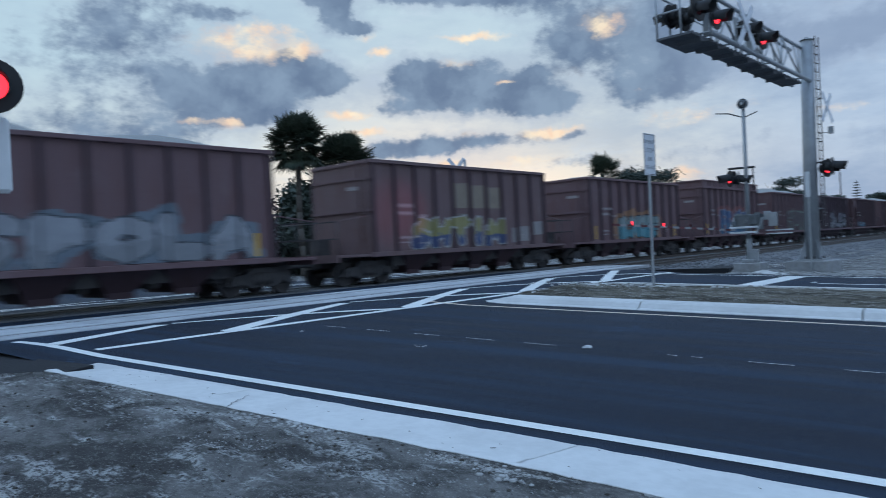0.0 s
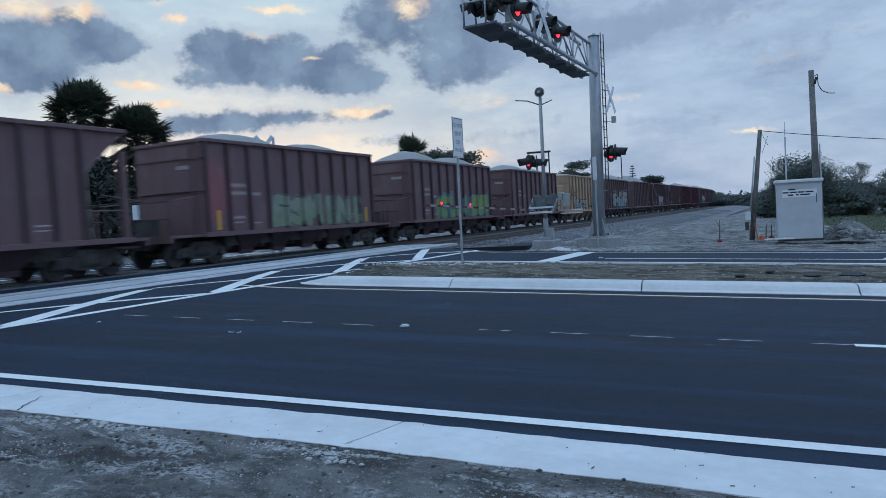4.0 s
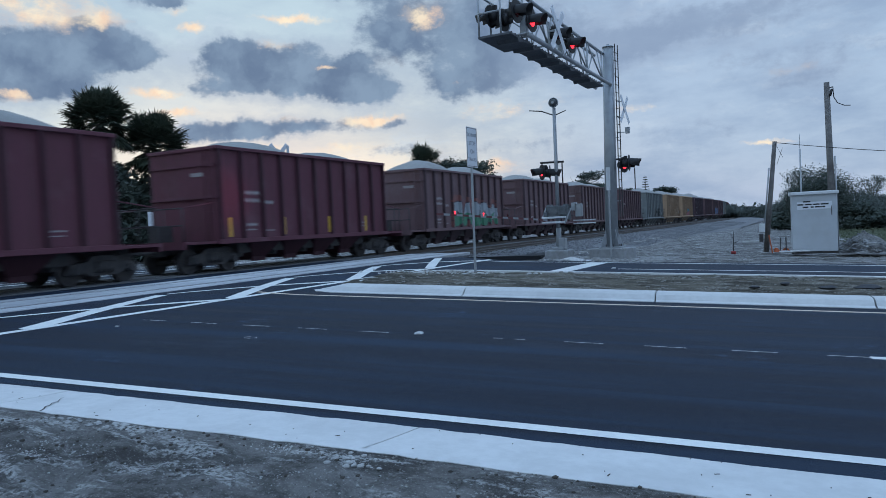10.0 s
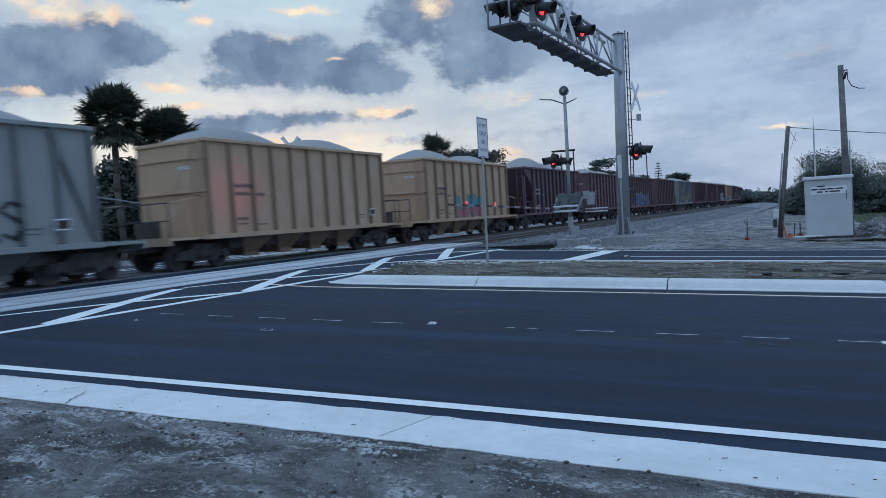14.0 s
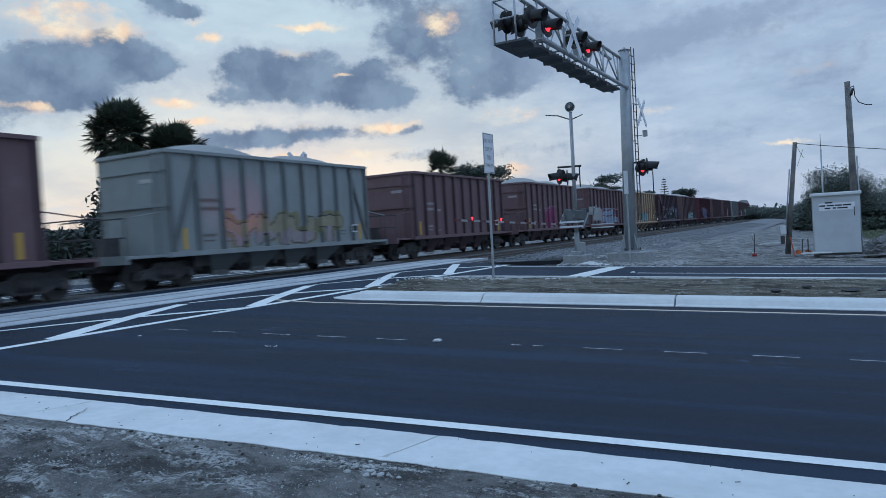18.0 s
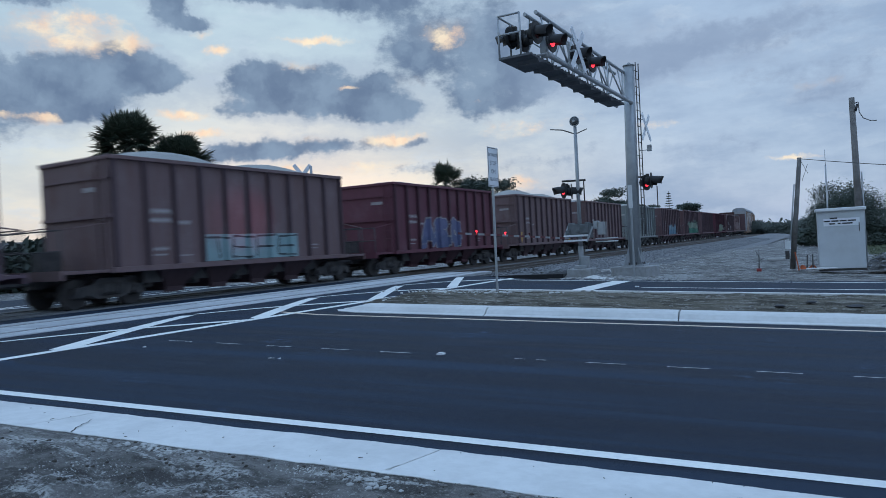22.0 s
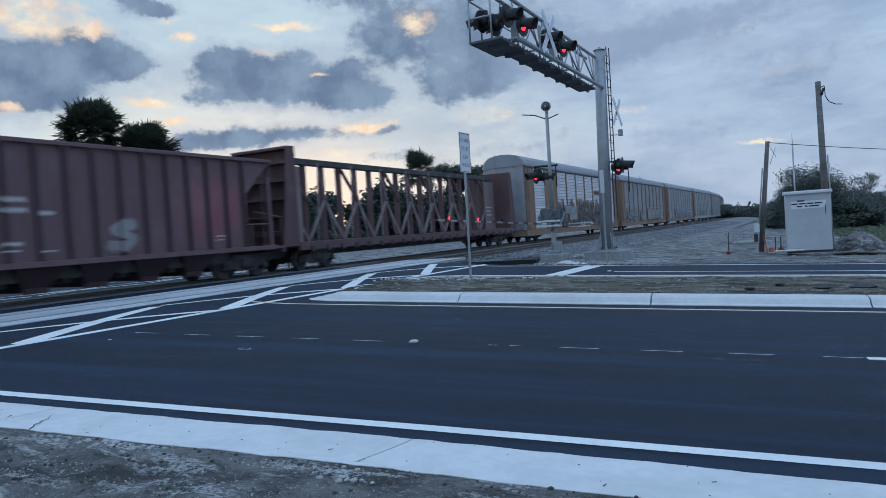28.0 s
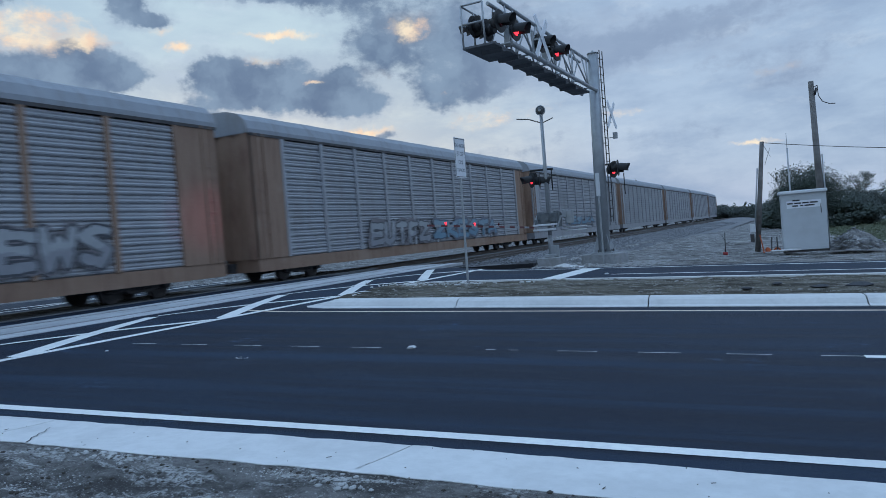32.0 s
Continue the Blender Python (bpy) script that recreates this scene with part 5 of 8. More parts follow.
def make_poles():
    tall = thing("utility_pole", "tall weathered timber utility pole behind the cabin", "utility pole", pose(1.10, 36.0, -0.15))
    bm = bmesh.new()
    tube(bm, (0, 0, 0), (-0.10, 0, 7.38), 0.165, 0.115, n=14)
    part("pole", bm, POLE_WOOD, tall)
    bm = bmesh.new()
    pts = [(-0.02, -0.05, 7.1), (0.14, -0.1, 7.15), (0.16, -0.1, 6.7), (0.3, -0.1, 6.42), (0.55, -0.1, 6.28), (0.8, -0.1, 6.25)]
    for a, b in zip(pts, pts[1:]):
        tube(bm, a, b, 0.02, n=6)
    tube(bm, (0.02, -0.1, 6.75), (0.1, -0.1, 7.05), 0.05, n=8)
    part("wire_tail", bm, BLACK_METAL, tall, "loose black wire tail")
    bm = bmesh.new()
    tube(bm, (0.19, 0, 0), (0.14, 0, 4.1), 0.03, n=8)
    part("conduit", bm, GALVANISED, tall)
    short = thing("leaning_pole", "short leaning timber pole with a meter box", "utility pole", pose(-1.55, 33.5, -0.12))
    bm = bmesh.new()
    tube(bm, (0, 0, 0), (0.47, 0, 4.72), 0.115, 0.085, n=14)
    part("pole", bm, POLE_WOOD, short)
    bm = bmesh.new()
    tube(bm, (-0.05, -0.1, 0.9), (0.22, -0.1, 3.6), 0.03, n=8)
    part("conduit", bm, GALVANISED, short)
    bm = bmesh.new()
    box(bm, -0.12, -0.2, 1.05, 0.22, 0.16, 0.36)
    part("meter_box", bm, WHITE_METAL, short, "pale meter box", bevel=0.01)
    bm = bmesh.new()
    box(bm, -0.16, -0.2, 0.62, 0.16, 0.14, 0.34)
    part("switch_box", bm, DARK_STEEL, short, bevel=0.01)
    # overhead wire sagging off to the right
    wire = thing("overhead_wire", "thin sagging overhead wire from the leaning pole", "overhead wire")
    bm = bmesh.new()
    a, b = Vector((-1.06, 33.5, 4.55)), Vector((24, 35, 3.2))
    n = 24
    last = None
    for i in range(n + 1):
        k = i / n
        p = a + (b - a) * k - Vector((0, 0, 3.6 * k * (1 - k)))
        if last:
            tube(bm, last, p, 0.014, n=5, caps=False)
        last = p
    part("wire", bm, BLACK_METAL, wire)
    bm = bmesh.new()
    tube(bm, (-1.06, 33.4, 4.5), (-0.78, 33.4, 3.9), 0.008, n=5)
    tube(bm, (-0.78, 33.4, 4.3), (-1.02, 33.4, 3.6), 0.008, n=5)
    part("service_drop", bm, BLACK_METAL, wire)


make_poles()


def make_yard_clutter():
    # stakes with orange netting by the cabin
    fence = thing("barrier_fence", "sagging orange barrier net on stakes beside the cabin", "barrier fence", pose(-0.95, 31.7, -0.08))
    for k, (dx, h, lean) in enumerate(((-0.28, 0.75, -9), (0.0, 0.62, 3), (0.22, 0.62, 0))):
        bm = bmesh.new()
        box(bm, 0, 0, h / 2, 0.045, 0.03, h)
        part("stake", bm, ORANGE_NET if k == 0 else DARK_STEEL, fence, at=pose(dx, 0.1 * k, 0, 0, lean, 0))
    bm = bmesh.new()
    rows = []
    for i in range(11):
        x = -0.25 + i * 0.075
        z = 0.14 + 0.07 * math.sin(i * 1.3)
        rows.append((bm.verts.new((x, 0.35 + 0.05 * math.cos(i), 0.02)), bm.verts.new((x, 0.38 + 0.08 * math.sin(i * 0.9), z))))
    for a, b in zip(rows, rows[1:]):
        bm.faces.new((a[0], b[0], b[1], a[1]))
    part("net", bm, ORANGE_NET, fence, "crumpled orange net")
    # silt fence of white cloth at the foot of the cabin
    bm = bmesh.new()
    for i in range(46):
        rock(bm, -0.9 + random.random() * 1.0, 31.55 + random.uniform(-0.25, 0.2), 0.0 - 0.02, random.uniform(0.05, 0.14), 0.5)
    tagged(part("white_rubble", bm, STONE), "pale rubble at the foot of the cabin", "rubble", kind="stuff")
    bm = bmesh.new()
    n, rings = 26, 11
    prev = None
    for r in range(rings + 1):
        k = r / rings
        ring = []
        for i in range(n):
            a = i * 6.2832 / n
            q = Vector((math.cos(a) * (1 - k) * 3, math.sin(a) * (1 - k) * 3, 4.0))
            reach = (1 - k) * (1.05 + 0.22 * noise.noise(Vector((math.cos(a), math.sin(a), 1.5))))
            ring.append(bm.verts.new((2.1 + reach * math.cos(a), 33.6 + reach * math.sin(a), -0.2 + 0.84 * k ** 0.8 + 0.10 * noise.noise(q) + 0.06 * noise.noise(q * 2.7))))
        if prev:
            for i in range(n):
                bm.faces.new((prev[i], prev[(i + 1) % n], ring[(i + 1) % n], ring[i]))
        prev = ring
    heap = tagged(part("spoil_mound", bm, SOIL), "mound of grey dirt and rubble beside the cabin", "rubble heap")
    bm = bmesh.new()
    for i in range(260):
        a, r = random.uniform(0, 6.28), random.random() ** 0.5
        rock(bm, 2.1 + 1.1 * r * math.cos(a), 33.6 + 1.1 * r * math.sin(a), -0.16 + 0.80 * (1 - r) ** 0.8, 0.02 + 0.075 * random.random() ** 3, 0.7)
    part("rubble", bm, BALLAST_STONE, heap, "loose grey rubble")
    # pale sand bags and concrete spill at the foundations
    for cx, cy, w, h in ((-7.75, 25.3, 0.75, 0.22), (-8.9, 25.2, 0.6, 0.14), (-7.15, 25.0, 0.5, 0.12)):
        bm = bmesh.new()
        n, rings = 14, 5
        prev = None
        for r in range(rings + 1):
            k = r / rings
            ring = [bm.verts.new((cx + w * (1 - k) * math.cos(i * 6.2832 / n) * random.uniform(0.85, 1.12), cy + 0.5 * w * (1 - k) * math.sin(i * 6.2832 / n), 0.08 + h * (k ** 0.7) + random.uniform(-0.02, 0.02))) for i in range(n)]
            if prev:
                for i in range(n):
                    bm.faces.new((prev[i], prev[(i + 1) % n], ring[(i + 1) % n], ring[i]))
            prev = ring
        tagged(part("spoil_heap", bm, PALE_SPOIL), "small pale heap of spilt concrete by the foundations", "spoil heap", group="spoil heaps")
    # red standpipe with a dead sapling
    pipe = thing("standpipe", "short red standpipe with a thin dark stake on the dirt", "standpipe", pose(-2.75, 32.2, -0.1))
    bm = bmesh.new()
    tube(bm, (0, 0, 0), (0.03, 0, 0.95), 0.025, 0.014, n=8)
    tube(bm, (0.02, 0, 0.45), (0.22, 0, 0.55), 0.015, n=6)
    tube(bm, (0.02, 0, 0.6), (-0.1, 0, 0.85), 0.012, n=6)
    part("stake", bm, DARK_STEEL, pipe)
    bm = bmesh.new()
    tube(bm, (-0.09, 0, 0.05), (0.09, 0, 0.05), 0.07, n=10)
    part("valve", bm, RED_PAINT, pipe, "dull red valve body")
    # boards and culvert lip
    for x, y, l, yaw in ((4.4, 37.0, 2.0, 4), (4.3, 39.5, 1.7, -8), (-2.6, 44.0, 1.6, 40), (4.2, 34.6, 1.5, 3)):
        bm = bmesh.new()
        box(bm, 0, 0, 0.12, l, 0.3, 0.10)
        tagged(part("board", bm, PALE_BOARD, bevel=0.01, at=pose(x, y, ground_z(x, y), 0, 0, yaw)), "weathered board lying on the dirt", "board", group="boards")
    # black asphalt wedges dropping off the crossing edges
    for outline, z0 in (([(-8.9, 25.25), (-12.9, 25.25), (-12.9, 35.0), (-11.6, 34.0), (-9.5, 27.5)], 0.0), ([(-9.0, 3.75), (-12.6, 3.35), (-12.6, 1.2), (-9.6, 1.9), (-8.9, 2.9)], 0.0)):
        bm = bmesh.new()
        vs = [bm.verts.new((x, y, (0.38 if k < 2 else 0.30) + 0.02 * (k == 2))) for k, (x, y) in enumerate(outline)]
        lo = [bm.verts.new((x, y, -0.4)) for x, y in outline]
        bm.faces.new(vs)
        for i in range(len(vs)):
            bm.faces.new((vs[i], lo[i], lo[(i + 1) % len(vs)], vs[(i + 1) % len(vs)]))
        tagged(part("asphalt_wedge", bm, BLACK_ASPHALT), "black asphalt wedge at the crossing edge", "asphalt", kind="structure")


make_yard_clutter()


def make_far_side():
    """Signs beyond the tracks."""
    far = thing("far_crossbuck_post", "crossing sign on a post beyond the tracks, seen over the train", "railway signal", pose(-24.3, 29.75, 0.1))
    bm = bmesh.new()
    tube(bm, (0, 0, 0), (0, 0, 6.2), 0.07, n=12)
    part("mast", bm, ALUMINIUM, far)
    crossbuck(far, pose(-0.30, -0.36, 5.72, 0, 0, 52), 1.45, 0.2)
    signal_head(far, pose(0.2, 0.1, 3.6, 0, 0, 75), True)
    sign = thing("far_road_sign", "small white road sign beyond the tracks", "road sign", pose(-31.0, 26.6, -0.1))
    bm = bmesh.new()
    bar(bm, (0, 0, 0), (0, 0, 3.2), 0.07, 0.05)
    part("post", bm, GALVANISED, sign)
    bm = bmesh.new()
    box(bm, 0, -0.04, 2.85, 0.62, 0.01, 0.85)
    part("plate", bm, SIGN_WHITE, sign, at=pose(0, 0, 0, 0, 0, 45))


make_far_side()


def make_house():
    house = thing("bungalow_house", "small low house with white porch posts beyond the tracks", "house", pose(-62, 38, -0.2, 0, 0, 50))
    bm = bmesh.new()
    box(bm, 0, 4, 1.4, 12, 7, 2.8)
    part("wall", bm, BLOCK_CONCRETE, house, "grey rendered walls", bevel=0.02)
    bm = bmesh.new()
    extrude_yz(bm, [(-1.6, 2.8), (8.1, 2.8), (8.1, 2.95), (3.4, 4.3), (-1.6, 2.95)], -6.6, 6.6)
    part("roof", bm, DARK_STEEL, house)
    for k in range(5):
        bm = bmesh.new()
        box(bm, -5.6 + 2.8 * k, -1.2, 1.4, 0.16, 0.16, 2.8)
        part("porch_post", bm, WHITE_METAL, house)
    for k in range(3):
        bm = bmesh.new()
        box(bm, -3.8 + 3.4 * k, 0.48, 1.5, 1.2, 0.08, 1.2)
        part("window", bm, BLACK_METAL, house, "dark window")


make_house()


# ---- trees ----
def leafy(bm, centre, radii, count, size):
    """Small leaf blades on a lumpy shell."""
    for _ in range(count):
        d = Vector((random.gauss(0, 1), random.gauss(0, 1), random.gauss(0, 1))).normalized()
        lump = 0.72 + 0.5 * noise.noise(d * 2.3 + centre * 0.37) + 0.28 * noise.noise(d * 6.1 + centre)
        r = lump * (random.random() ** 0.35)
        p = centre + Vector((d.x * radii[0] * r, d.y * radii[1] * r, d.z * radii[2] * r))
        a = Vector((random.gauss(0, 1), random.gauss(0, 1), random.gauss(0, 0.6))).normalized() * size * random.uniform(0.5, 1.3)
        b = a.orthogonal().normalized() * size * random.uniform(0.25, 0.5)
        bm.faces.new([bm.verts.new(v) for v in (p - a, p + b, p + a, p - b)])


def tree(name, label, x, y, z, height, radii, lumps, count, size, group="trees", leaf=LEAF):
    t = thing(name, label, "tree", pose(x, y, z), group)
    top = height - radii[2]
    bm = bmesh.new()
    tube(bm, (0, 0, -0.2), (0.1, 0, top * 0.7), 0.16 * height / 6, 0.10 * height / 6, n=10)
    for k in range(7):
        a = k * 0.9 + random.random()
        e = Vector((math.cos(a) * radii[0] * 0.6, math.sin(a) * radii[1] * 0.6, top + radii[2] * random.uniform(-0.3, 0.6)))
        mid = Vector((e.x * 0.45, e.y * 0.45, top * 0.85))
        tube(bm, (0.1, 0, top * random.uniform(0.35, 0.68)), mid, 0.06 * height / 6, 0.04 * height / 6, n=7)
        tube(bm, mid, e, 0.04 * height / 6, 0.012, n=6)
    part("trunk", bm, BARK, t)
    bm = bmesh.new()
    for _ in range(lumps):
        a, r = random.uniform(0, 6.28), random.random() ** 0.5
        c = Vector((math.cos(a) * radii[0] * 0.62 * r, math.sin(a) * radii[1] * 0.62 * r, top + radii[2] * random.uniform(-0.6, 0.55)))
        k = random.uniform(0.38, 0.6)
        leafy(bm, c, (radii[0] * k, radii[1] * k, radii[2] * k), count // lumps, size)
    part("crown", bm, leaf, t, "dense dark green leaves")
    return t


def palm(x, y, z, height, reach, fronds, seed, lean=0.0):
    random.seed(seed)
    t = thing("cabbage_palm", "cabbage palm with a round head of fan fronds", "palm tree", pose(x, y, z, 0, lean, 0), "palms beyond the tracks")
    bm = bmesh.new()
    last = Vector((0, 0, -0.3))
    for k in range(1, 9):
        p = Vector((0.12 * math.sin(k * 0.8), 0.1 * math.cos(k), (height - reach * 0.5) * k / 8))
        tube(bm, last, p, 0.24 - 0.004 * k + 0.02 * (k % 2), 0.235 - 0.004 * k, n=10)
        last = p
    part("trunk", bm, BARK, t, "ringed grey trunk")
    bm = bmesh.new()
    head = last
    for f in range(fronds):
        az = f * 2.39996 + random.uniform(-0.2, 0.2)
        el = radians(random.uniform(-50, 88))
        d = Vector((math.cos(az) * math.cos(el), math.sin(az) * math.cos(el), math.sin(el)))
        side = d.cross(Vector((0, 0, 1))).normalized()
        up = side.cross(d)
        stem = reach * random.uniform(0.34, 0.66)
        base = head + d * stem
        tube(bm, head + d * 0.1, base, 0.025, 0.015, n=4, caps=False)
        blades = 22
        for b in range(blades):
            w = radians(-118 + 236 * b / (blades - 1))
            out = (d * math.cos(w) + side * math.sin(w) + up * 0.18 * math.cos(w * 2)).normalized()
            length = reach * random.uniform(0.34, 0.46) * (0.75 + 0.25 * math.cos(w * 0.6))
            tip = base + out * length - Vector((0, 0, 0.16 * length * random.uniform(0.4, 1.6)))
            q = out.cross(up).normalized() * 0.075
            mid = base + out * length * 0.5
            bm.faces.new([bm.verts.new(v) for v in (base, mid + q, tip, mid - q)])
    part("fronds", bm, PALM_LEAF, t, "dark green fan fronds")
    return t


def make_trees():
    palm(-45, 34.3, -0.3, 12.0, 3.0, 120, 5)
    palm(-45, 39.0, -0.3, 10.8, 3.2, 130, 9)
    palm(-49, 90.2, -0.3, 12.6, 4.0, 64, 12)
    random.seed(20)
    for x, y, h, r in ((-47, 36.2, 7.2, 3.4), (-47, 40.5, 8.6, 3.6), (-49, 31.5, 4.2, 2.8), (-48.5, 45, 7.0, 3.6)):
        tree("thicket_tree", "dense dark tree below the palms", x, y, -0.4, h, (r, r, h * 0.48), 16, 9000, 0.32, "tree belt beyond the tracks")
    random.seed(21)
    tree("broadleaf_tree", "round dark broadleaf tree beyond the tracks", -49, 105, -0.3, 13.2, (5.6, 5.6, 2.9), 16, 7000, 0.26)
    tree("broadleaf_tree", "round dark broadleaf tree beyond the tracks", -45, 160, -0.3, 13.4, (5.4, 5.4, 3.0), 12, 5000, 0.32)
    # tall araucaria
    pine = thing("araucaria_pine", "slender tiered pine against the sky", "conifer", pose(-43, 220, -0.3))
    bm = bmesh.new()
    tube(bm, (0, 0, 0), (0, 0, 14.8), 0.22, 0.04, n=8)
    part("trunk", bm, BARK, pine)
    bm = bmesh.new()
    for k in range(13):
        z = 5 + k * 0.75
        r = 1.9 * (1 - (k / 14) ** 1.2) + 0.2
        for j in range(9):
            a = j * 0.698 + k
            for i in range(10):
                p = Vector((math.cos(a) * r * i / 10, math.sin(a) * r * i / 10, z + 0.12 * i / 10 * r))
                leafy(bm, p, (0.16, 0.16, 0.14), 5, 0.14)
    part("crown", bm, LEAF, pine)
    tree("broadleaf_tree", "dark broadleaf tree beyond the tracks", -48, 214, -0.3, 11.5, (5.0, 5.0, 2.6), 10, 3600, 0.36)
    tree("broadleaf_tree", "dark broadleaf tree beyond the tracks", -40, 232, -0.3, 11.8, (5.0, 5.0, 2.6), 10, 3600, 0.36)
    # right-hand trees behind the cabin
    tree("broadleaf_tree", "large round dark tree behind the cabin", 1.3, 72, -0.5, 6.6, (4.2, 4.0, 3.2), 30, 44000, 0.10, "trees behind the cabin")
    tree("broadleaf_tree", "dark broadleaf tree behind the cabin", 7.4, 92, -0.5, 4.4, (3.4, 3.4, 2.2), 18, 24000, 0.11, "trees behind the cabin", HAZED_LEAF)
    tree("broadleaf_tree", "dark broadleaf tree behind the cabin", 12.4, 96, -0.5, 5.4, (4.4, 4.4, 2.6), 16, 20000, 0.12, "trees behind the cabin")
    tree("sparse_tree", "thin half-bare tree above the hedge", 7.6, 104, -0.5, 6.6, (2.2, 2.2, 1.7), 10, 1400, 0.11, "trees behind the cabin")
    # scrub beyond y 95 gets leaves with haze mixed into their colour
    for k, (x, y, h, r) in enumerate(((-1.6, 104, 3.8, 3.0), (-4.0, 150, 4.4, 4.2), (-10.0, 190, 4.4, 4.6), (-0.2, 90, 3.2, 2.8), (-16.5, 200, 4.4, 4.6), (-20, 205, 5.4, 5.2), (-27, 250, 6.0, 6.0), (4.6, 70, 2.6, 2.4), (7.5, 66, 2.2, 2.4), (-1.5, 82, 2.6, 2.6))):
        tree("scrub_tree", "dense dark scrub beside the railway", x, y, -0.5, h, (r, r, h * 0.5), 12, 7000, 0.13 + 0.0006 * y, "trackside scrub", HAZED_LEAF if y > 95 else LEAF)
    # belt of trees beyond the tracks
    for k in range(22):
        y = 8 + k * 6.0 + random.uniform(-1.5, 1.5)
        h = random.uniform(4.0, 4.8) if y < 42 else random.uniform(9.3, 10.2) if y < 62 else random.uniform(8.7, 9.5)
        tree("belt_tree", "dark tree in the belt beyond the tracks", -50 - random.uniform(0, 7), y, -0.4, h, (4.8, 4.8, h * 0.5), 14, 9500, 0.36, "tree belt beyond the tracks")
    bm = bmesh.new()
    for k in range(110):
        y = -12 + k * 1.55
        leafy(bm, Vector((-50 - random.uniform(0, 5), y, 1.3)), (2.6, 2.6, random.uniform(1.8, 3.2)), 420, 0.42)
    tagged(part("undergrowth", bm, LEAF), "dense dark undergrowth below the tree belt", "bushes", kind="stuff")
    for k in range(9):
        y = 150 + k * 19 + random.uniform(-3, 3)
        h = random.uniform(9.5, 12.0)
        tree("belt_tree", "dark tree in the belt beyond the tracks", -46 - 0.10 * (y - 150) - random.uniform(0, 8), y, -0.4, h, (6.5, 6.5, h * 0.4), 12, 3600, 0.40, "tree belt beyond the tracks")
    # low far woodland that closes the horizon
    bm = bmesh.new()
    for k in range(110):
        a = radians(-100 + 200 * k / 110)
        d = random.uniform(420, 560)
        c = Vector((math.sin(a) * d, math.cos(a) * d, 3.0))
        leafy(bm, c, (16, 16, random.uniform(4.5, 8.0)), 220, 1.3)
    tagged(part("far_woods", bm, LEAF), "low dark woodland along the horizon", "woods", kind="stuff")
    # weeds on the far verge
    bm = bmesh.new()
    for _ in range(1900):
        x, y = random.uniform(2.0, 16), random.uniform(38, 84)
        leafy(bm, Vector((x, y, ground_z(x, y) + 0.10)), (0.6, 0.6, 0.26), 16, 0.09)
    tagged(part("weeds", bm, GRASS), "low green weeds on the far verge", "weeds", kind="stuff")


make_trees()


# ---- the freight train ----
BROWN = car_paint("brown_car_paint", (0.168, 0.104, 0.112), (0.155, 0.082, 0.076), (0.090, 0.066, 0.072), (0.212, 0.152, 0.160))
OLD_BROWN = car_paint("faded_brown_car_paint", (0.172, 0.114, 0.117), (0.152, 0.084, 0.074), (0.096, 0.072, 0.076), (0.225, 0.168, 0.171))
PLUM = car_paint("dark_plum_car_paint", (0.126, 0.082, 0.100), (0.12, 0.072, 0.077), (0.066, 0.050, 0.060), (0.165, 0.122, 0.138))
MAROON = car_paint("maroon_car_paint", (0.135, 0.046, 0.064), (0.11, 0.048, 0.055), (0.065, 0.036, 0.046), (0.175, 0.09, 0.104))
GREY = car_paint("grey_car_paint", (0.26, 0.285, 0.285), (0.245, 0.235, 0.21), (0.16, 0.17, 0.17), (0.32, 0.345, 0.34))
TAN = car_paint("tan_car_paint", (0.475, 0.332, 0.225), (0.38, 0.245, 0.16), (0.27, 0.205, 0.15), (0.53, 0.42, 0.30))
RED_BEAM = car_paint("dull_red_car_paint", (0.125, 0.074, 0.078), (0.115, 0.062, 0.058), (0.07, 0.048, 0.05), (0.185, 0.125, 0.125))
DUSTY_BEAM = car_paint("dusty_beam_paint", (0.24, 0.185, 0.185), (0.17, 0.11, 0.10), (0.12, 0.09, 0.09), (0.30, 0.25, 0.25))
RACK_STEEL = car_paint("galvanised_rack_steel", (0.70, 0.70, 0.735), (0.56, 0.54, 0.55), (0.46, 0.46, 0.48), (0.78, 0.78, 0.80), (0.34, 0.50), 0.05)
RACK_DULL = car_paint("dull_galvanised_rack_steel", (0.30, 0.31, 0.335), (0.24, 0.22, 0.21), (0.18, 0.185, 0.20), (0.37, 0.38, 0.405), (0.40, 0.56), 0.10)
RACK_BROWN = car_paint("ochre_brown_car_paint", (0.29, 0.19, 0.135), (0.18, 0.10, 0.075), (0.14, 0.10, 0.085), (0.36, 0.26, 0.20))
RACK_ROOF = car_paint("grey_roof_steel", (0.30, 0.32, 0.35), (0.24, 0.23, 0.22), (0.16, 0.17, 0.19), (0.36, 0.38, 0.41))
# darkened copies of the car paints: shade painted onto ribs, braces and chutes
BROWN_SHADED = car_paint("shaded_brown_car_paint", (0.085, 0.055, 0.064), (0.08, 0.045, 0.044), (0.045, 0.035, 0.04), (0.11, 0.08, 0.088))
PLUM_SHADED = car_paint("shaded_plum_car_paint", (0.066, 0.046, 0.056), (0.065, 0.04, 0.044), (0.036, 0.03, 0.036), (0.085, 0.065, 0.075))
TAN_SHADED = car_paint("shaded_tan_car_paint", (0.26, 0.185, 0.125), (0.19, 0.12, 0.08), (0.14, 0.10, 0.08), (0.32, 0.24, 0.17))
GREY_SHADED = car_paint("shaded_grey_car_paint", (0.15, 0.165, 0.168), (0.14, 0.13, 0.12), (0.09, 0.095, 0.098), (0.19, 0.205, 0.205))
MAROON_SHADED = car_paint("shaded_maroon_car_paint", (0.068, 0.026, 0.036), (0.055, 0.026, 0.03), (0.035, 0.02, 0.026), (0.09, 0.05, 0.058))
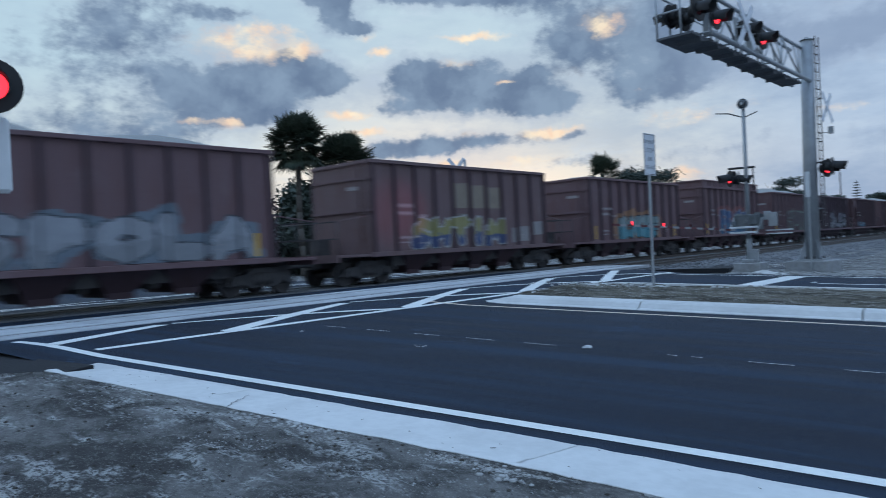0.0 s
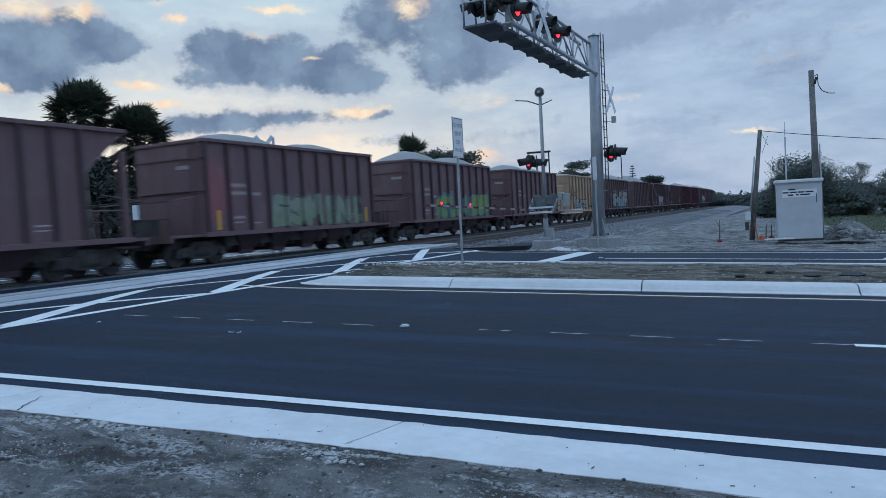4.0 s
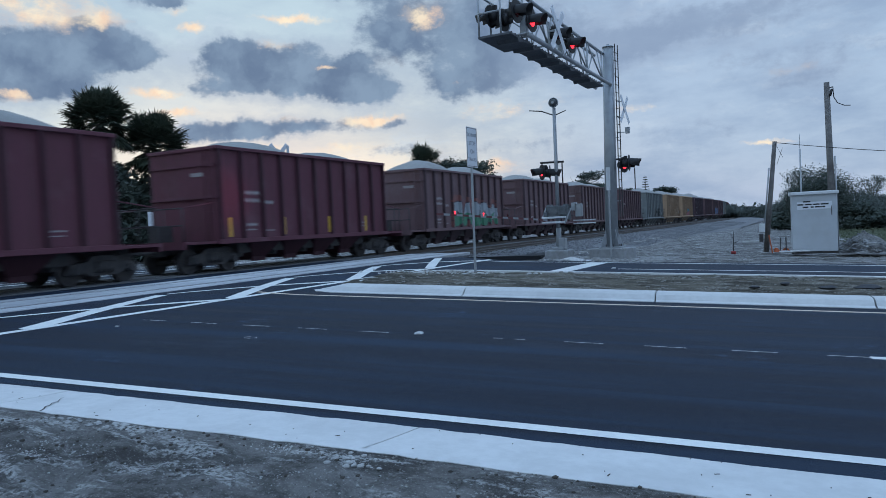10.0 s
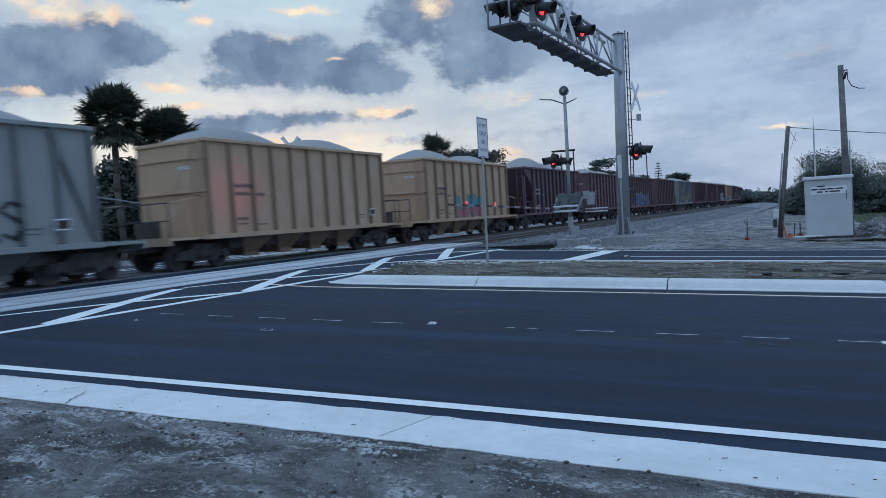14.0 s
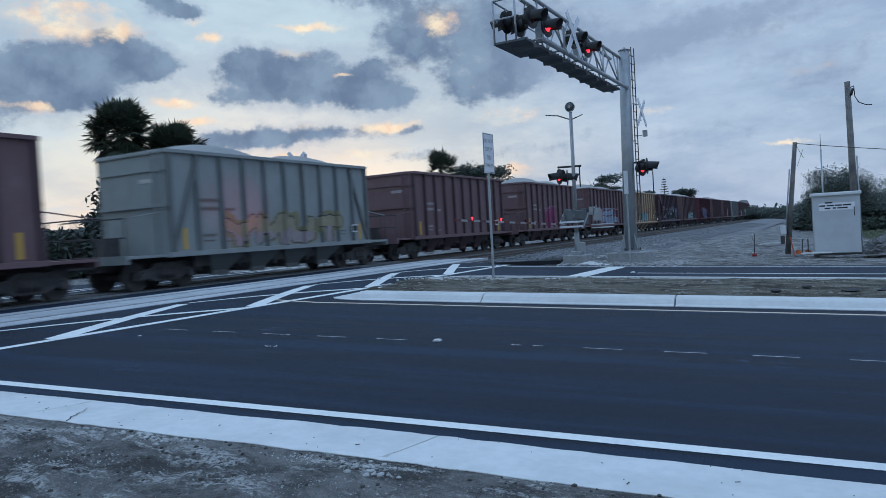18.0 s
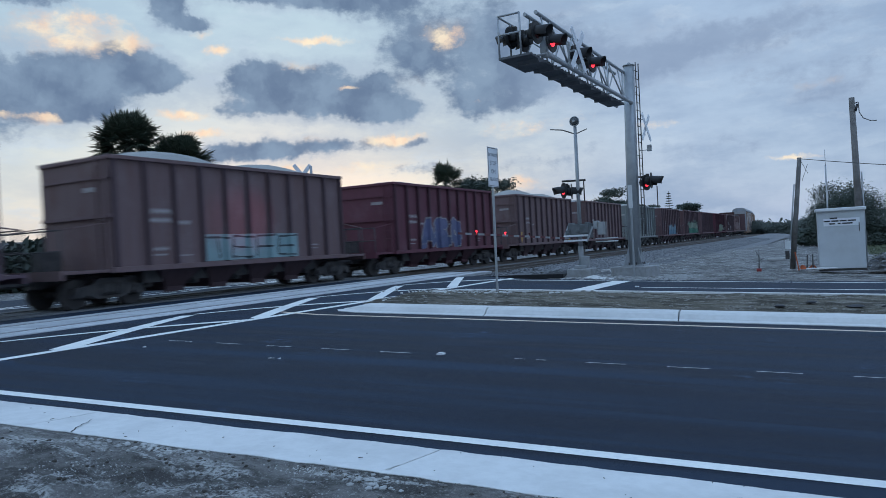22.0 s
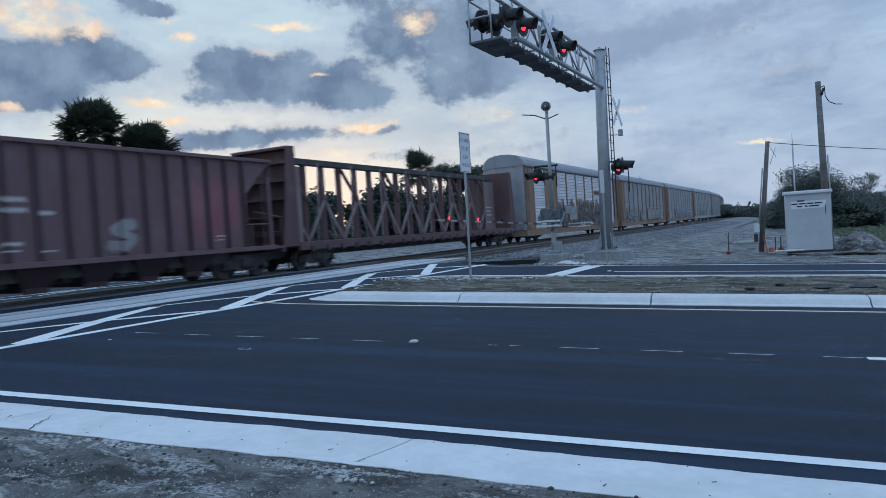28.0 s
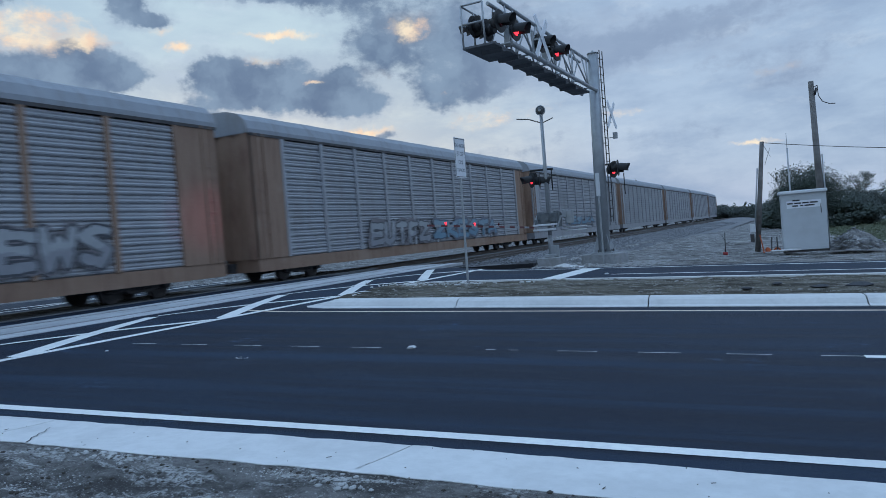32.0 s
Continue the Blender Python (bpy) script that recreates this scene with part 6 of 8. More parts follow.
STENCIL = surface("white_stencil_paint", (0.52, 0.50, 0.48), 0.7, 0, (0.35, 0.33, 0.32), 9.0, 0.6, bump=0.05)
PALE_STENCIL = surface("worn_stencil_paint", (0.36, 0.33, 0.33), 0.7, 0, (0.24, 0.20, 0.20), 9.0, 0.7, bump=0.05)
DARK_STENCIL = surface("dark_stencil_paint", (0.10, 0.09, 0.085), 0.7, 0, (0.16, 0.14, 0.12), 9.0, 0.7, bump=0.05)
WORN_TAN = surface("tan_overpaint", (0.27, 0.22, 0.17), 0.7, 0, (0.21, 0.17, 0.14), 3.0, 0.6, bump=0.05)
HAZARD = surface("yellow_stripe_paint", (0.62, 0.36, 0.05), 0.6, 0, (0.5, 0.3, 0.08), 9.0, 0.5, bump=0.05)

RIBS = [-5.13 + 10.26 * k / 10 for k in range(11)]
SLOPE_RIBS = [-4.6 + 9.2 * k / 11 for k in range(12)]
HALF, TOP, SILL, END = 1.53, 4.18, 1.06, 5.2
RIB_OUT = 0.13


def truck_meshes():
    out = {}
    bm = bmesh.new()
    box(bm, 0, 0, 0.55, 2.3, 0.42, 0.28)
    out["bolster"] = mesh_of("bolster", bm, DARK_STEEL, bevel=0.03)
    bm = bmesh.new()
    extrude_yz(bm, [(-1.15, 0.34), (-1.05, 0.60), (-0.55, 0.66), (-0.38, 0.82), (0.38, 0.82), (0.55, 0.66), (1.05, 0.60), (1.15, 0.34), (0.95, 0.30), (0.80, 0.44), (0.45, 0.26), (-0.45, 0.26), (-0.80, 0.44), (-0.95, 0.30)], -0.09, 0.09)
    for y in (-0.24, -0.08, 0.08, 0.24):
        tube(bm, (0.10, y, 0.34), (0.10, y, 0.66), 0.07, n=8)
    for y in (-0.88, 0.88):
        tube(bm, (0.05, y, 0.44), (0.17, y, 0.44), 0.12, n=12)
    out["side_frame"] = mesh_of("side_frame", bm, DARK_STEEL)
    bm = bmesh.new()
    tube(bm, (-0.065, 0, 0), (0.065, 0, 0), 0.42, 0.41, n=28)
    tube(bm, (-0.09, 0, 0), (-0.065, 0, 0), 0.445, n=28)
    tube(bm, (0.065, 0, 0), (0.10, 0, 0), 0.13, 0.11, n=14)
    tube(bm, (-0.72, 0, 0), (-0.09, 0, 0), 0.09, n=10)
    out["wheel"] = mesh_of("wheel", bm, [DARK_STEEL][0])
    return out


TRUCK = truck_meshes()


def truck(parent, y):
    t = part("truck", TRUCK["bolster"], DARK_STEEL, parent, "dark cast-steel truck", at=pose(0, y, 0))
    for side in (1, -1):
        part("side_frame", TRUCK["side_frame"], DARK_STEEL, t, at=pose(side * 1.0, 0, 0, 0, 0, 0 if side > 0 else 180))
        for dy in (-0.88, 0.88):
            part("wheel", TRUCK["wheel"], DARK_STEEL, t, at=pose(side * 0.755, dy, 0.42, 0, 0, 0 if side > 0 else 180))
    return t


def load_mesh(seed, peak):
    """Two rounded mounds of gravel in the open top."""
    cols, rows = 15, 49
    pts = []
    for r in range(rows):
        y = -5.12 + 10.24 * r / (rows - 1)
        for c in range(cols):
            x = -1.49 + 2.98 * c / (cols - 1)
            h = 0.0
            for yc, k, w in ((-2.55 + 0.3 * math.sin(seed), 1.0, 1.9), (2.5 + 0.3 * math.cos(seed * 2.1), 0.82 + 0.15 * math.sin(seed * 3.3), 1.8)):
                h = max(h, k * peak * (1 - ((y - yc) / (2.2 + 0.2 * w)) ** 2))
            edge = (1 - (x / 1.52) ** 2)
            z = TOP - 0.22 + (h + 0.18) * max(0.0, edge) ** 0.75 if h > 0 else TOP - 0.22
            p = Vector((x, y, seed * 7.0))
            pts.append((x, y, z + 0.04 * noise.noise(p * 1.7) + 0.018 * noise.noise(p * 6.0)))
    return from_grid("gravel_load", pts, cols, GRAVEL_LOAD)


LOADS = [load_mesh(k + 1, p) for k, p in enumerate((0.95, 0.58, 0.36, 0.74))]


def railing_meshes():
    bm = bmesh.new()
    tube(bm, (0, 0, 0), (0, 0, 1.15), 0.022, n=6)
    post = mesh_of("railing_post", bm, DARK_STEEL)
    bm = bmesh.new()
    tube(bm, (-1.45, 0, 0), (1.45, 0, 0), 0.022, n=6)
    return {"post": post, "bar": mesh_of("railing_bar", bm, DARK_STEEL)}


RAILING = railing_meshes()


def make_hopper(paint, style):
    """An open-top aggregate hopper car; its origin is on the rails under its middle."""
    car = thing("hopper_car", "brown open-top hopper car", "freight car")
    slope = style == "slope"
    end = 6.05 if slope else END
    # side walls, ends and floor
    if slope:
        outline = [(-end, TOP), (-end, TOP - 0.10), (-4.6, 2.92), (-4.6, SILL), (4.6, SILL), (4.6, 2.92), (end, TOP - 0.10), (end, TOP)]
    else:
        outline = [(-end, TOP), (-end, SILL), (end, SILL), (end, TOP)]
    for side in (1, -1):
        bm = bmesh.new()
        extrude_yz(bm, outline, side * HALF, side * (HALF - 0.05))
        part("side_wall", bm, paint, car, "rust-streaked steel side")
    for e in (-1, 1):
        bm = bmesh.new()
        if slope:
            a = [bm.verts.new((x, e * y, z)) for x in (-HALF, HALF) for y, z in ((end - 0.04, TOP - 0.10), (3.35, SILL + 0.6), (end - 0.04, TOP))]
            bm.faces.new((a[0], a[1], a[4], a[3])), bm.faces.new((a[0], a[3], a[5], a[2]))
            part("slope_sheet", bm, paint, car)
        else:
            box(bm, 0, e * (end - 0.025), (TOP + SILL) / 2, 2 * HALF - 0.1, 0.05, TOP - SILL)
            part("end_wall", bm, paint, car)
            for z, d in ((2.55, 0.10), (TOP - 0.55, 0.06)):
                bm = bmesh.new()
                box(bm, 0, e * (end + d / 2), z, 2 * HALF, d, d)
                part("end_stiffener", bm, paint, car)
    bm = bmesh.new()
    box(bm, 0, 0, SILL + 0.5, 2 * HALF - 0.1, 6.6 if slope else 10.2, 0.05)
    part("floor", bm, paint, car)
    bm = bmesh.new()
    box(bm, 0, 0, 0, RIB_OUT, 0.10, TOP - SILL - 0.1)
    # ribs take the shaded copy of their car's paint
    shaded_paint = {BROWN: BROWN_SHADED, OLD_BROWN: BROWN_SHADED, PLUM: PLUM_SHADED, MAROON: MAROON_SHADED, TAN: TAN_SHADED, GREY: GREY_SHADED}[paint]
    rib = mesh_of("side_rib", bm, shaded_paint, bevel=0.012)
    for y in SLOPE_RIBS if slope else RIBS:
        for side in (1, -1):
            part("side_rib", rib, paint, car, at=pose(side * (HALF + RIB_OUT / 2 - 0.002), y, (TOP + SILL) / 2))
    for side in (1, -1):
        bm = bmesh.new()
        box(bm, side * (HALF + 0.03), 0, TOP, 0.17, 2 * end + 0.12, 0.12)
        part("top_rail", bm, paint, car, bevel=0.015)
        bm = bmesh.new()
        box(bm, side * (HALF + 0.04), 0, SILL - 0.03, 0.15, 2 * end + 0.2, 0.16)
        part("side_sill", bm, paint, car, bevel=0.012)
    for e in (-1, 1):
        bm = bmesh.new()
        box(bm, 0, e * end, TOP, 2 * HALF + 0.2, 0.14, 0.12)
        part("end_rail", bm, paint, car, bevel=0.015)
    if style == "tall":
        for side in (1, -1):
            bm = bmesh.new()
            box(bm, side * (HALF + 0.02), 0, TOP + 0.22, 0.06, 2 * end, 0.40)
            box(bm, side * (HALF + 0.05), 0, TOP + 0.44, 0.16, 2 * end + 0.2, 0.07)
            for y in RIBS:
                box(bm, side * (HALF + 0.07), y, TOP + 0.22, 0.06, 0.1, 0.40)
            part("extension_board", bm, paint, car)
        for e in (-1, 1):
            bm = bmesh.new()
            box(bm, 0, e * (end - 0.02), TOP + 0.24, 2 * HALF, 0.06, 0.44)
            box(bm, 0, e * (end + 0.02), TOP + 0.44, 2 * HALF + 0.3, 0.14, 0.07)
            part("extension_end", bm, paint, car)
    if style == "braced":
        for e in (-1, 1):
            bm = bmesh.new()
            bar(bm, (HALF + 0.06, e * 4.0, TOP - 0.15), (HALF + 0.06, e * 5.1, SILL + 0.1), 0.13, 0.09, up=(1, 0, 0))
            part("corner_brace", bm, shaded_paint, car)
    if slope:
        for e in (-1, 1):
            for side in (1, -1):
                bm = bmesh.new()
                bar(bm, (side * (HALF - 0.04), e * (end - 0.06), SILL), (side * (HALF - 0.04), e * (end - 0.06), 3.6), 0.12, 0.12)
                bar(bm, (side * (HALF - 0.04), e * 5.0, SILL), (side * (HALF - 0.04), e * 5.0, 1.9), 0.05, 0.05)
                bar(bm, (side * (HALF - 0.04), e * (end - 0.06), 1.9), (side * (HALF - 0.04), e * 4.6, 1.9), 0.04, 0.04)
                part("corner_post", bm, paint, car)
    # discharge chutes
    bm = bmesh.new()
    top, low = [], []
    for x, y in ((-1.4, -0.86), (1.4, -0.86), (1.4, 0.86), (-1.4, 0.86)):
        top.append(bm.verts.new((x, y, SILL - 0.02)))
        low.append(bm.verts.new((x * 0.62, y * 0.30, 0.30)))
    for i in range(4):
        bm.faces.new((top[i], top[(i + 1) % 4], low[(i + 1) % 4], low[i]))
    bm.faces.new(low), bm.faces.new(list(reversed(top)))
    box(bm, 0.9, 0, 0.34, 0.12, 0.7, 0.16)
    # same darkened paint, for the shade on the chutes below the sill
    chute = mesh_of("chute", bm, {BROWN: BROWN_SHADED, OLD_BROWN: BROWN_SHADED, PLUM: PLUM_SHADED, MAROON: MAROON_SHADED, TAN: TAN_SHADED, GREY: GREY_SHADED}[paint])
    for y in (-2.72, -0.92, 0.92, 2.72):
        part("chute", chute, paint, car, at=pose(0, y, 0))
    # added dark blocks between the chutes stand in for the underbody shade
    for y in (-3.62, -1.82, 0.0, 1.82, 3.62):
        bm = bmesh.new()
        box(bm, 0.1, y, 0.80, 2.0, 0.62, 0.42)
        tube(bm, (-0.9, y, 0.55), (0.95, y, 0.55), 0.10, n=8)
        part("door_rigging", bm, DARK_STEEL, car)
    # centre sill, couplers, end platforms with hand rails and ladders
    bm = bmesh.new()
    box(bm, 0, 0, 0.80, 0.36, 13.4, 0.34)
    part("centre_sill", bm, DARK_STEEL, car)
    for e in (-1, 1):
        bm = bmesh.new()
        box(bm, 0, e * 6.95, 0.84, 0.24, 0.52, 0.26)
        part("coupler", bm, DARK_STEEL, car, bevel=0.04)
        bm = bmesh.new()
        box(bm, 0, e * 5.98, 1.02, 2 * HALF, 1.5, 0.08)
        box(bm, 0, e * 6.70, 0.96, 2 * HALF, 0.08, 0.26)
        part("end_platform", bm, paint, car)
        for x in (-1.45, -0.6, 0.6, 1.45):
            part("railing_post", RAILING["post"], paint, car, at=pose(x, e * 6.68, 1.0))
        for z in (2.15, 1.6):
            part("railing_bar", RAILING["bar"], paint, car, at=pose(0, e * 6.68, z))
        for x in (-1.45, 1.45):
            bm = bmesh.new()
            tube(bm, (x, e * 6.68, 2.15), (x, e * 5.25, 2.35), 0.02, n=6)
            part("grab_rail", bm, paint, car)
        bm = bmesh.new()
        for x in (1.05, 1.45):
            bar(bm, (x, e * (end + 0.10), SILL), (x, e * (end + 0.10), TOP), 0.045, 0.03)
        for k in range(8):
            bar(bm, (1.05, e * (end + 0.10), 1.3 + 0.38 * k), (1.45, e * (end + 0.10), 1.3 + 0.38 * k), 0.025, 0.025)
        part("ladder", bm, paint, car)
        bm = bmesh.new()
        box(bm, -0.5, e * 5.85, 1.35, 0.5, 0.6, 0.55)
        part("brake_gear", bm, DARK_STEEL, car, bevel=0.02)
    truck(car, -5.05), truck(car, 5.05)
    return car


def side_x(y, ribs=RIBS):
    """How far out the side stands at y, over panels and ribs."""
    return HALF + (RIB_OUT if any(abs(y - r) < 0.07 for r in ribs) else 0.0) + 0.008


def stencils(parent, mat, rows, ribs=RIBS):
    """Small illegible stencil rows on the side, broken like lettering, each running over the ribs it meets."""
    for y, z, w, h in rows:
        bm = bmesh.new()
        n = max(3, int(w / 0.045))
        last = None
        for k in range(n + 1):
            q = y + w * k / n
            x = side_x(q, ribs)
            lo, hi = ((0.0, 1.0), (0.12, 0.52), (0.42, 1.0), (0.3, 0.6))[k % 4]
            row = [bm.verts.new((x, q, z + h * lo)), bm.verts.new((x, q, z + h * hi))]
            if last:
                bm.faces.new((last[0], row[0], row[1], last[1]))
            last = row
        part("stencil", bm, mat, parent, "small white illegible stencil mark")


def spray(name, *cols):
    """Sun-dulled spray paints; the halo is thin enough to let the brown through."""
    cols = [tuple(0.86 * v for v in c) for c in cols[:3]] + [tuple(0.5 * v + 0.5 * w for v, w in zip(c, (0.13, 0.085, 0.088))) for c in cols[3:]]
    return [surface("%s_spray_%d" % (name, k), c, 0.55, 0, tuple(v * 0.72 for v in c), 2.2, 0.6, tuple(v * 0.6 + 0.05 for v in c), 0.9, 0.4, 0.05) for k, c in enumerate(cols)]


# lower fill, upper fill, outline, halo
SILVER = spray("silver", (0.29, 0.31, 0.34), (0.36, 0.38, 0.42), (0.07, 0.08, 0.10), (0.18, 0.30, 0.38))
PATCHED = spray("blue_and_yellow", (0.07, 0.10, 0.22), (0.34, 0.31, 0.13), (0.50, 0.50, 0.48), (0.20, 0.16, 0.14))
FIRE = spray("orange_and_teal", (0.12, 0.34, 0.40), (0.26, 0.35, 0.36), (0.035, 0.04, 0.06), (0.48, 0.22, 0.07))
BLUE = spray("blue", (0.07, 0.19, 0.32), (0.07, 0.13, 0.26), (0.30, 0.36, 0.42), (0.30, 0.08, 0.08))
NAVY = spray("navy_and_white", (0.08, 0.15, 0.30), (0.11, 0.20, 0.36), (0.26, 0.30, 0.40), (0.26, 0.16, 0.17))
HOLLOW = spray("pale_green_outline", (0.14, 0.12, 0.12), (0.13, 0.10, 0.11), (0.24, 0.32, 0.27), (0.15, 0.15, 0.14))
BUBBLE = spray("silver_and_black", (0.33, 0.34, 0.37), (0.28, 0.28, 0.32), (0.035, 0.04, 0.055), (0.05, 0.055, 0.07))
SKY_BLUE = spray("pale_blue", (0.16, 0.30, 0.40), (0.24, 0.36, 0.44), (0.09, 0.13, 0.20), (0.17, 0.22, 0.28))
CREAM = spray("cream_green", (0.25, 0.32, 0.21), (0.28, 0.33, 0.26), (0.10, 0.13, 0.11), (0.19, 0.20, 0.17))
LIME = spray("lime_and_cyan", (0.20, 0.34, 0.16), (0.27, 0.36, 0.14), (0.05, 0.16, 0.18), (0.09, 0.30, 0.36))
GREEN = spray("pale_green", (0.07, 0.26, 0.19), (0.28, 0.36, 0.28), (0.04, 0.11, 0.09), (0.08, 0.17, 0.14))
ICE = spray("ice_white", (0.26, 0.40, 0.44), (0.42, 0.41, 0.40), (0.03, 0.035, 0.045), (0.27, 0.23, 0.21))
BLUSH = spray("white_and_pink", (0.42, 0.26, 0.28), (0.40, 0.44, 0.44), (0.20, 0.22, 0.22), (0.20, 0.17, 0.13))
MEADOW = spray("green_and_white", (0.07, 0.27, 0.16), (0.38, 0.43, 0.47), (0.09, 0.05, 0.07), (0.30, 0.07, 0.055))
SCRIBBLE = spray("black_scribble", (0.035, 0.04, 0.045), (0.04, 0.045, 0.05), (0.035, 0.04, 0.045), (0.04, 0.04, 0.05))
CANDY = spray("teal_and_pink", (0.44, 0.17, 0.20), (0.07, 0.30, 0.35), (0.10, 0.16, 0.18), (0.36, 0.26, 0.20))
ROSE = spray("pale_rose", (0.36, 0.30, 0.31), (0.34, 0.30, 0.20), (0.03, 0.03, 0.035), (0.30, 0.31, 0.12))
PINK = spray("magenta", (0.22, 0.025, 0.10), (0.26, 0.04, 0.13), (0.34, 0.34, 0.36), (0.20, 0.10, 0.12))
DOME = spray("pale_blue_dome", (0.20, 0.04, 0.07), (0.20, 0.04, 0.07), (0.46, 0.50, 0.54), (0.40, 0.60, 0.80))
TEAL = spray("pale_teal", (0.20, 0.38, 0.40), (0.20, 0.36, 0.39), (0.09, 0.14, 0.16), (0.36, 0.22, 0.20))
RUDDY = spray("dull_red_scribble", (0.30, 0.10, 0.08), (0.30, 0.10, 0.08), (0.32, 0.12, 0.10), (0.30, 0.12, 0.10))
RAVEN = spray("black_and_white", (0.022, 0.025, 0.035), (0.03, 0.03, 0.045), (0.36, 0.36, 0.40), (0.07, 0.16, 0.27))
PLAQUE = spray("teal_block", (0.03, 0.05, 0.06), (0.03, 0.05, 0.06), (0.30, 0.42, 0.43), (0.34, 0.64, 0.68))
DUSK = spray("violet_blue", (0.10, 0.12, 0.24), (0.13, 0.14, 0.27), (0.36, 0.35, 0.36), (0.14, 0.06, 0.09))
WORN = spray("worn_white", (0.34, 0.32, 0.32), (0.38, 0.36, 0.36), (0.30, 0.28, 0.29), (0.27, 0.23, 0.24))
BLACK = spray("black_and_tan", (0.03, 0.03, 0.034), (0.026, 0.026, 0.03), (0.10, 0.07, 0.055), (0.36, 0.23, 0.17))
CHALK = spray("chalk", (0.40, 0.33, 0.33), (0.44, 0.40, 0.40), (0.20, 0.18, 0.20), (0.30, 0.25, 0.26))
FROST = spray("frost", (0.30, 0.31, 0.34), (0.40, 0.42, 0.44), (0.06, 0.065, 0.08), (0.26, 0.27, 0.29))

# letter skeletons in a unit box
GLYPHS = {
    "A": (((0, 0), (0.5, 1), (1, 0)), ((0.2, 0.38), (0.8, 0.38))), "B": (((0, 0), (0, 1), (0.75, 0.92), (0.7, 0.58), (0.1, 0.52), (0.9, 0.42), (0.85, 0.08), (0, 0)),),
    "C": (((0.95, 0.85), (0.5, 1), (0.08, 0.72), (0.06, 0.28), (0.45, 0), (0.95, 0.15)),), "D": (((0, 0), (0, 1), (0.6, 0.94), (0.95, 0.6), (0.9, 0.25), (0.5, 0), (0, 0)),),
    "E": (((0.95, 1), (0.05, 1), (0.05, 0), (0.95, 0)), ((0.05, 0.5), (0.8, 0.5))), "F": (((0.95, 1), (0.05, 1), (0.05, 0)), ((0.05, 0.5), (0.75, 0.5))),
    "G": (((0.95, 0.85), (0.5, 1), (0.08, 0.72), (0.06, 0.28), (0.45, 0), (0.92, 0.15), (0.92, 0.48), (0.55, 0.48)),), "I": (((0.5, 0), (0.5, 1)),),
    "H": (((0.05, 0), (0.05, 1)), ((0.95, 0), (0.95, 1)), ((0.05, 0.5), (0.95, 0.5))), "K": (((0.05, 0), (0.05, 1)), ((0.95, 1), (0.1, 0.48), (0.95, 0))),
    "L": (((0.08, 1), (0.08, 0), (0.95, 0.02)),), "M": (((0, 0), (0.1, 1), (0.5, 0.3), (0.9, 1), (1, 0)),), "N": (((0.05, 0), (0.05, 1), (0.95, 0), (0.95, 1)),),
    "O": (((0.5, 0), (0.08, 0.25), (0.08, 0.75), (0.5, 1), (0.92, 0.75), (0.92, 0.25), (0.5, 0)),), "P": (((0.05, 0), (0.05, 1), (0.85, 0.92), (0.9, 0.6), (0.1, 0.45)),),
    "R": (((0.05, 0), (0.05, 1), (0.85, 0.92), (0.85, 0.6), (0.1, 0.48), (0.98, 0)),), "S": (((0.92, 0.88), (0.45, 1), (0.08, 0.74), (0.9, 0.34), (0.55, 0), (0.05, 0.12)),),
    "T": (((0, 1), (1, 1)), ((0.5, 1), (0.5, 0))), "U": (((0.05, 1), (0.1, 0.15), (0.5, 0), (0.9, 0.15), (0.95, 1)),), "V": (((0, 1), (0.5, 0), (1, 1)),),
    "W": (((0, 1), (0.22, 0), (0.5, 0.7), (0.78, 0), (1, 1)),), "X": (((0, 0), (1, 1)), ((0, 1), (1, 0))), "Y": (((0, 1), (0.5, 0.5), (1, 1)), ((0.5, 0.5), (0.5, 0))),
    "Z": (((0, 1), (1, 0.95), (0, 0.05), (1, 0)),),
}


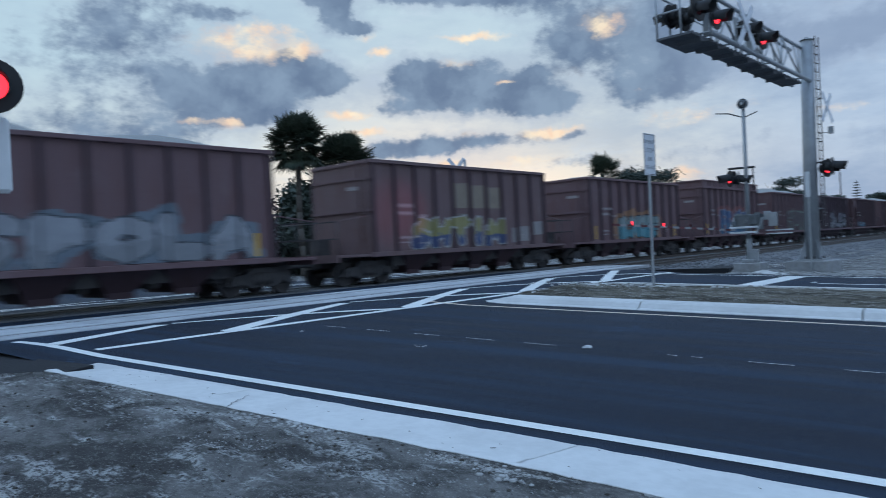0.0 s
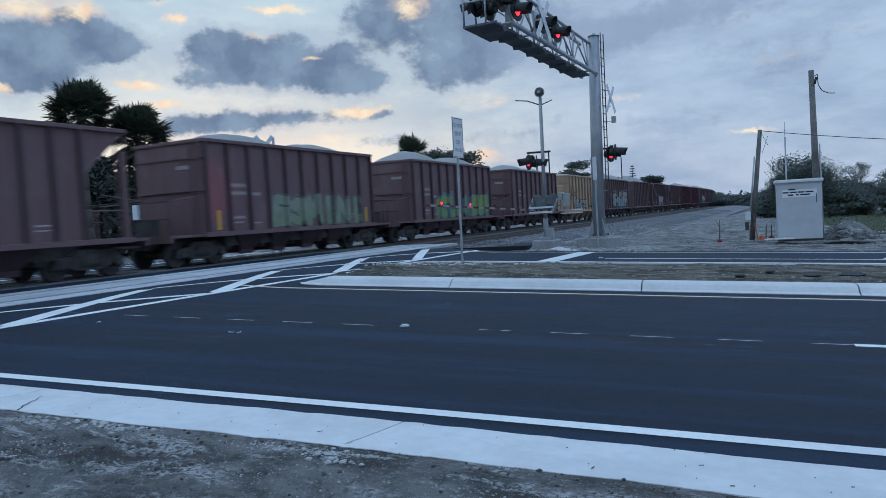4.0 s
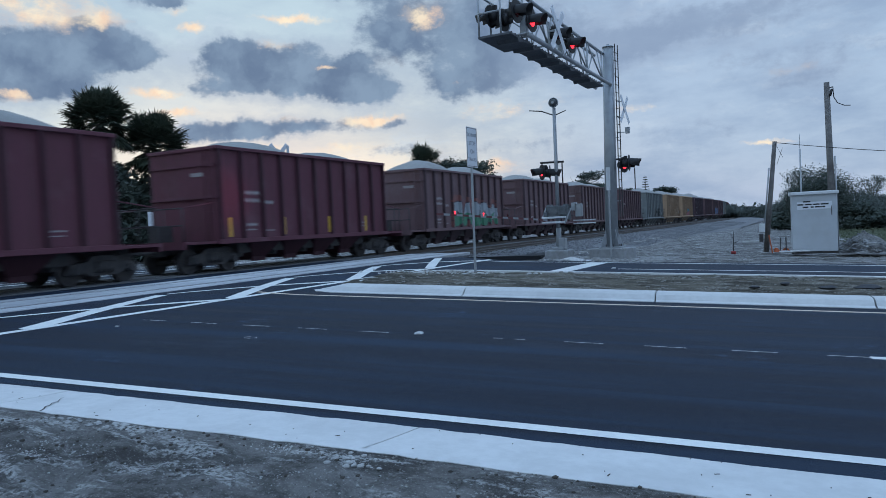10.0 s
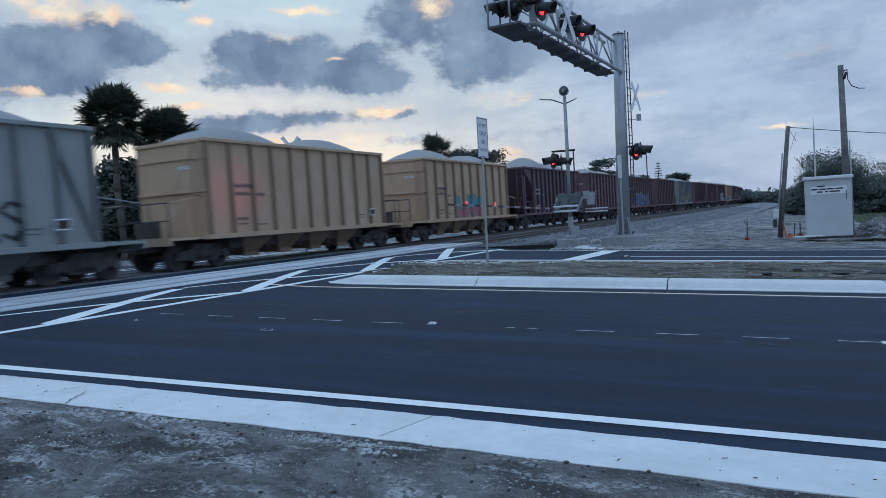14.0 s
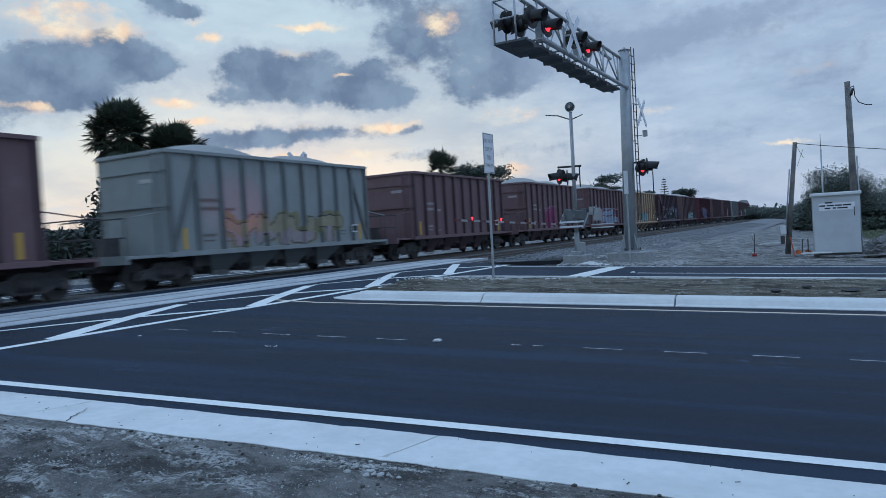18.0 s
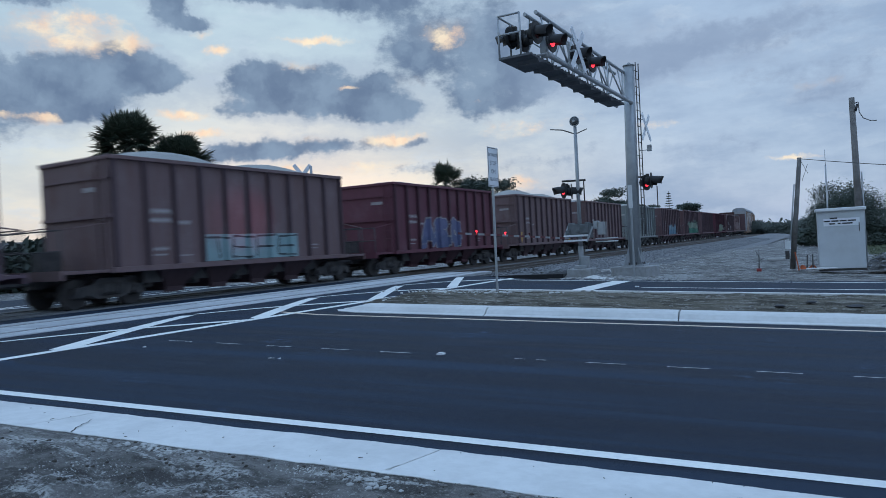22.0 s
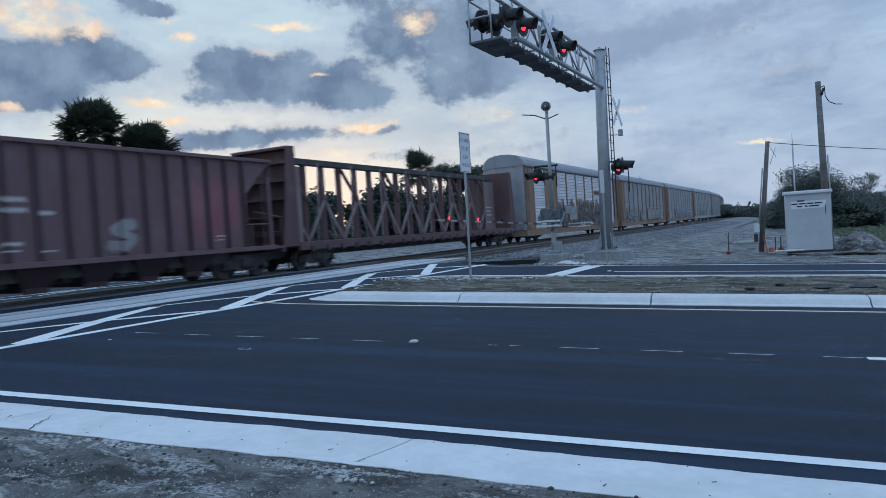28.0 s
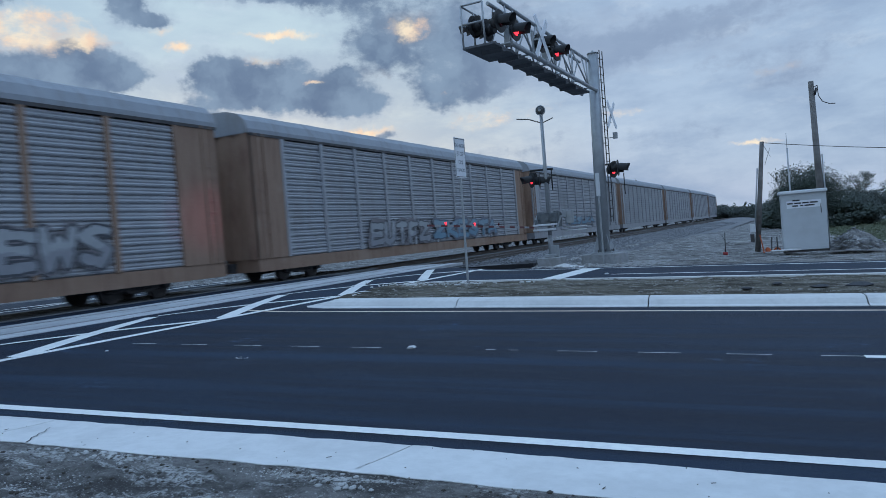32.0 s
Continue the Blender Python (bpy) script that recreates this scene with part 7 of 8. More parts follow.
def graffiti(parent, mats, y0, y1, z0, z1, text, weight=0.2, band=0.05, halo=0.0, block=False, flat_side=None, ribs=RIBS, jag=0.05):
    """Sprayed letters: thick strokes with two fills, an outline and a soft cloud or block of colour behind."""
    seed = sum(map(ord, text)) + int(10 * y1)
    rng = random.Random(seed)
    wide = (y1 - y0) / len(text)
    strokes = []
    for k, ch in enumerate(text):
        lean, drop, grow = rng.uniform(-0.1, 0.16), rng.uniform(0.0, 0.1), rng.uniform(0.88, 1.0)
        a, b = y0 + k * wide + weight * 0.75, y0 + (k + 1) * wide - weight * 0.6
        lo, hi = z0 + weight * 0.7 + (z1 - z0) * drop * 0.5, z1 - weight * 0.8
        for line in GLYPHS[ch]:
            pts = [(a + (b - a) * (u + lean * (v - 0.5)) + rng.uniform(-jag, jag) * wide, lo + (hi - lo) * v * grow + rng.uniform(-jag, jag) * (z1 - z0)) for u, v in line]
            strokes += [(k, pair) for pair in zip(pts, pts[1:])]
    step = 0.034
    edge = halo + 0.1
    floor_z, roof_z = (SILL + 0.07, TOP - 0.1) if flat_side is None else (0.94, 5.3)
    ys, zs = np.arange(y0 - edge, y1 + edge, step), np.arange(max(floor_z, z0 - edge), min(roof_z, z1 + edge), step)
    gy, gz = np.meshgrid(ys, zs, indexing="ij")
    best, owner = np.full(gy.shape, 9.0), np.zeros(gy.shape, int)
    for k, ((ay, az), (by, bz)) in strokes:
        dy, dz = by - ay, bz - az
        t = np.clip(((gy - ay) * dy + (gz - az) * dz) / (dy * dy + dz * dz + 1e-9), 0, 1)
        d = np.hypot(gy - ay - t * dy, gz - az - t * dz)
        owner = np.where(d < best, k, owner)
        best = np.minimum(best, d)
    wob = np.array([[noise.noise(Vector((y * 1.5, z * 1.5, seed))) + 0.5 * noise.noise(Vector((y * 5.0, z * 5.0, seed))) for z in zs] for y in ys])
    size = weight * (1 + 0.3 * wob)
    ragged = np.array([[noise.noise(Vector((y * 0.9, z * 1.3, seed + 9))) for z in zs] for y in ys])
    cloud = size + halo * np.clip(0.55 + 1.6 * ragged + 0.5 * wob, 0, 1.6)
    if block:
        if block == "dome":
            inside = ((2 * gy - y0 - y1) / (y1 - y0)) ** 2 + ((gz - z0) / (z1 - z0 + 0.1)) ** 2 * 0.95 < 1 + 0.12 * wob
        else:
            inside = (gy > y0) & (gy < y1) & (gz > z0) & (gz < z1)
        cloud = np.where(inside, 99.0, size)
    out = [side_x(y + step / 2, ribs) if flat_side is None else flat_side for y in ys]
    reach = 13.4 if flat_side is not None else max(ribs) + 0.03

    def sheet(name, label, cells, kind):
        bm = bmesh.new()
        cache = {}
        for i, j in cells:
            if abs(ys[i] + step / 2) > reach:
                continue
            quad = []
            for di, dj in ((0, 0), (1, 0), (1, 1), (0, 1)):
                key = (i + di, j + dj)
                if key not in cache:
                    cache[key] = bm.verts.new((out[min(key[0], len(out) - 1)], y0 - edge + step * key[0], zs[0] + step * key[1]))
                quad.append(cache[key])
            bm.faces.new(quad).material_index = kind[i, j]
        if len(bm.faces):
            part(name, bm, mats, parent, label)
        else:
            bm.free()

    fill = np.where((gz - z0) / (z1 - z0) + 0.22 * wob < 0.45, 0, 1)
    kind = np.where(best < size - band, fill, np.where(best < size, 2, 3))
    kind = np.where((gz > z1 - 0.07) & (block is True) & (kind == 3), 2, kind)
    near = (best < np.maximum(size, cloud))[:-1, :-1]
    for letter in range(len(text)):
        sheet("graffiti_letter", "sprayed letter shape", np.argwhere(near & (kind[:-1, :-1] < 3) & (owner[:-1, :-1] == letter)), kind)
    if halo or block:
        sheet("graffiti_cloud", "sprayed cloud of colour", np.argwhere(near & (kind[:-1, :-1] == 3)), kind)


def worn_patch(parent, mat, y0, y1, z0, z1):
    """A plain rectangle of overpaint on one side panel."""
    bm = bmesh.new()
    x = HALF + 0.007
    bm.faces.new([bm.verts.new((x, y, z)) for y, z in ((y0, z0), (y1, z0 + 0.02), (y1 - 0.02, z1), (y0 + 0.03, z1 - 0.03))])
    part("paint_patch", bm, mat, parent, "pale rectangle of overpaint")


def make_centerbeam():
    """An empty centre-beam flat car: bulkheads, deck and an open truss down the middle."""
    car = thing("centerbeam_flat_car", "empty dull red centre-beam flat car with open truss", "freight car")
    half, top = 11.4, 4.55
    bm = bmesh.new()
    box(bm, 0, 0, 1.02, 2.7, 2 * half, 0.16)
    part("deck", bm, RED_BEAM, car, bevel=0.02)
    for side in (1, -1):
        bm = bmesh.new()
        box(bm, side * 1.38, 0, 0.98, 0.12, 2 * half, 0.34)
        part("side_sill", bm, RED_BEAM, car, bevel=0.015)
    bm = bmesh.new()
    box(bm, 0, 0, 0.74, 0.5, 2 * half + 2.0, 0.4)
    part("centre_sill", bm, DARK_STEEL, car)
    bm = bmesh.new()
    box(bm, 0, 0, top, 0.34, 2 * half - 0.6, 0.26)
    part("top_chord", bm, DARK_STEEL, car, "dark top chord", bevel=0.02)
    n = 16
    for k in range(n + 1):
        y = -half + 1.0 + (2 * half - 2.0) * k / n
        bm = bmesh.new()
        box(bm, 0, y, (top + 1.1) / 2, 0.24, 0.15, top - 1.1)
        part("upright", bm, RED_BEAM, car, bevel=0.01)
    pitch = (2 * half - 2.0) / n
    for k in range(n):
        y0 = -half + 1.0 + pitch * k
        bm = bmesh.new()
        a, b = ((y0, 1.15), (y0 + pitch, 2.9)) if k % 2 else ((y0, 2.9), (y0 + pitch, 1.15))
        bar(bm, (0.12, a[0], a[1]), (0.12, b[0], b[1]), 0.14, 0.08, up=(1, 0, 0))
        part("diagonal", bm, DUSTY_BEAM, car, "dusty pale diagonal brace")
        bm = bmesh.new()
        bar(bm, (0.55, y0 + 0.1, 1.2), (0.16, y0 + (0.9 if k % 2 else -0.5), top), 0.07, 0.02, up=(1, 0, 0))
        part("strap", bm, DUSTY_BEAM, car, "loose pale strap")
        if k % 3 == 0:
            bm = bmesh.new()
            bar(bm, (0.16, y0, top - 0.2), (0.16, y0 + pitch, 2.9), 0.12, 0.10, up=(1, 0, 0))
            part("diagonal", bm, RED_BEAM, car)
    for k in range(22):
        y = -half + 0.8 + k * 1.04
        bm = bmesh.new()
        box(bm, 1.46, y, 0.86, 0.10, 0.22, 0.22)
        part("winch", bm, DARK_STEEL, car)
    for e in (-1, 1):
        bulk = new("bulkhead")
        bulk.parent = car
        tagged(bulk, "tall ribbed end bulkhead")
        bm = bmesh.new()
        box(bm, 0, e * (half + 0.0), (4.9 + 1.0) / 2, 2.84, 0.08, 3.9)
        part("plate", bm, RED_BEAM, bulk)
        for side in (1, -1):
            bm = bmesh.new()
            extrude_yz(bm, [(e * half, 1.0), (e * half, 4.9), (e * (half + 0.4), 4.9), (e * (half + 0.95), 1.0)], side * 1.42, side * 1.36)
            part("side_gusset", bm, RED_BEAM, bulk)
        for z in (1.5, 2.2, 2.9, 3.6, 4.3, 4.85):
            bm = bmesh.new()
            box(bm, 0, e * (half + 0.2), z, 2.8, 0.34, 0.10)
            part("stiffener", bm, RED_BEAM, bulk)
        bm = bmesh.new()
        extrude_yz(bm, [(e * (half - 1.7), 1.1), (e * half, 1.1), (e * half, 4.3), (e * (half - 1.7), 4.3)], 0.30, 0.24)
        part("shear_plate", bm, DUSTY_BEAM, bulk, "dusty pink shear plate")
        bm = bmesh.new()
        box(bm, 0, e * (half + 1.3), 0.84, 0.24, 0.6, 0.26)
        part("coupler", bm, DARK_STEEL, car, bevel=0.04)
    truck(car, -half + 1.6), truck(car, half - 1.6)
    return car


def make_autorack(bright, posts=None, grey_ends=False):
    """An enclosed auto rack: corrugated side screens, posts, curved roof and end doors."""
    steel = RACK_STEEL if bright else RACK_DULL
    car = thing("autorack_car", "tall enclosed autorack car with galvanised side screens and ochre posts", "freight car")
    posts = posts or RACK_BROWN
    trim = RACK_DULL if grey_ends else RACK_BROWN
    half, w, low, eave, top = 14.2, 1.55, 0.92, 5.50, 6.42
    bm = bmesh.new()
    extrude_yz(bm, [(-half, 0.46), (half, 0.46), (half, 0.92), (-half, 0.92)], -w, w)
    part("underframe", bm, trim, car, "grimy side sill")
    bm = bmesh.new()
    box(bm, 0, 0, 0.66, 0.9, 2 * half + 0.6, 0.32)
    part("centre_sill", bm, DARK_STEEL, car)
    # roof: a low arch with rounded hips, closed at both ends
    arch = [(w + 0.02, eave), (w + 0.02, eave + 0.16), (w - 0.12, eave + 0.48), (w - 0.42, eave + 0.74), (w - 0.9, top - 0.05), (0.0, top)]
    arch = arch + [(-x, z) for x, z in reversed(arch[:-1])]
    bm = bmesh.new()
    ends = []
    ys = [-half - 0.1] + [-half + 2 * half * k / 22 for k in range(1, 22)] + [half + 0.1]
    for k, y in enumerate(ys):
        lift = 0.012 if k % 2 else 0.0
        ends.append([bm.verts.new((x * (1 + lift * 0.3), y, z + lift)) for x, z in arch])
    for a, b in zip(ends, ends[1:]):
        for i in range(len(arch) - 1):
            bm.faces.new((a[i], a[i + 1], b[i + 1], b[i]))
    bm.faces.new(ends[0]), bm.faces.new(list(reversed(ends[-1])))
    part("roof", bm, RACK_ROOF, car, "grey curved steel roof")
    bm = bmesh.new()
    box(bm, w + 0.03, 0, eave - 0.04, 0.08, 2 * half, 0.10)
    part("eave_rail", bm, DARK_STEEL, car)
    bm = bmesh.new()
    box(bm, -w + 0.03, 0, (low + eave) / 2, 0.06, 2 * half, eave - low)
    part("far_side", bm, steel, car)
    # end bays of solid sheet, screens between posts
    bays = 9 if bright else 10
    inner = half - 1.75
    wide = 2 * inner / bays
    solid = (1, 7) if bright else ()

    def corrugated(width):
        bm = bmesh.new()
        rows = 108
        last = None
        for k in range(rows + 1):
            z = low + (eave - 0.1 - low) * k / rows
            x = (-0.045, 0.02, 0.03, 0.012, 0.03, 0.025)[k % 6]
            row = [bm.verts.new((x, y, z)) for y in (-width / 2, width / 2)]
            if last:
                bm.faces.new((last[0], last[1], row[1], row[0]))
            last = row
        return mesh_of("side_screen", bm, steel)

    screen = corrugated(wide - 0.18)
    for k in range(bays):
        y = -inner + wide * (k + 0.5)
        if k in solid:
            bm = bmesh.new()
            box(bm, w + 0.01, y, (low + eave) / 2, 0.06, wide, eave - low)
            part("solid_panel", bm, RACK_BROWN, car, "ochre-brown solid panel", bevel=0.01)
        else:
            part("side_screen", screen, steel, car, at=pose(w - 0.02, y, 0))
    bm = bmesh.new()
    box(bm, 0, 0, 0, 0.10, 0.19, eave - low)
    post = mesh_of("side_post", bm, posts, bevel=0.012)
    for k in range(bays + 1):
        part("side_post", post, posts, car, at=pose(w + 0.02, -inner + wide * k, (low + eave) / 2))
    for e in (-1, 1):
        bm = bmesh.new()
        box(bm, w, e * (inner + half) / 2, (low + eave) / 2, 0.07, half - inner - 0.1, eave - low)
        part("end_panel", bm, trim, car, "worn end panel", bevel=0.01)
        bm = bmesh.new()
        last = None
        for k in range(17):
            x = -w + 0.02 + (2 * w - 0.04) * k / 16
            y = e * (half + 0.02 + 0.06 * ((k // 2) % 2))
            row = [bm.verts.new((x, y, low)), bm.verts.new((x, y, eave + 0.2))]
            if last:
                bm.faces.new((last[0], row[0], row[1], last[1]))
            last = row
        part("end_door", bm, RACK_BROWN if not bright else RACK_DULL, car, "folded end doors")
        bm = bmesh.new()
        bar(bm, (w + 0.06, e * (half - 0.25), low), (w + 0.06, e * (half - 0.25), eave), 0.05, 0.05)
        bar(bm, (w + 0.06, e * (half - 0.65), low), (w + 0.06, e * (half - 0.65), eave), 0.05, 0.05)
        for k in range(9):
            bar(bm, (w + 0.06, e * (half - 0.25), low + 0.2 + 0.38 * k), (w + 0.06, e * (half - 0.65), low + 0.2 + 0.38 * k), 0.025, 0.025)
        part("ladder", bm, RACK_BROWN, car)
        bm = bmesh.new()
        box(bm, 0, e * (half + 0.75), 0.84, 0.24, 1.5, 0.26)
        part("coupler", bm, DARK_STEEL, car, bevel=0.04)
    truck(car, -half + 3.1), truck(car, half - 3.1)
    return car


# what passes, in order: paint, load, graffiti
BODY = {"brown": (BROWN, "plain"), "old": (OLD_BROWN, "plain"), "plum": (PLUM, "slope"), "open": (BROWN, "slope"), "maroon": (MAROON, "plain"),
        "grey": (GREY, "braced"), "tan": (TAN, "plain"), "tanb": (TAN, "braced"), "tall": (BROWN, "tall"), "dusty": (OLD_BROWN, "plain"), "dark": (PLUM, "plain")}
WORDS = {"brown": "brown open-top hopper car loaded with pale gravel", "old": "faded brown hopper car loaded with pale gravel", "plum": "dark plum hopper car with sloped open ends",
         "open": "brown hopper car with sloped open ends", "maroon": "maroon hopper car loaded with pale gravel", "grey": "grey hopper car with braced corners and gravel load",
         "tan": "tan hopper car loaded with pale gravel", "tanb": "tan hopper car with braced corners and gravel load", "tall": "brown hopper car with raised side boards",
         "dusty": "dusty pale brown hopper car with gravel load", "dark": "dark plum hopper car loaded with pale gravel"}
TRAIN = ["brown", "brown", "brown", "old", "brown", "tall", "brown", "plum", "open", "brown", "brown", "brown", "tanb", "brown", "old", "open", "open", "maroon",
         "maroon", "brown", "brown", "old", "brown", "grey", "tan", "tan", "plum", "brown", "brown", "brown", "grey", "brown", "brown", "brown", "tanb", "plum",
         "old", "maroon", "dusty", "dusty", "grey", "brown", "brown", "brown", "maroon", "open"]
FIRST = -2
FIRST_REAR, PITCH = 12.35, 14.338
# which gravel heap each car carries: 0 tall, 3 high, 1 middling, 2 low
HEAPS = {0: 1, 1: 2, 2: 2, 4: 1, 7: 1, 8: 3, 9: 1, 10: 2, 11: 0, 12: 0, 15: 3, 16: 1, 17: 3, 18: 1, 19: 1, 21: 3, 22: 3, 23: 3, 25: 1, 26: 1, 27: 2, 28: 1, 29: 2,
         30: 1, 31: 1, 32: 1, 33: 2, 34: 1, 35: 2, 36: 1, 37: 2, 38: 2, 39: 2, 40: 2, 41: 2, 42: 2}
NO_LOAD = {3, 5, 6, 13, 14, 43}
# graffiti: paints, y0, y1, z0, z1, letters, stroke, outline, halo, block
TAGS = {
    0: [(SILVER, -4.5, 4.6, 1.12, 2.40, "ESPOLA", 0.27, 0.045, 0.22)], 1: [(PATCHED, -3.4, 2.05, 1.12, 2.28, "SHTIM", 0.24, 0.055, 0.05)],
    2: [(FIRE, -2.3, 2.5, 1.12, 2.35, "MSKEF", 0.25, 0.05, 0.38)], 3: [(BLUE, -2.3, 2.8, 1.12, 2.78, "FEAMS", 0.25, 0.05, 0.30)],
    4: [(HOLLOW, -1.9, 4.8, 1.12, 2.80, "CMNE", 0.30, 0.07, 0.10)], 5: [(BUBBLE, -2.1, 4.0, 1.12, 2.68, "DALBS", 0.25, 0.055, 0.24)],
    6: [(SKY_BLUE, -4.2, -0.8, 1.12, 1.65, "ANMES", 0.10, 0.03, 0.05)], 7: [(CREAM, -1.9, 4.3, 1.12, 2.40, "ESMINI", 0.22, 0.04, 0.10)],
    8: [(LIME, -2.6, 5.0, 1.12, 2.45, "CLIBB", 0.27, 0.045, 0.16)], 10: [(ICE, -3.4, 0.2, 1.3, 2.1, "EPE", 0.16, 0.05, 0.0), (SCRIBBLE, 1.4, 3.4, 1.3, 2.2, "LT", 0.07, 0.02, 0.0)],
    11: [(ICE, -2.5, 4.8, 1.12, 2.90, "SHEEF", 0.36, 0.085, 0.24)], 13: [(BLUSH, -2.0, 1.8, 1.12, 2.35, "IPE", 0.30, 0.03, 0.25)],
    17: [(MEADOW, -2.0, 4.3, 1.12, 2.58, "DARDA", 0.30, 0.055, 0.26)], 21: [(SCRIBBLE, -0.8, 3.2, 1.2, 2.3, "CPXBKS", 0.055, 0.02, 0.0)],
    23: [(CANDY, -1.9, 1.3, 1.12, 2.32, "LAW", 0.25, 0.03, 0.05)], 26: [(NAVY, -2.6, 3.7, 1.12, 2.45, "PEANA", 0.28, 0.05, 0.20)],
    28: [(ROSE, -3.2, 3.3, 1.12, 2.18, "YMUT", 0.24, 0.035, 0.14)], 30: [(PINK, -2.0, 0.5, 1.12, 2.58, "WE", 0.34, 0.05, 0.05)],
    31: [(DOME, -2.2, 3.1, 1.12, 2.48, "EFPE", 0.07, 0.02, 0.0, "dome")], 32: [(TEAL, -1.9, 1.3, 1.12, 2.15, "GO", 0.30, 0.03, 0.06), (RUDDY, 1.5, 3.8, 1.75, 2.55, "XFS", 0.06, 0.02, 0.0)],
    33: [(RAVEN, -2.9, 3.7, 1.12, 2.50, "RAGUE", 0.25, 0.05, 0.26)], 34: [(PLAQUE, -1.95, 2.45, 1.13, 1.98, "TEFE", 0.05, 0.02, 0.0, True)],
    35: [(DUSK, -2.9, 1.3, 1.12, 2.60, "AEO", 0.32, 0.06, 0.05)], 37: [(WORN, -0.4, 0.6, 1.2, 2.6, "I", 0.26, 0.03, 0.18)],
    39: [(SKY_BLUE, -2.0, 2.9, 1.12, 2.20, "COUR", 0.29, 0.035, 0.14)], 40: [(GREEN, -3.0, 5.0, 1.12, 2.62, "GNOEL", 0.30, 0.045, 0.30)],
    42: [(CREAM, -2.0, 2.4, 1.12, 2.30, "SNOF", 0.25, 0.04, 0.12), (WORN, 2.6, 3.6, 1.3, 2.3, "SR", 0.08, 0.02, 0.0)], 43: [(WORN, -0.9, 0.1, 1.18, 2.2, "S", 0.15, 0.02, 0.06)],
}


def make_train():
    """The whole train: each car with the place of its middle along the track at the start."""
    made, cars = {}, []
    for k, kind in enumerate(TRAIN):
        i = k + FIRST
        if kind not in made:
            made[kind] = make_hopper(*BODY[kind])
            car = made[kind]
        else:
            car = None
        cars.append([i, kind, car])
    out = []
    for i, kind, car in cars:
        if car is None:
            car = copy_thing(made[kind], pose(0, 0, 0))
        out.append((car, i, kind))
    rows = []
    for car, i, kind in out:
        tagged(car, WORDS[kind] + (" and graffiti" if i in TAGS else ""), "freight car", "cars of the freight train")
        if i not in NO_LOAD:
            part("load", LOADS[HEAPS.get(i, (i * 7 + i // 3) % 4)], GRAVEL_LOAD, car, "pale gravel load")
        rng = random.Random(i)
        ribs = SLOPE_RIBS if BODY[kind][1] == "slope" else RIBS
        marks = [(-3.98 + 0.06 * rng.random(), 2.60, 0.78, 0.19), (-3.98, 2.33, 0.80, 0.19), (-2.95, 2.33 - 0.1 * rng.random(), 0.5, 0.17), (-3.9, 1.50, 0.55, 0.15), (-3.9, 1.36, 0.5, 0.08),
                 (-2.95, 1.32, 0.5, 0.07), (3.2, 1.5, 0.45, 0.07), (3.2, 1.38, 0.4, 0.05)]
        faint = PALE_STENCIL if kind in ("brown", "old", "dusty", "tall", "maroon", "dark") else STENCIL
        stencils(car, DARK_STENCIL if kind in ("tan", "tanb", "grey") else faint, marks, ribs)
        if BODY[kind][1] != "slope":
            bm = bmesh.new()
            box(bm, 0.65, -END - 0.012, 3.32, 0.62, 0.012, 0.13)
            part("end_stencil", bm, faint, car, "small pale end stencil")
        if i in (0, 2, 3, 4, 5, 7, 12, 16, 26, 27, 28, 29, 30, 33, 36, 39):
            for y in ((-4.62, 4.62) if ribs is RIBS else (-4.2, 4.2)) if i != 16 else (-4.7, -1.9, 0.9, 3.6):
                bm = bmesh.new()
                box(bm, side_x(y, ribs) + 0.004, y, 1.5, 0.006, 0.15, 0.66)
                part("reflective_stripe", bm, HAZARD, car, "yellow stripe")
        if i in (9, 12, 21, 22, 24, 28, 29, 32, 42):
            bm = bmesh.new()
            box(bm, side_x(4.1, ribs) + 0.004, 4.1, 1.62, 0.006, 0.40, 0.30)
            plate = part("data_plate", bm, SIGN_WHITE, car, "white-edged dark data plate")
            bm = bmesh.new()
            box(bm, side_x(4.1, ribs) + 0.009, 4.1, 1.62, 0.006, 0.34, 0.22)
            part("plate_face", bm, SIGN_BLACK, plate)
        if i == 1:
            for y0, y1, z0, z1 in ((-0.95, -0.1, 2.62, 3.6), (0.12, 0.92, 2.62, 3.55), (1.12, 1.95, 2.62, 3.5)):
                worn_patch(car, WORN_TAN, y0, y1, z0, z1)
            for y0, y1, z0, z1 in ((2.7, 3.0, 1.2, 1.85), (3.2, 3.95, 1.25, 1.9), (4.2, 5.0, 1.5, 2.1)):
                worn_patch(car, WORN[0], y0, y1, z0, z1)
        for mats, *rest in TAGS.get(i, ()):
            graffiti(car, mats, *rest, ribs=ribs)
        rows.append((car, FIRST_REAR + PITCH * i - END))
    last = FIRST_REAR + PITCH * 43
    beam = make_centerbeam()
    tagged(beam, "", "", "cars of the freight train")
    rows.append((beam, last + 26.3 - 0.95 - 11.4))
    stencils_beam = bmesh.new()
    for y, z, w2 in ((9.9, 2.6, 0.9), (9.9, 2.35, 0.7), (9.95, 2.1, 0.8)):
        box(stencils_beam, 0.305, y + w2 / 2, z, 0.006, w2, 0.09)
    part("stencil", stencils_beam, STENCIL, beam)
    rear = last + 56.5
    racks = [make_autorack(True), make_autorack(False)]
    graffiti(racks[0], BLACK, -7.2, 6.9, 0.95, 2.85, "SKAXWASVKAX", 0.19, 0.02, 0.34, flat_side=1.645, jag=0.17)
    fading = bmesh.new()
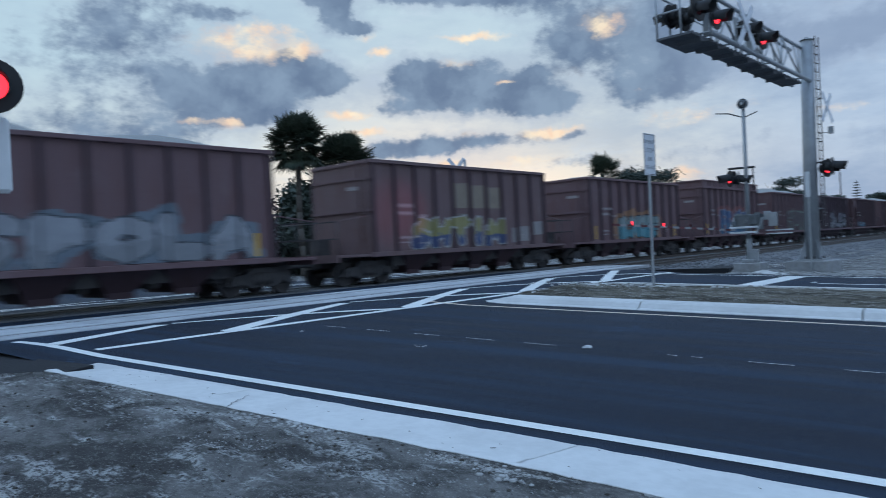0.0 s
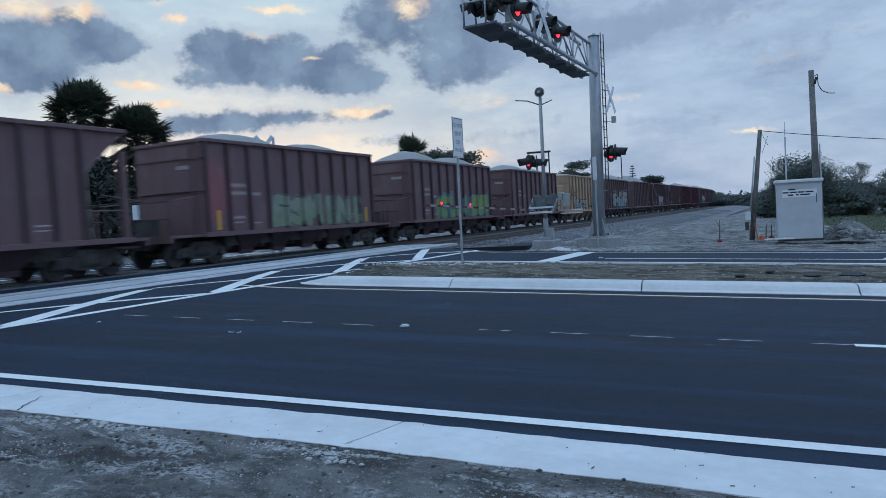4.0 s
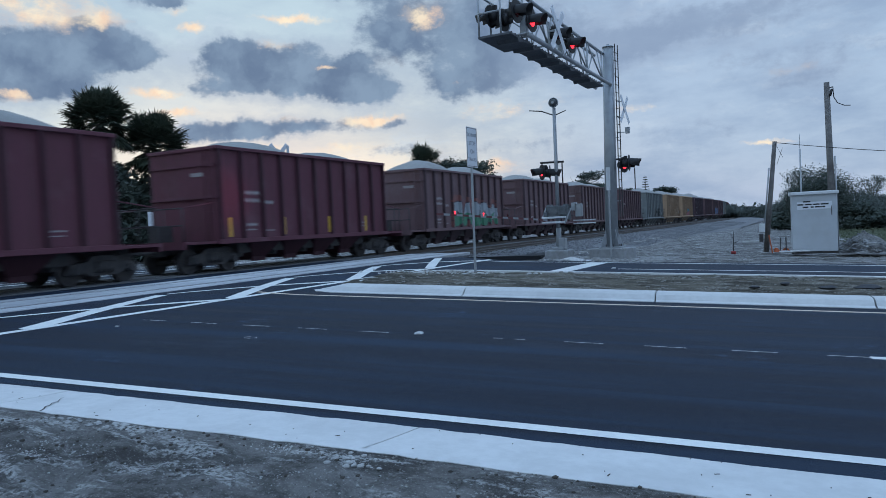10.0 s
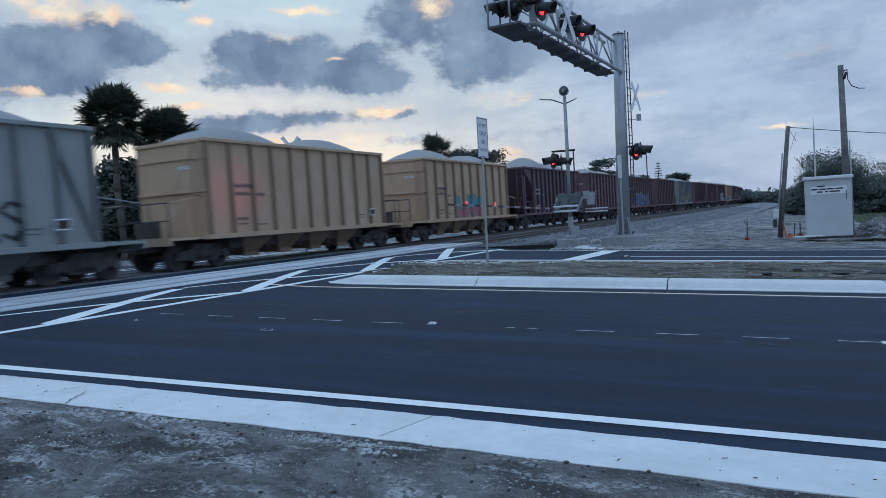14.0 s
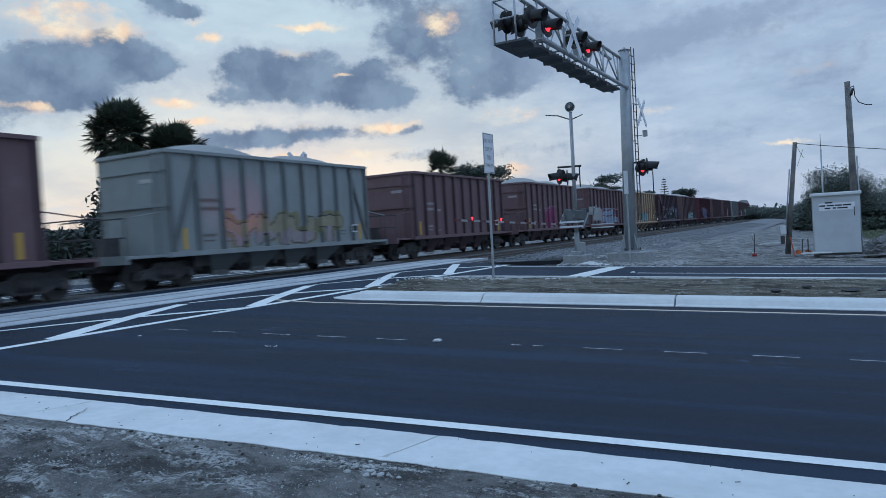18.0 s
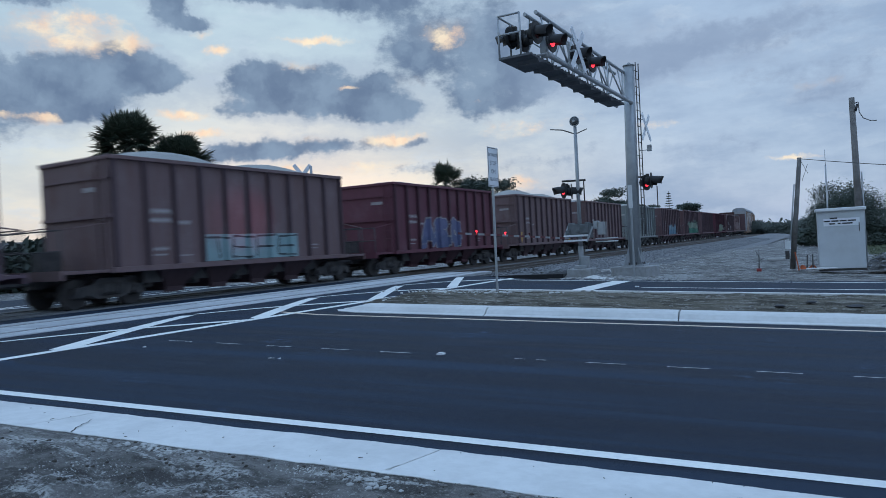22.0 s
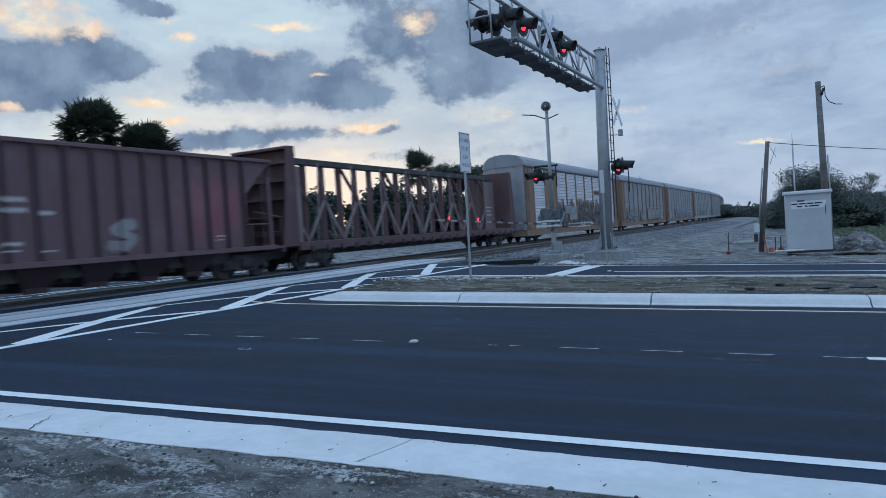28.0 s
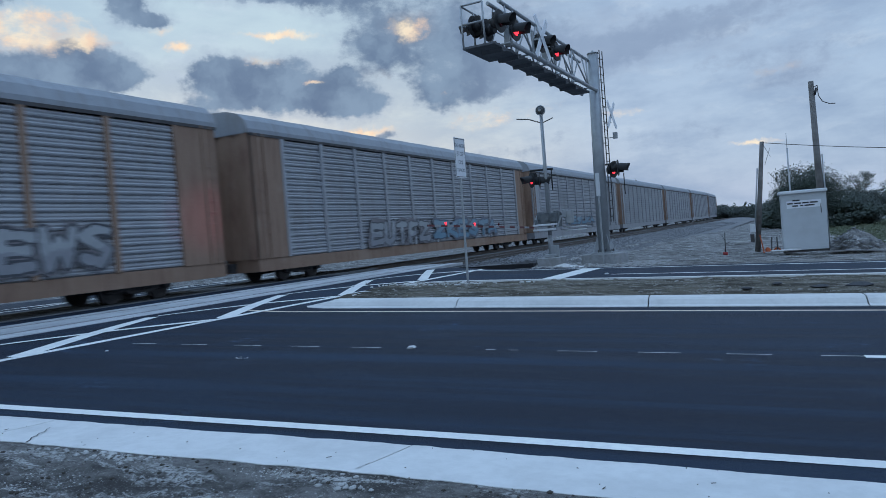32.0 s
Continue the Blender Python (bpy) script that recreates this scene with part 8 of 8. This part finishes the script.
    box(fading, 1.605, 5.6, 4.02, 0.01, 2.1, 0.15)
    part("faded_mark", fading, RED_PAINT, racks[0], "faded red mark")
    fading = bmesh.new()
    box(fading, 1.605, 5.6, 3.84, 0.01, 2.1, 0.12)
    part("faded_mark", fading, SCRIBBLE[0], racks[0], "faded dark mark")
    plain = racks[1]
    silver = make_autorack(False, RACK_DULL)
    far = make_autorack(False, RACK_DULL, True)
    copies = [silver, far] + [copy_thing(far, pose(0, 0, 0)) for _ in range(4)]
    graffiti(plain, FROST, -11.6, -6.9, 1.1, 2.1, "ACHE", 0.12, 0.05, 0.06, flat_side=1.645)
    graffiti(plain, CREAM, -3.9, -2.5, 1.0, 2.25, "L", 0.32, 0.03, 0.20, flat_side=1.645)
    graffiti(plain, CHALK, 0.5, 5.1, 0.98, 2.30, "BEAR", 0.24, 0.04, 0.12, flat_side=1.645)
    graffiti(plain, FROST, 5.3, 9.8, 1.1, 2.35, "NEWS", 0.20, 0.07, 0.06, flat_side=1.645)
    graffiti(copies[0], FROST, -6.8, -1.0, 1.0, 2.15, "EUTFZ", 0.19, 0.06, 0.14, flat_side=1.645)
    graffiti(copies[0], SKY_BLUE, -0.4, 8.4, 1.1, 2.1, "ZKESTA", 0.17, 0.05, 0.10, flat_side=1.645)
    graffiti(copies[1], SKY_BLUE, -6.0, 3.0, 1.3, 2.0, "MESUKA", 0.13, 0.04, 0.05, flat_side=1.645)
    for k, car in enumerate(racks + copies):
        tagged(car, "", "", "cars of the freight train")
        rows.append((car, rear - 14.2 + 30.1 * k))
    return rows


TRAIN_ROWS = make_train()


def travelled(t):
    """Metres that the train has run at t seconds."""
    return 21.013 * t + 0.04287 * t * t - 0.000579 * t ** 3


def motions():
    """The train runs past from far to near; every car keeps to the track."""
    for car, start in TRAIN_ROWS:
        rows = []
        for k in range(17):
            t = 2.0 * k
            x, y, a = track_at(start - travelled(t), FAR_TRACK)
            rows.append((t, pose(x, y, RAIL, 0, 0, math.degrees(a))))
        walk(car, rows)


motions()
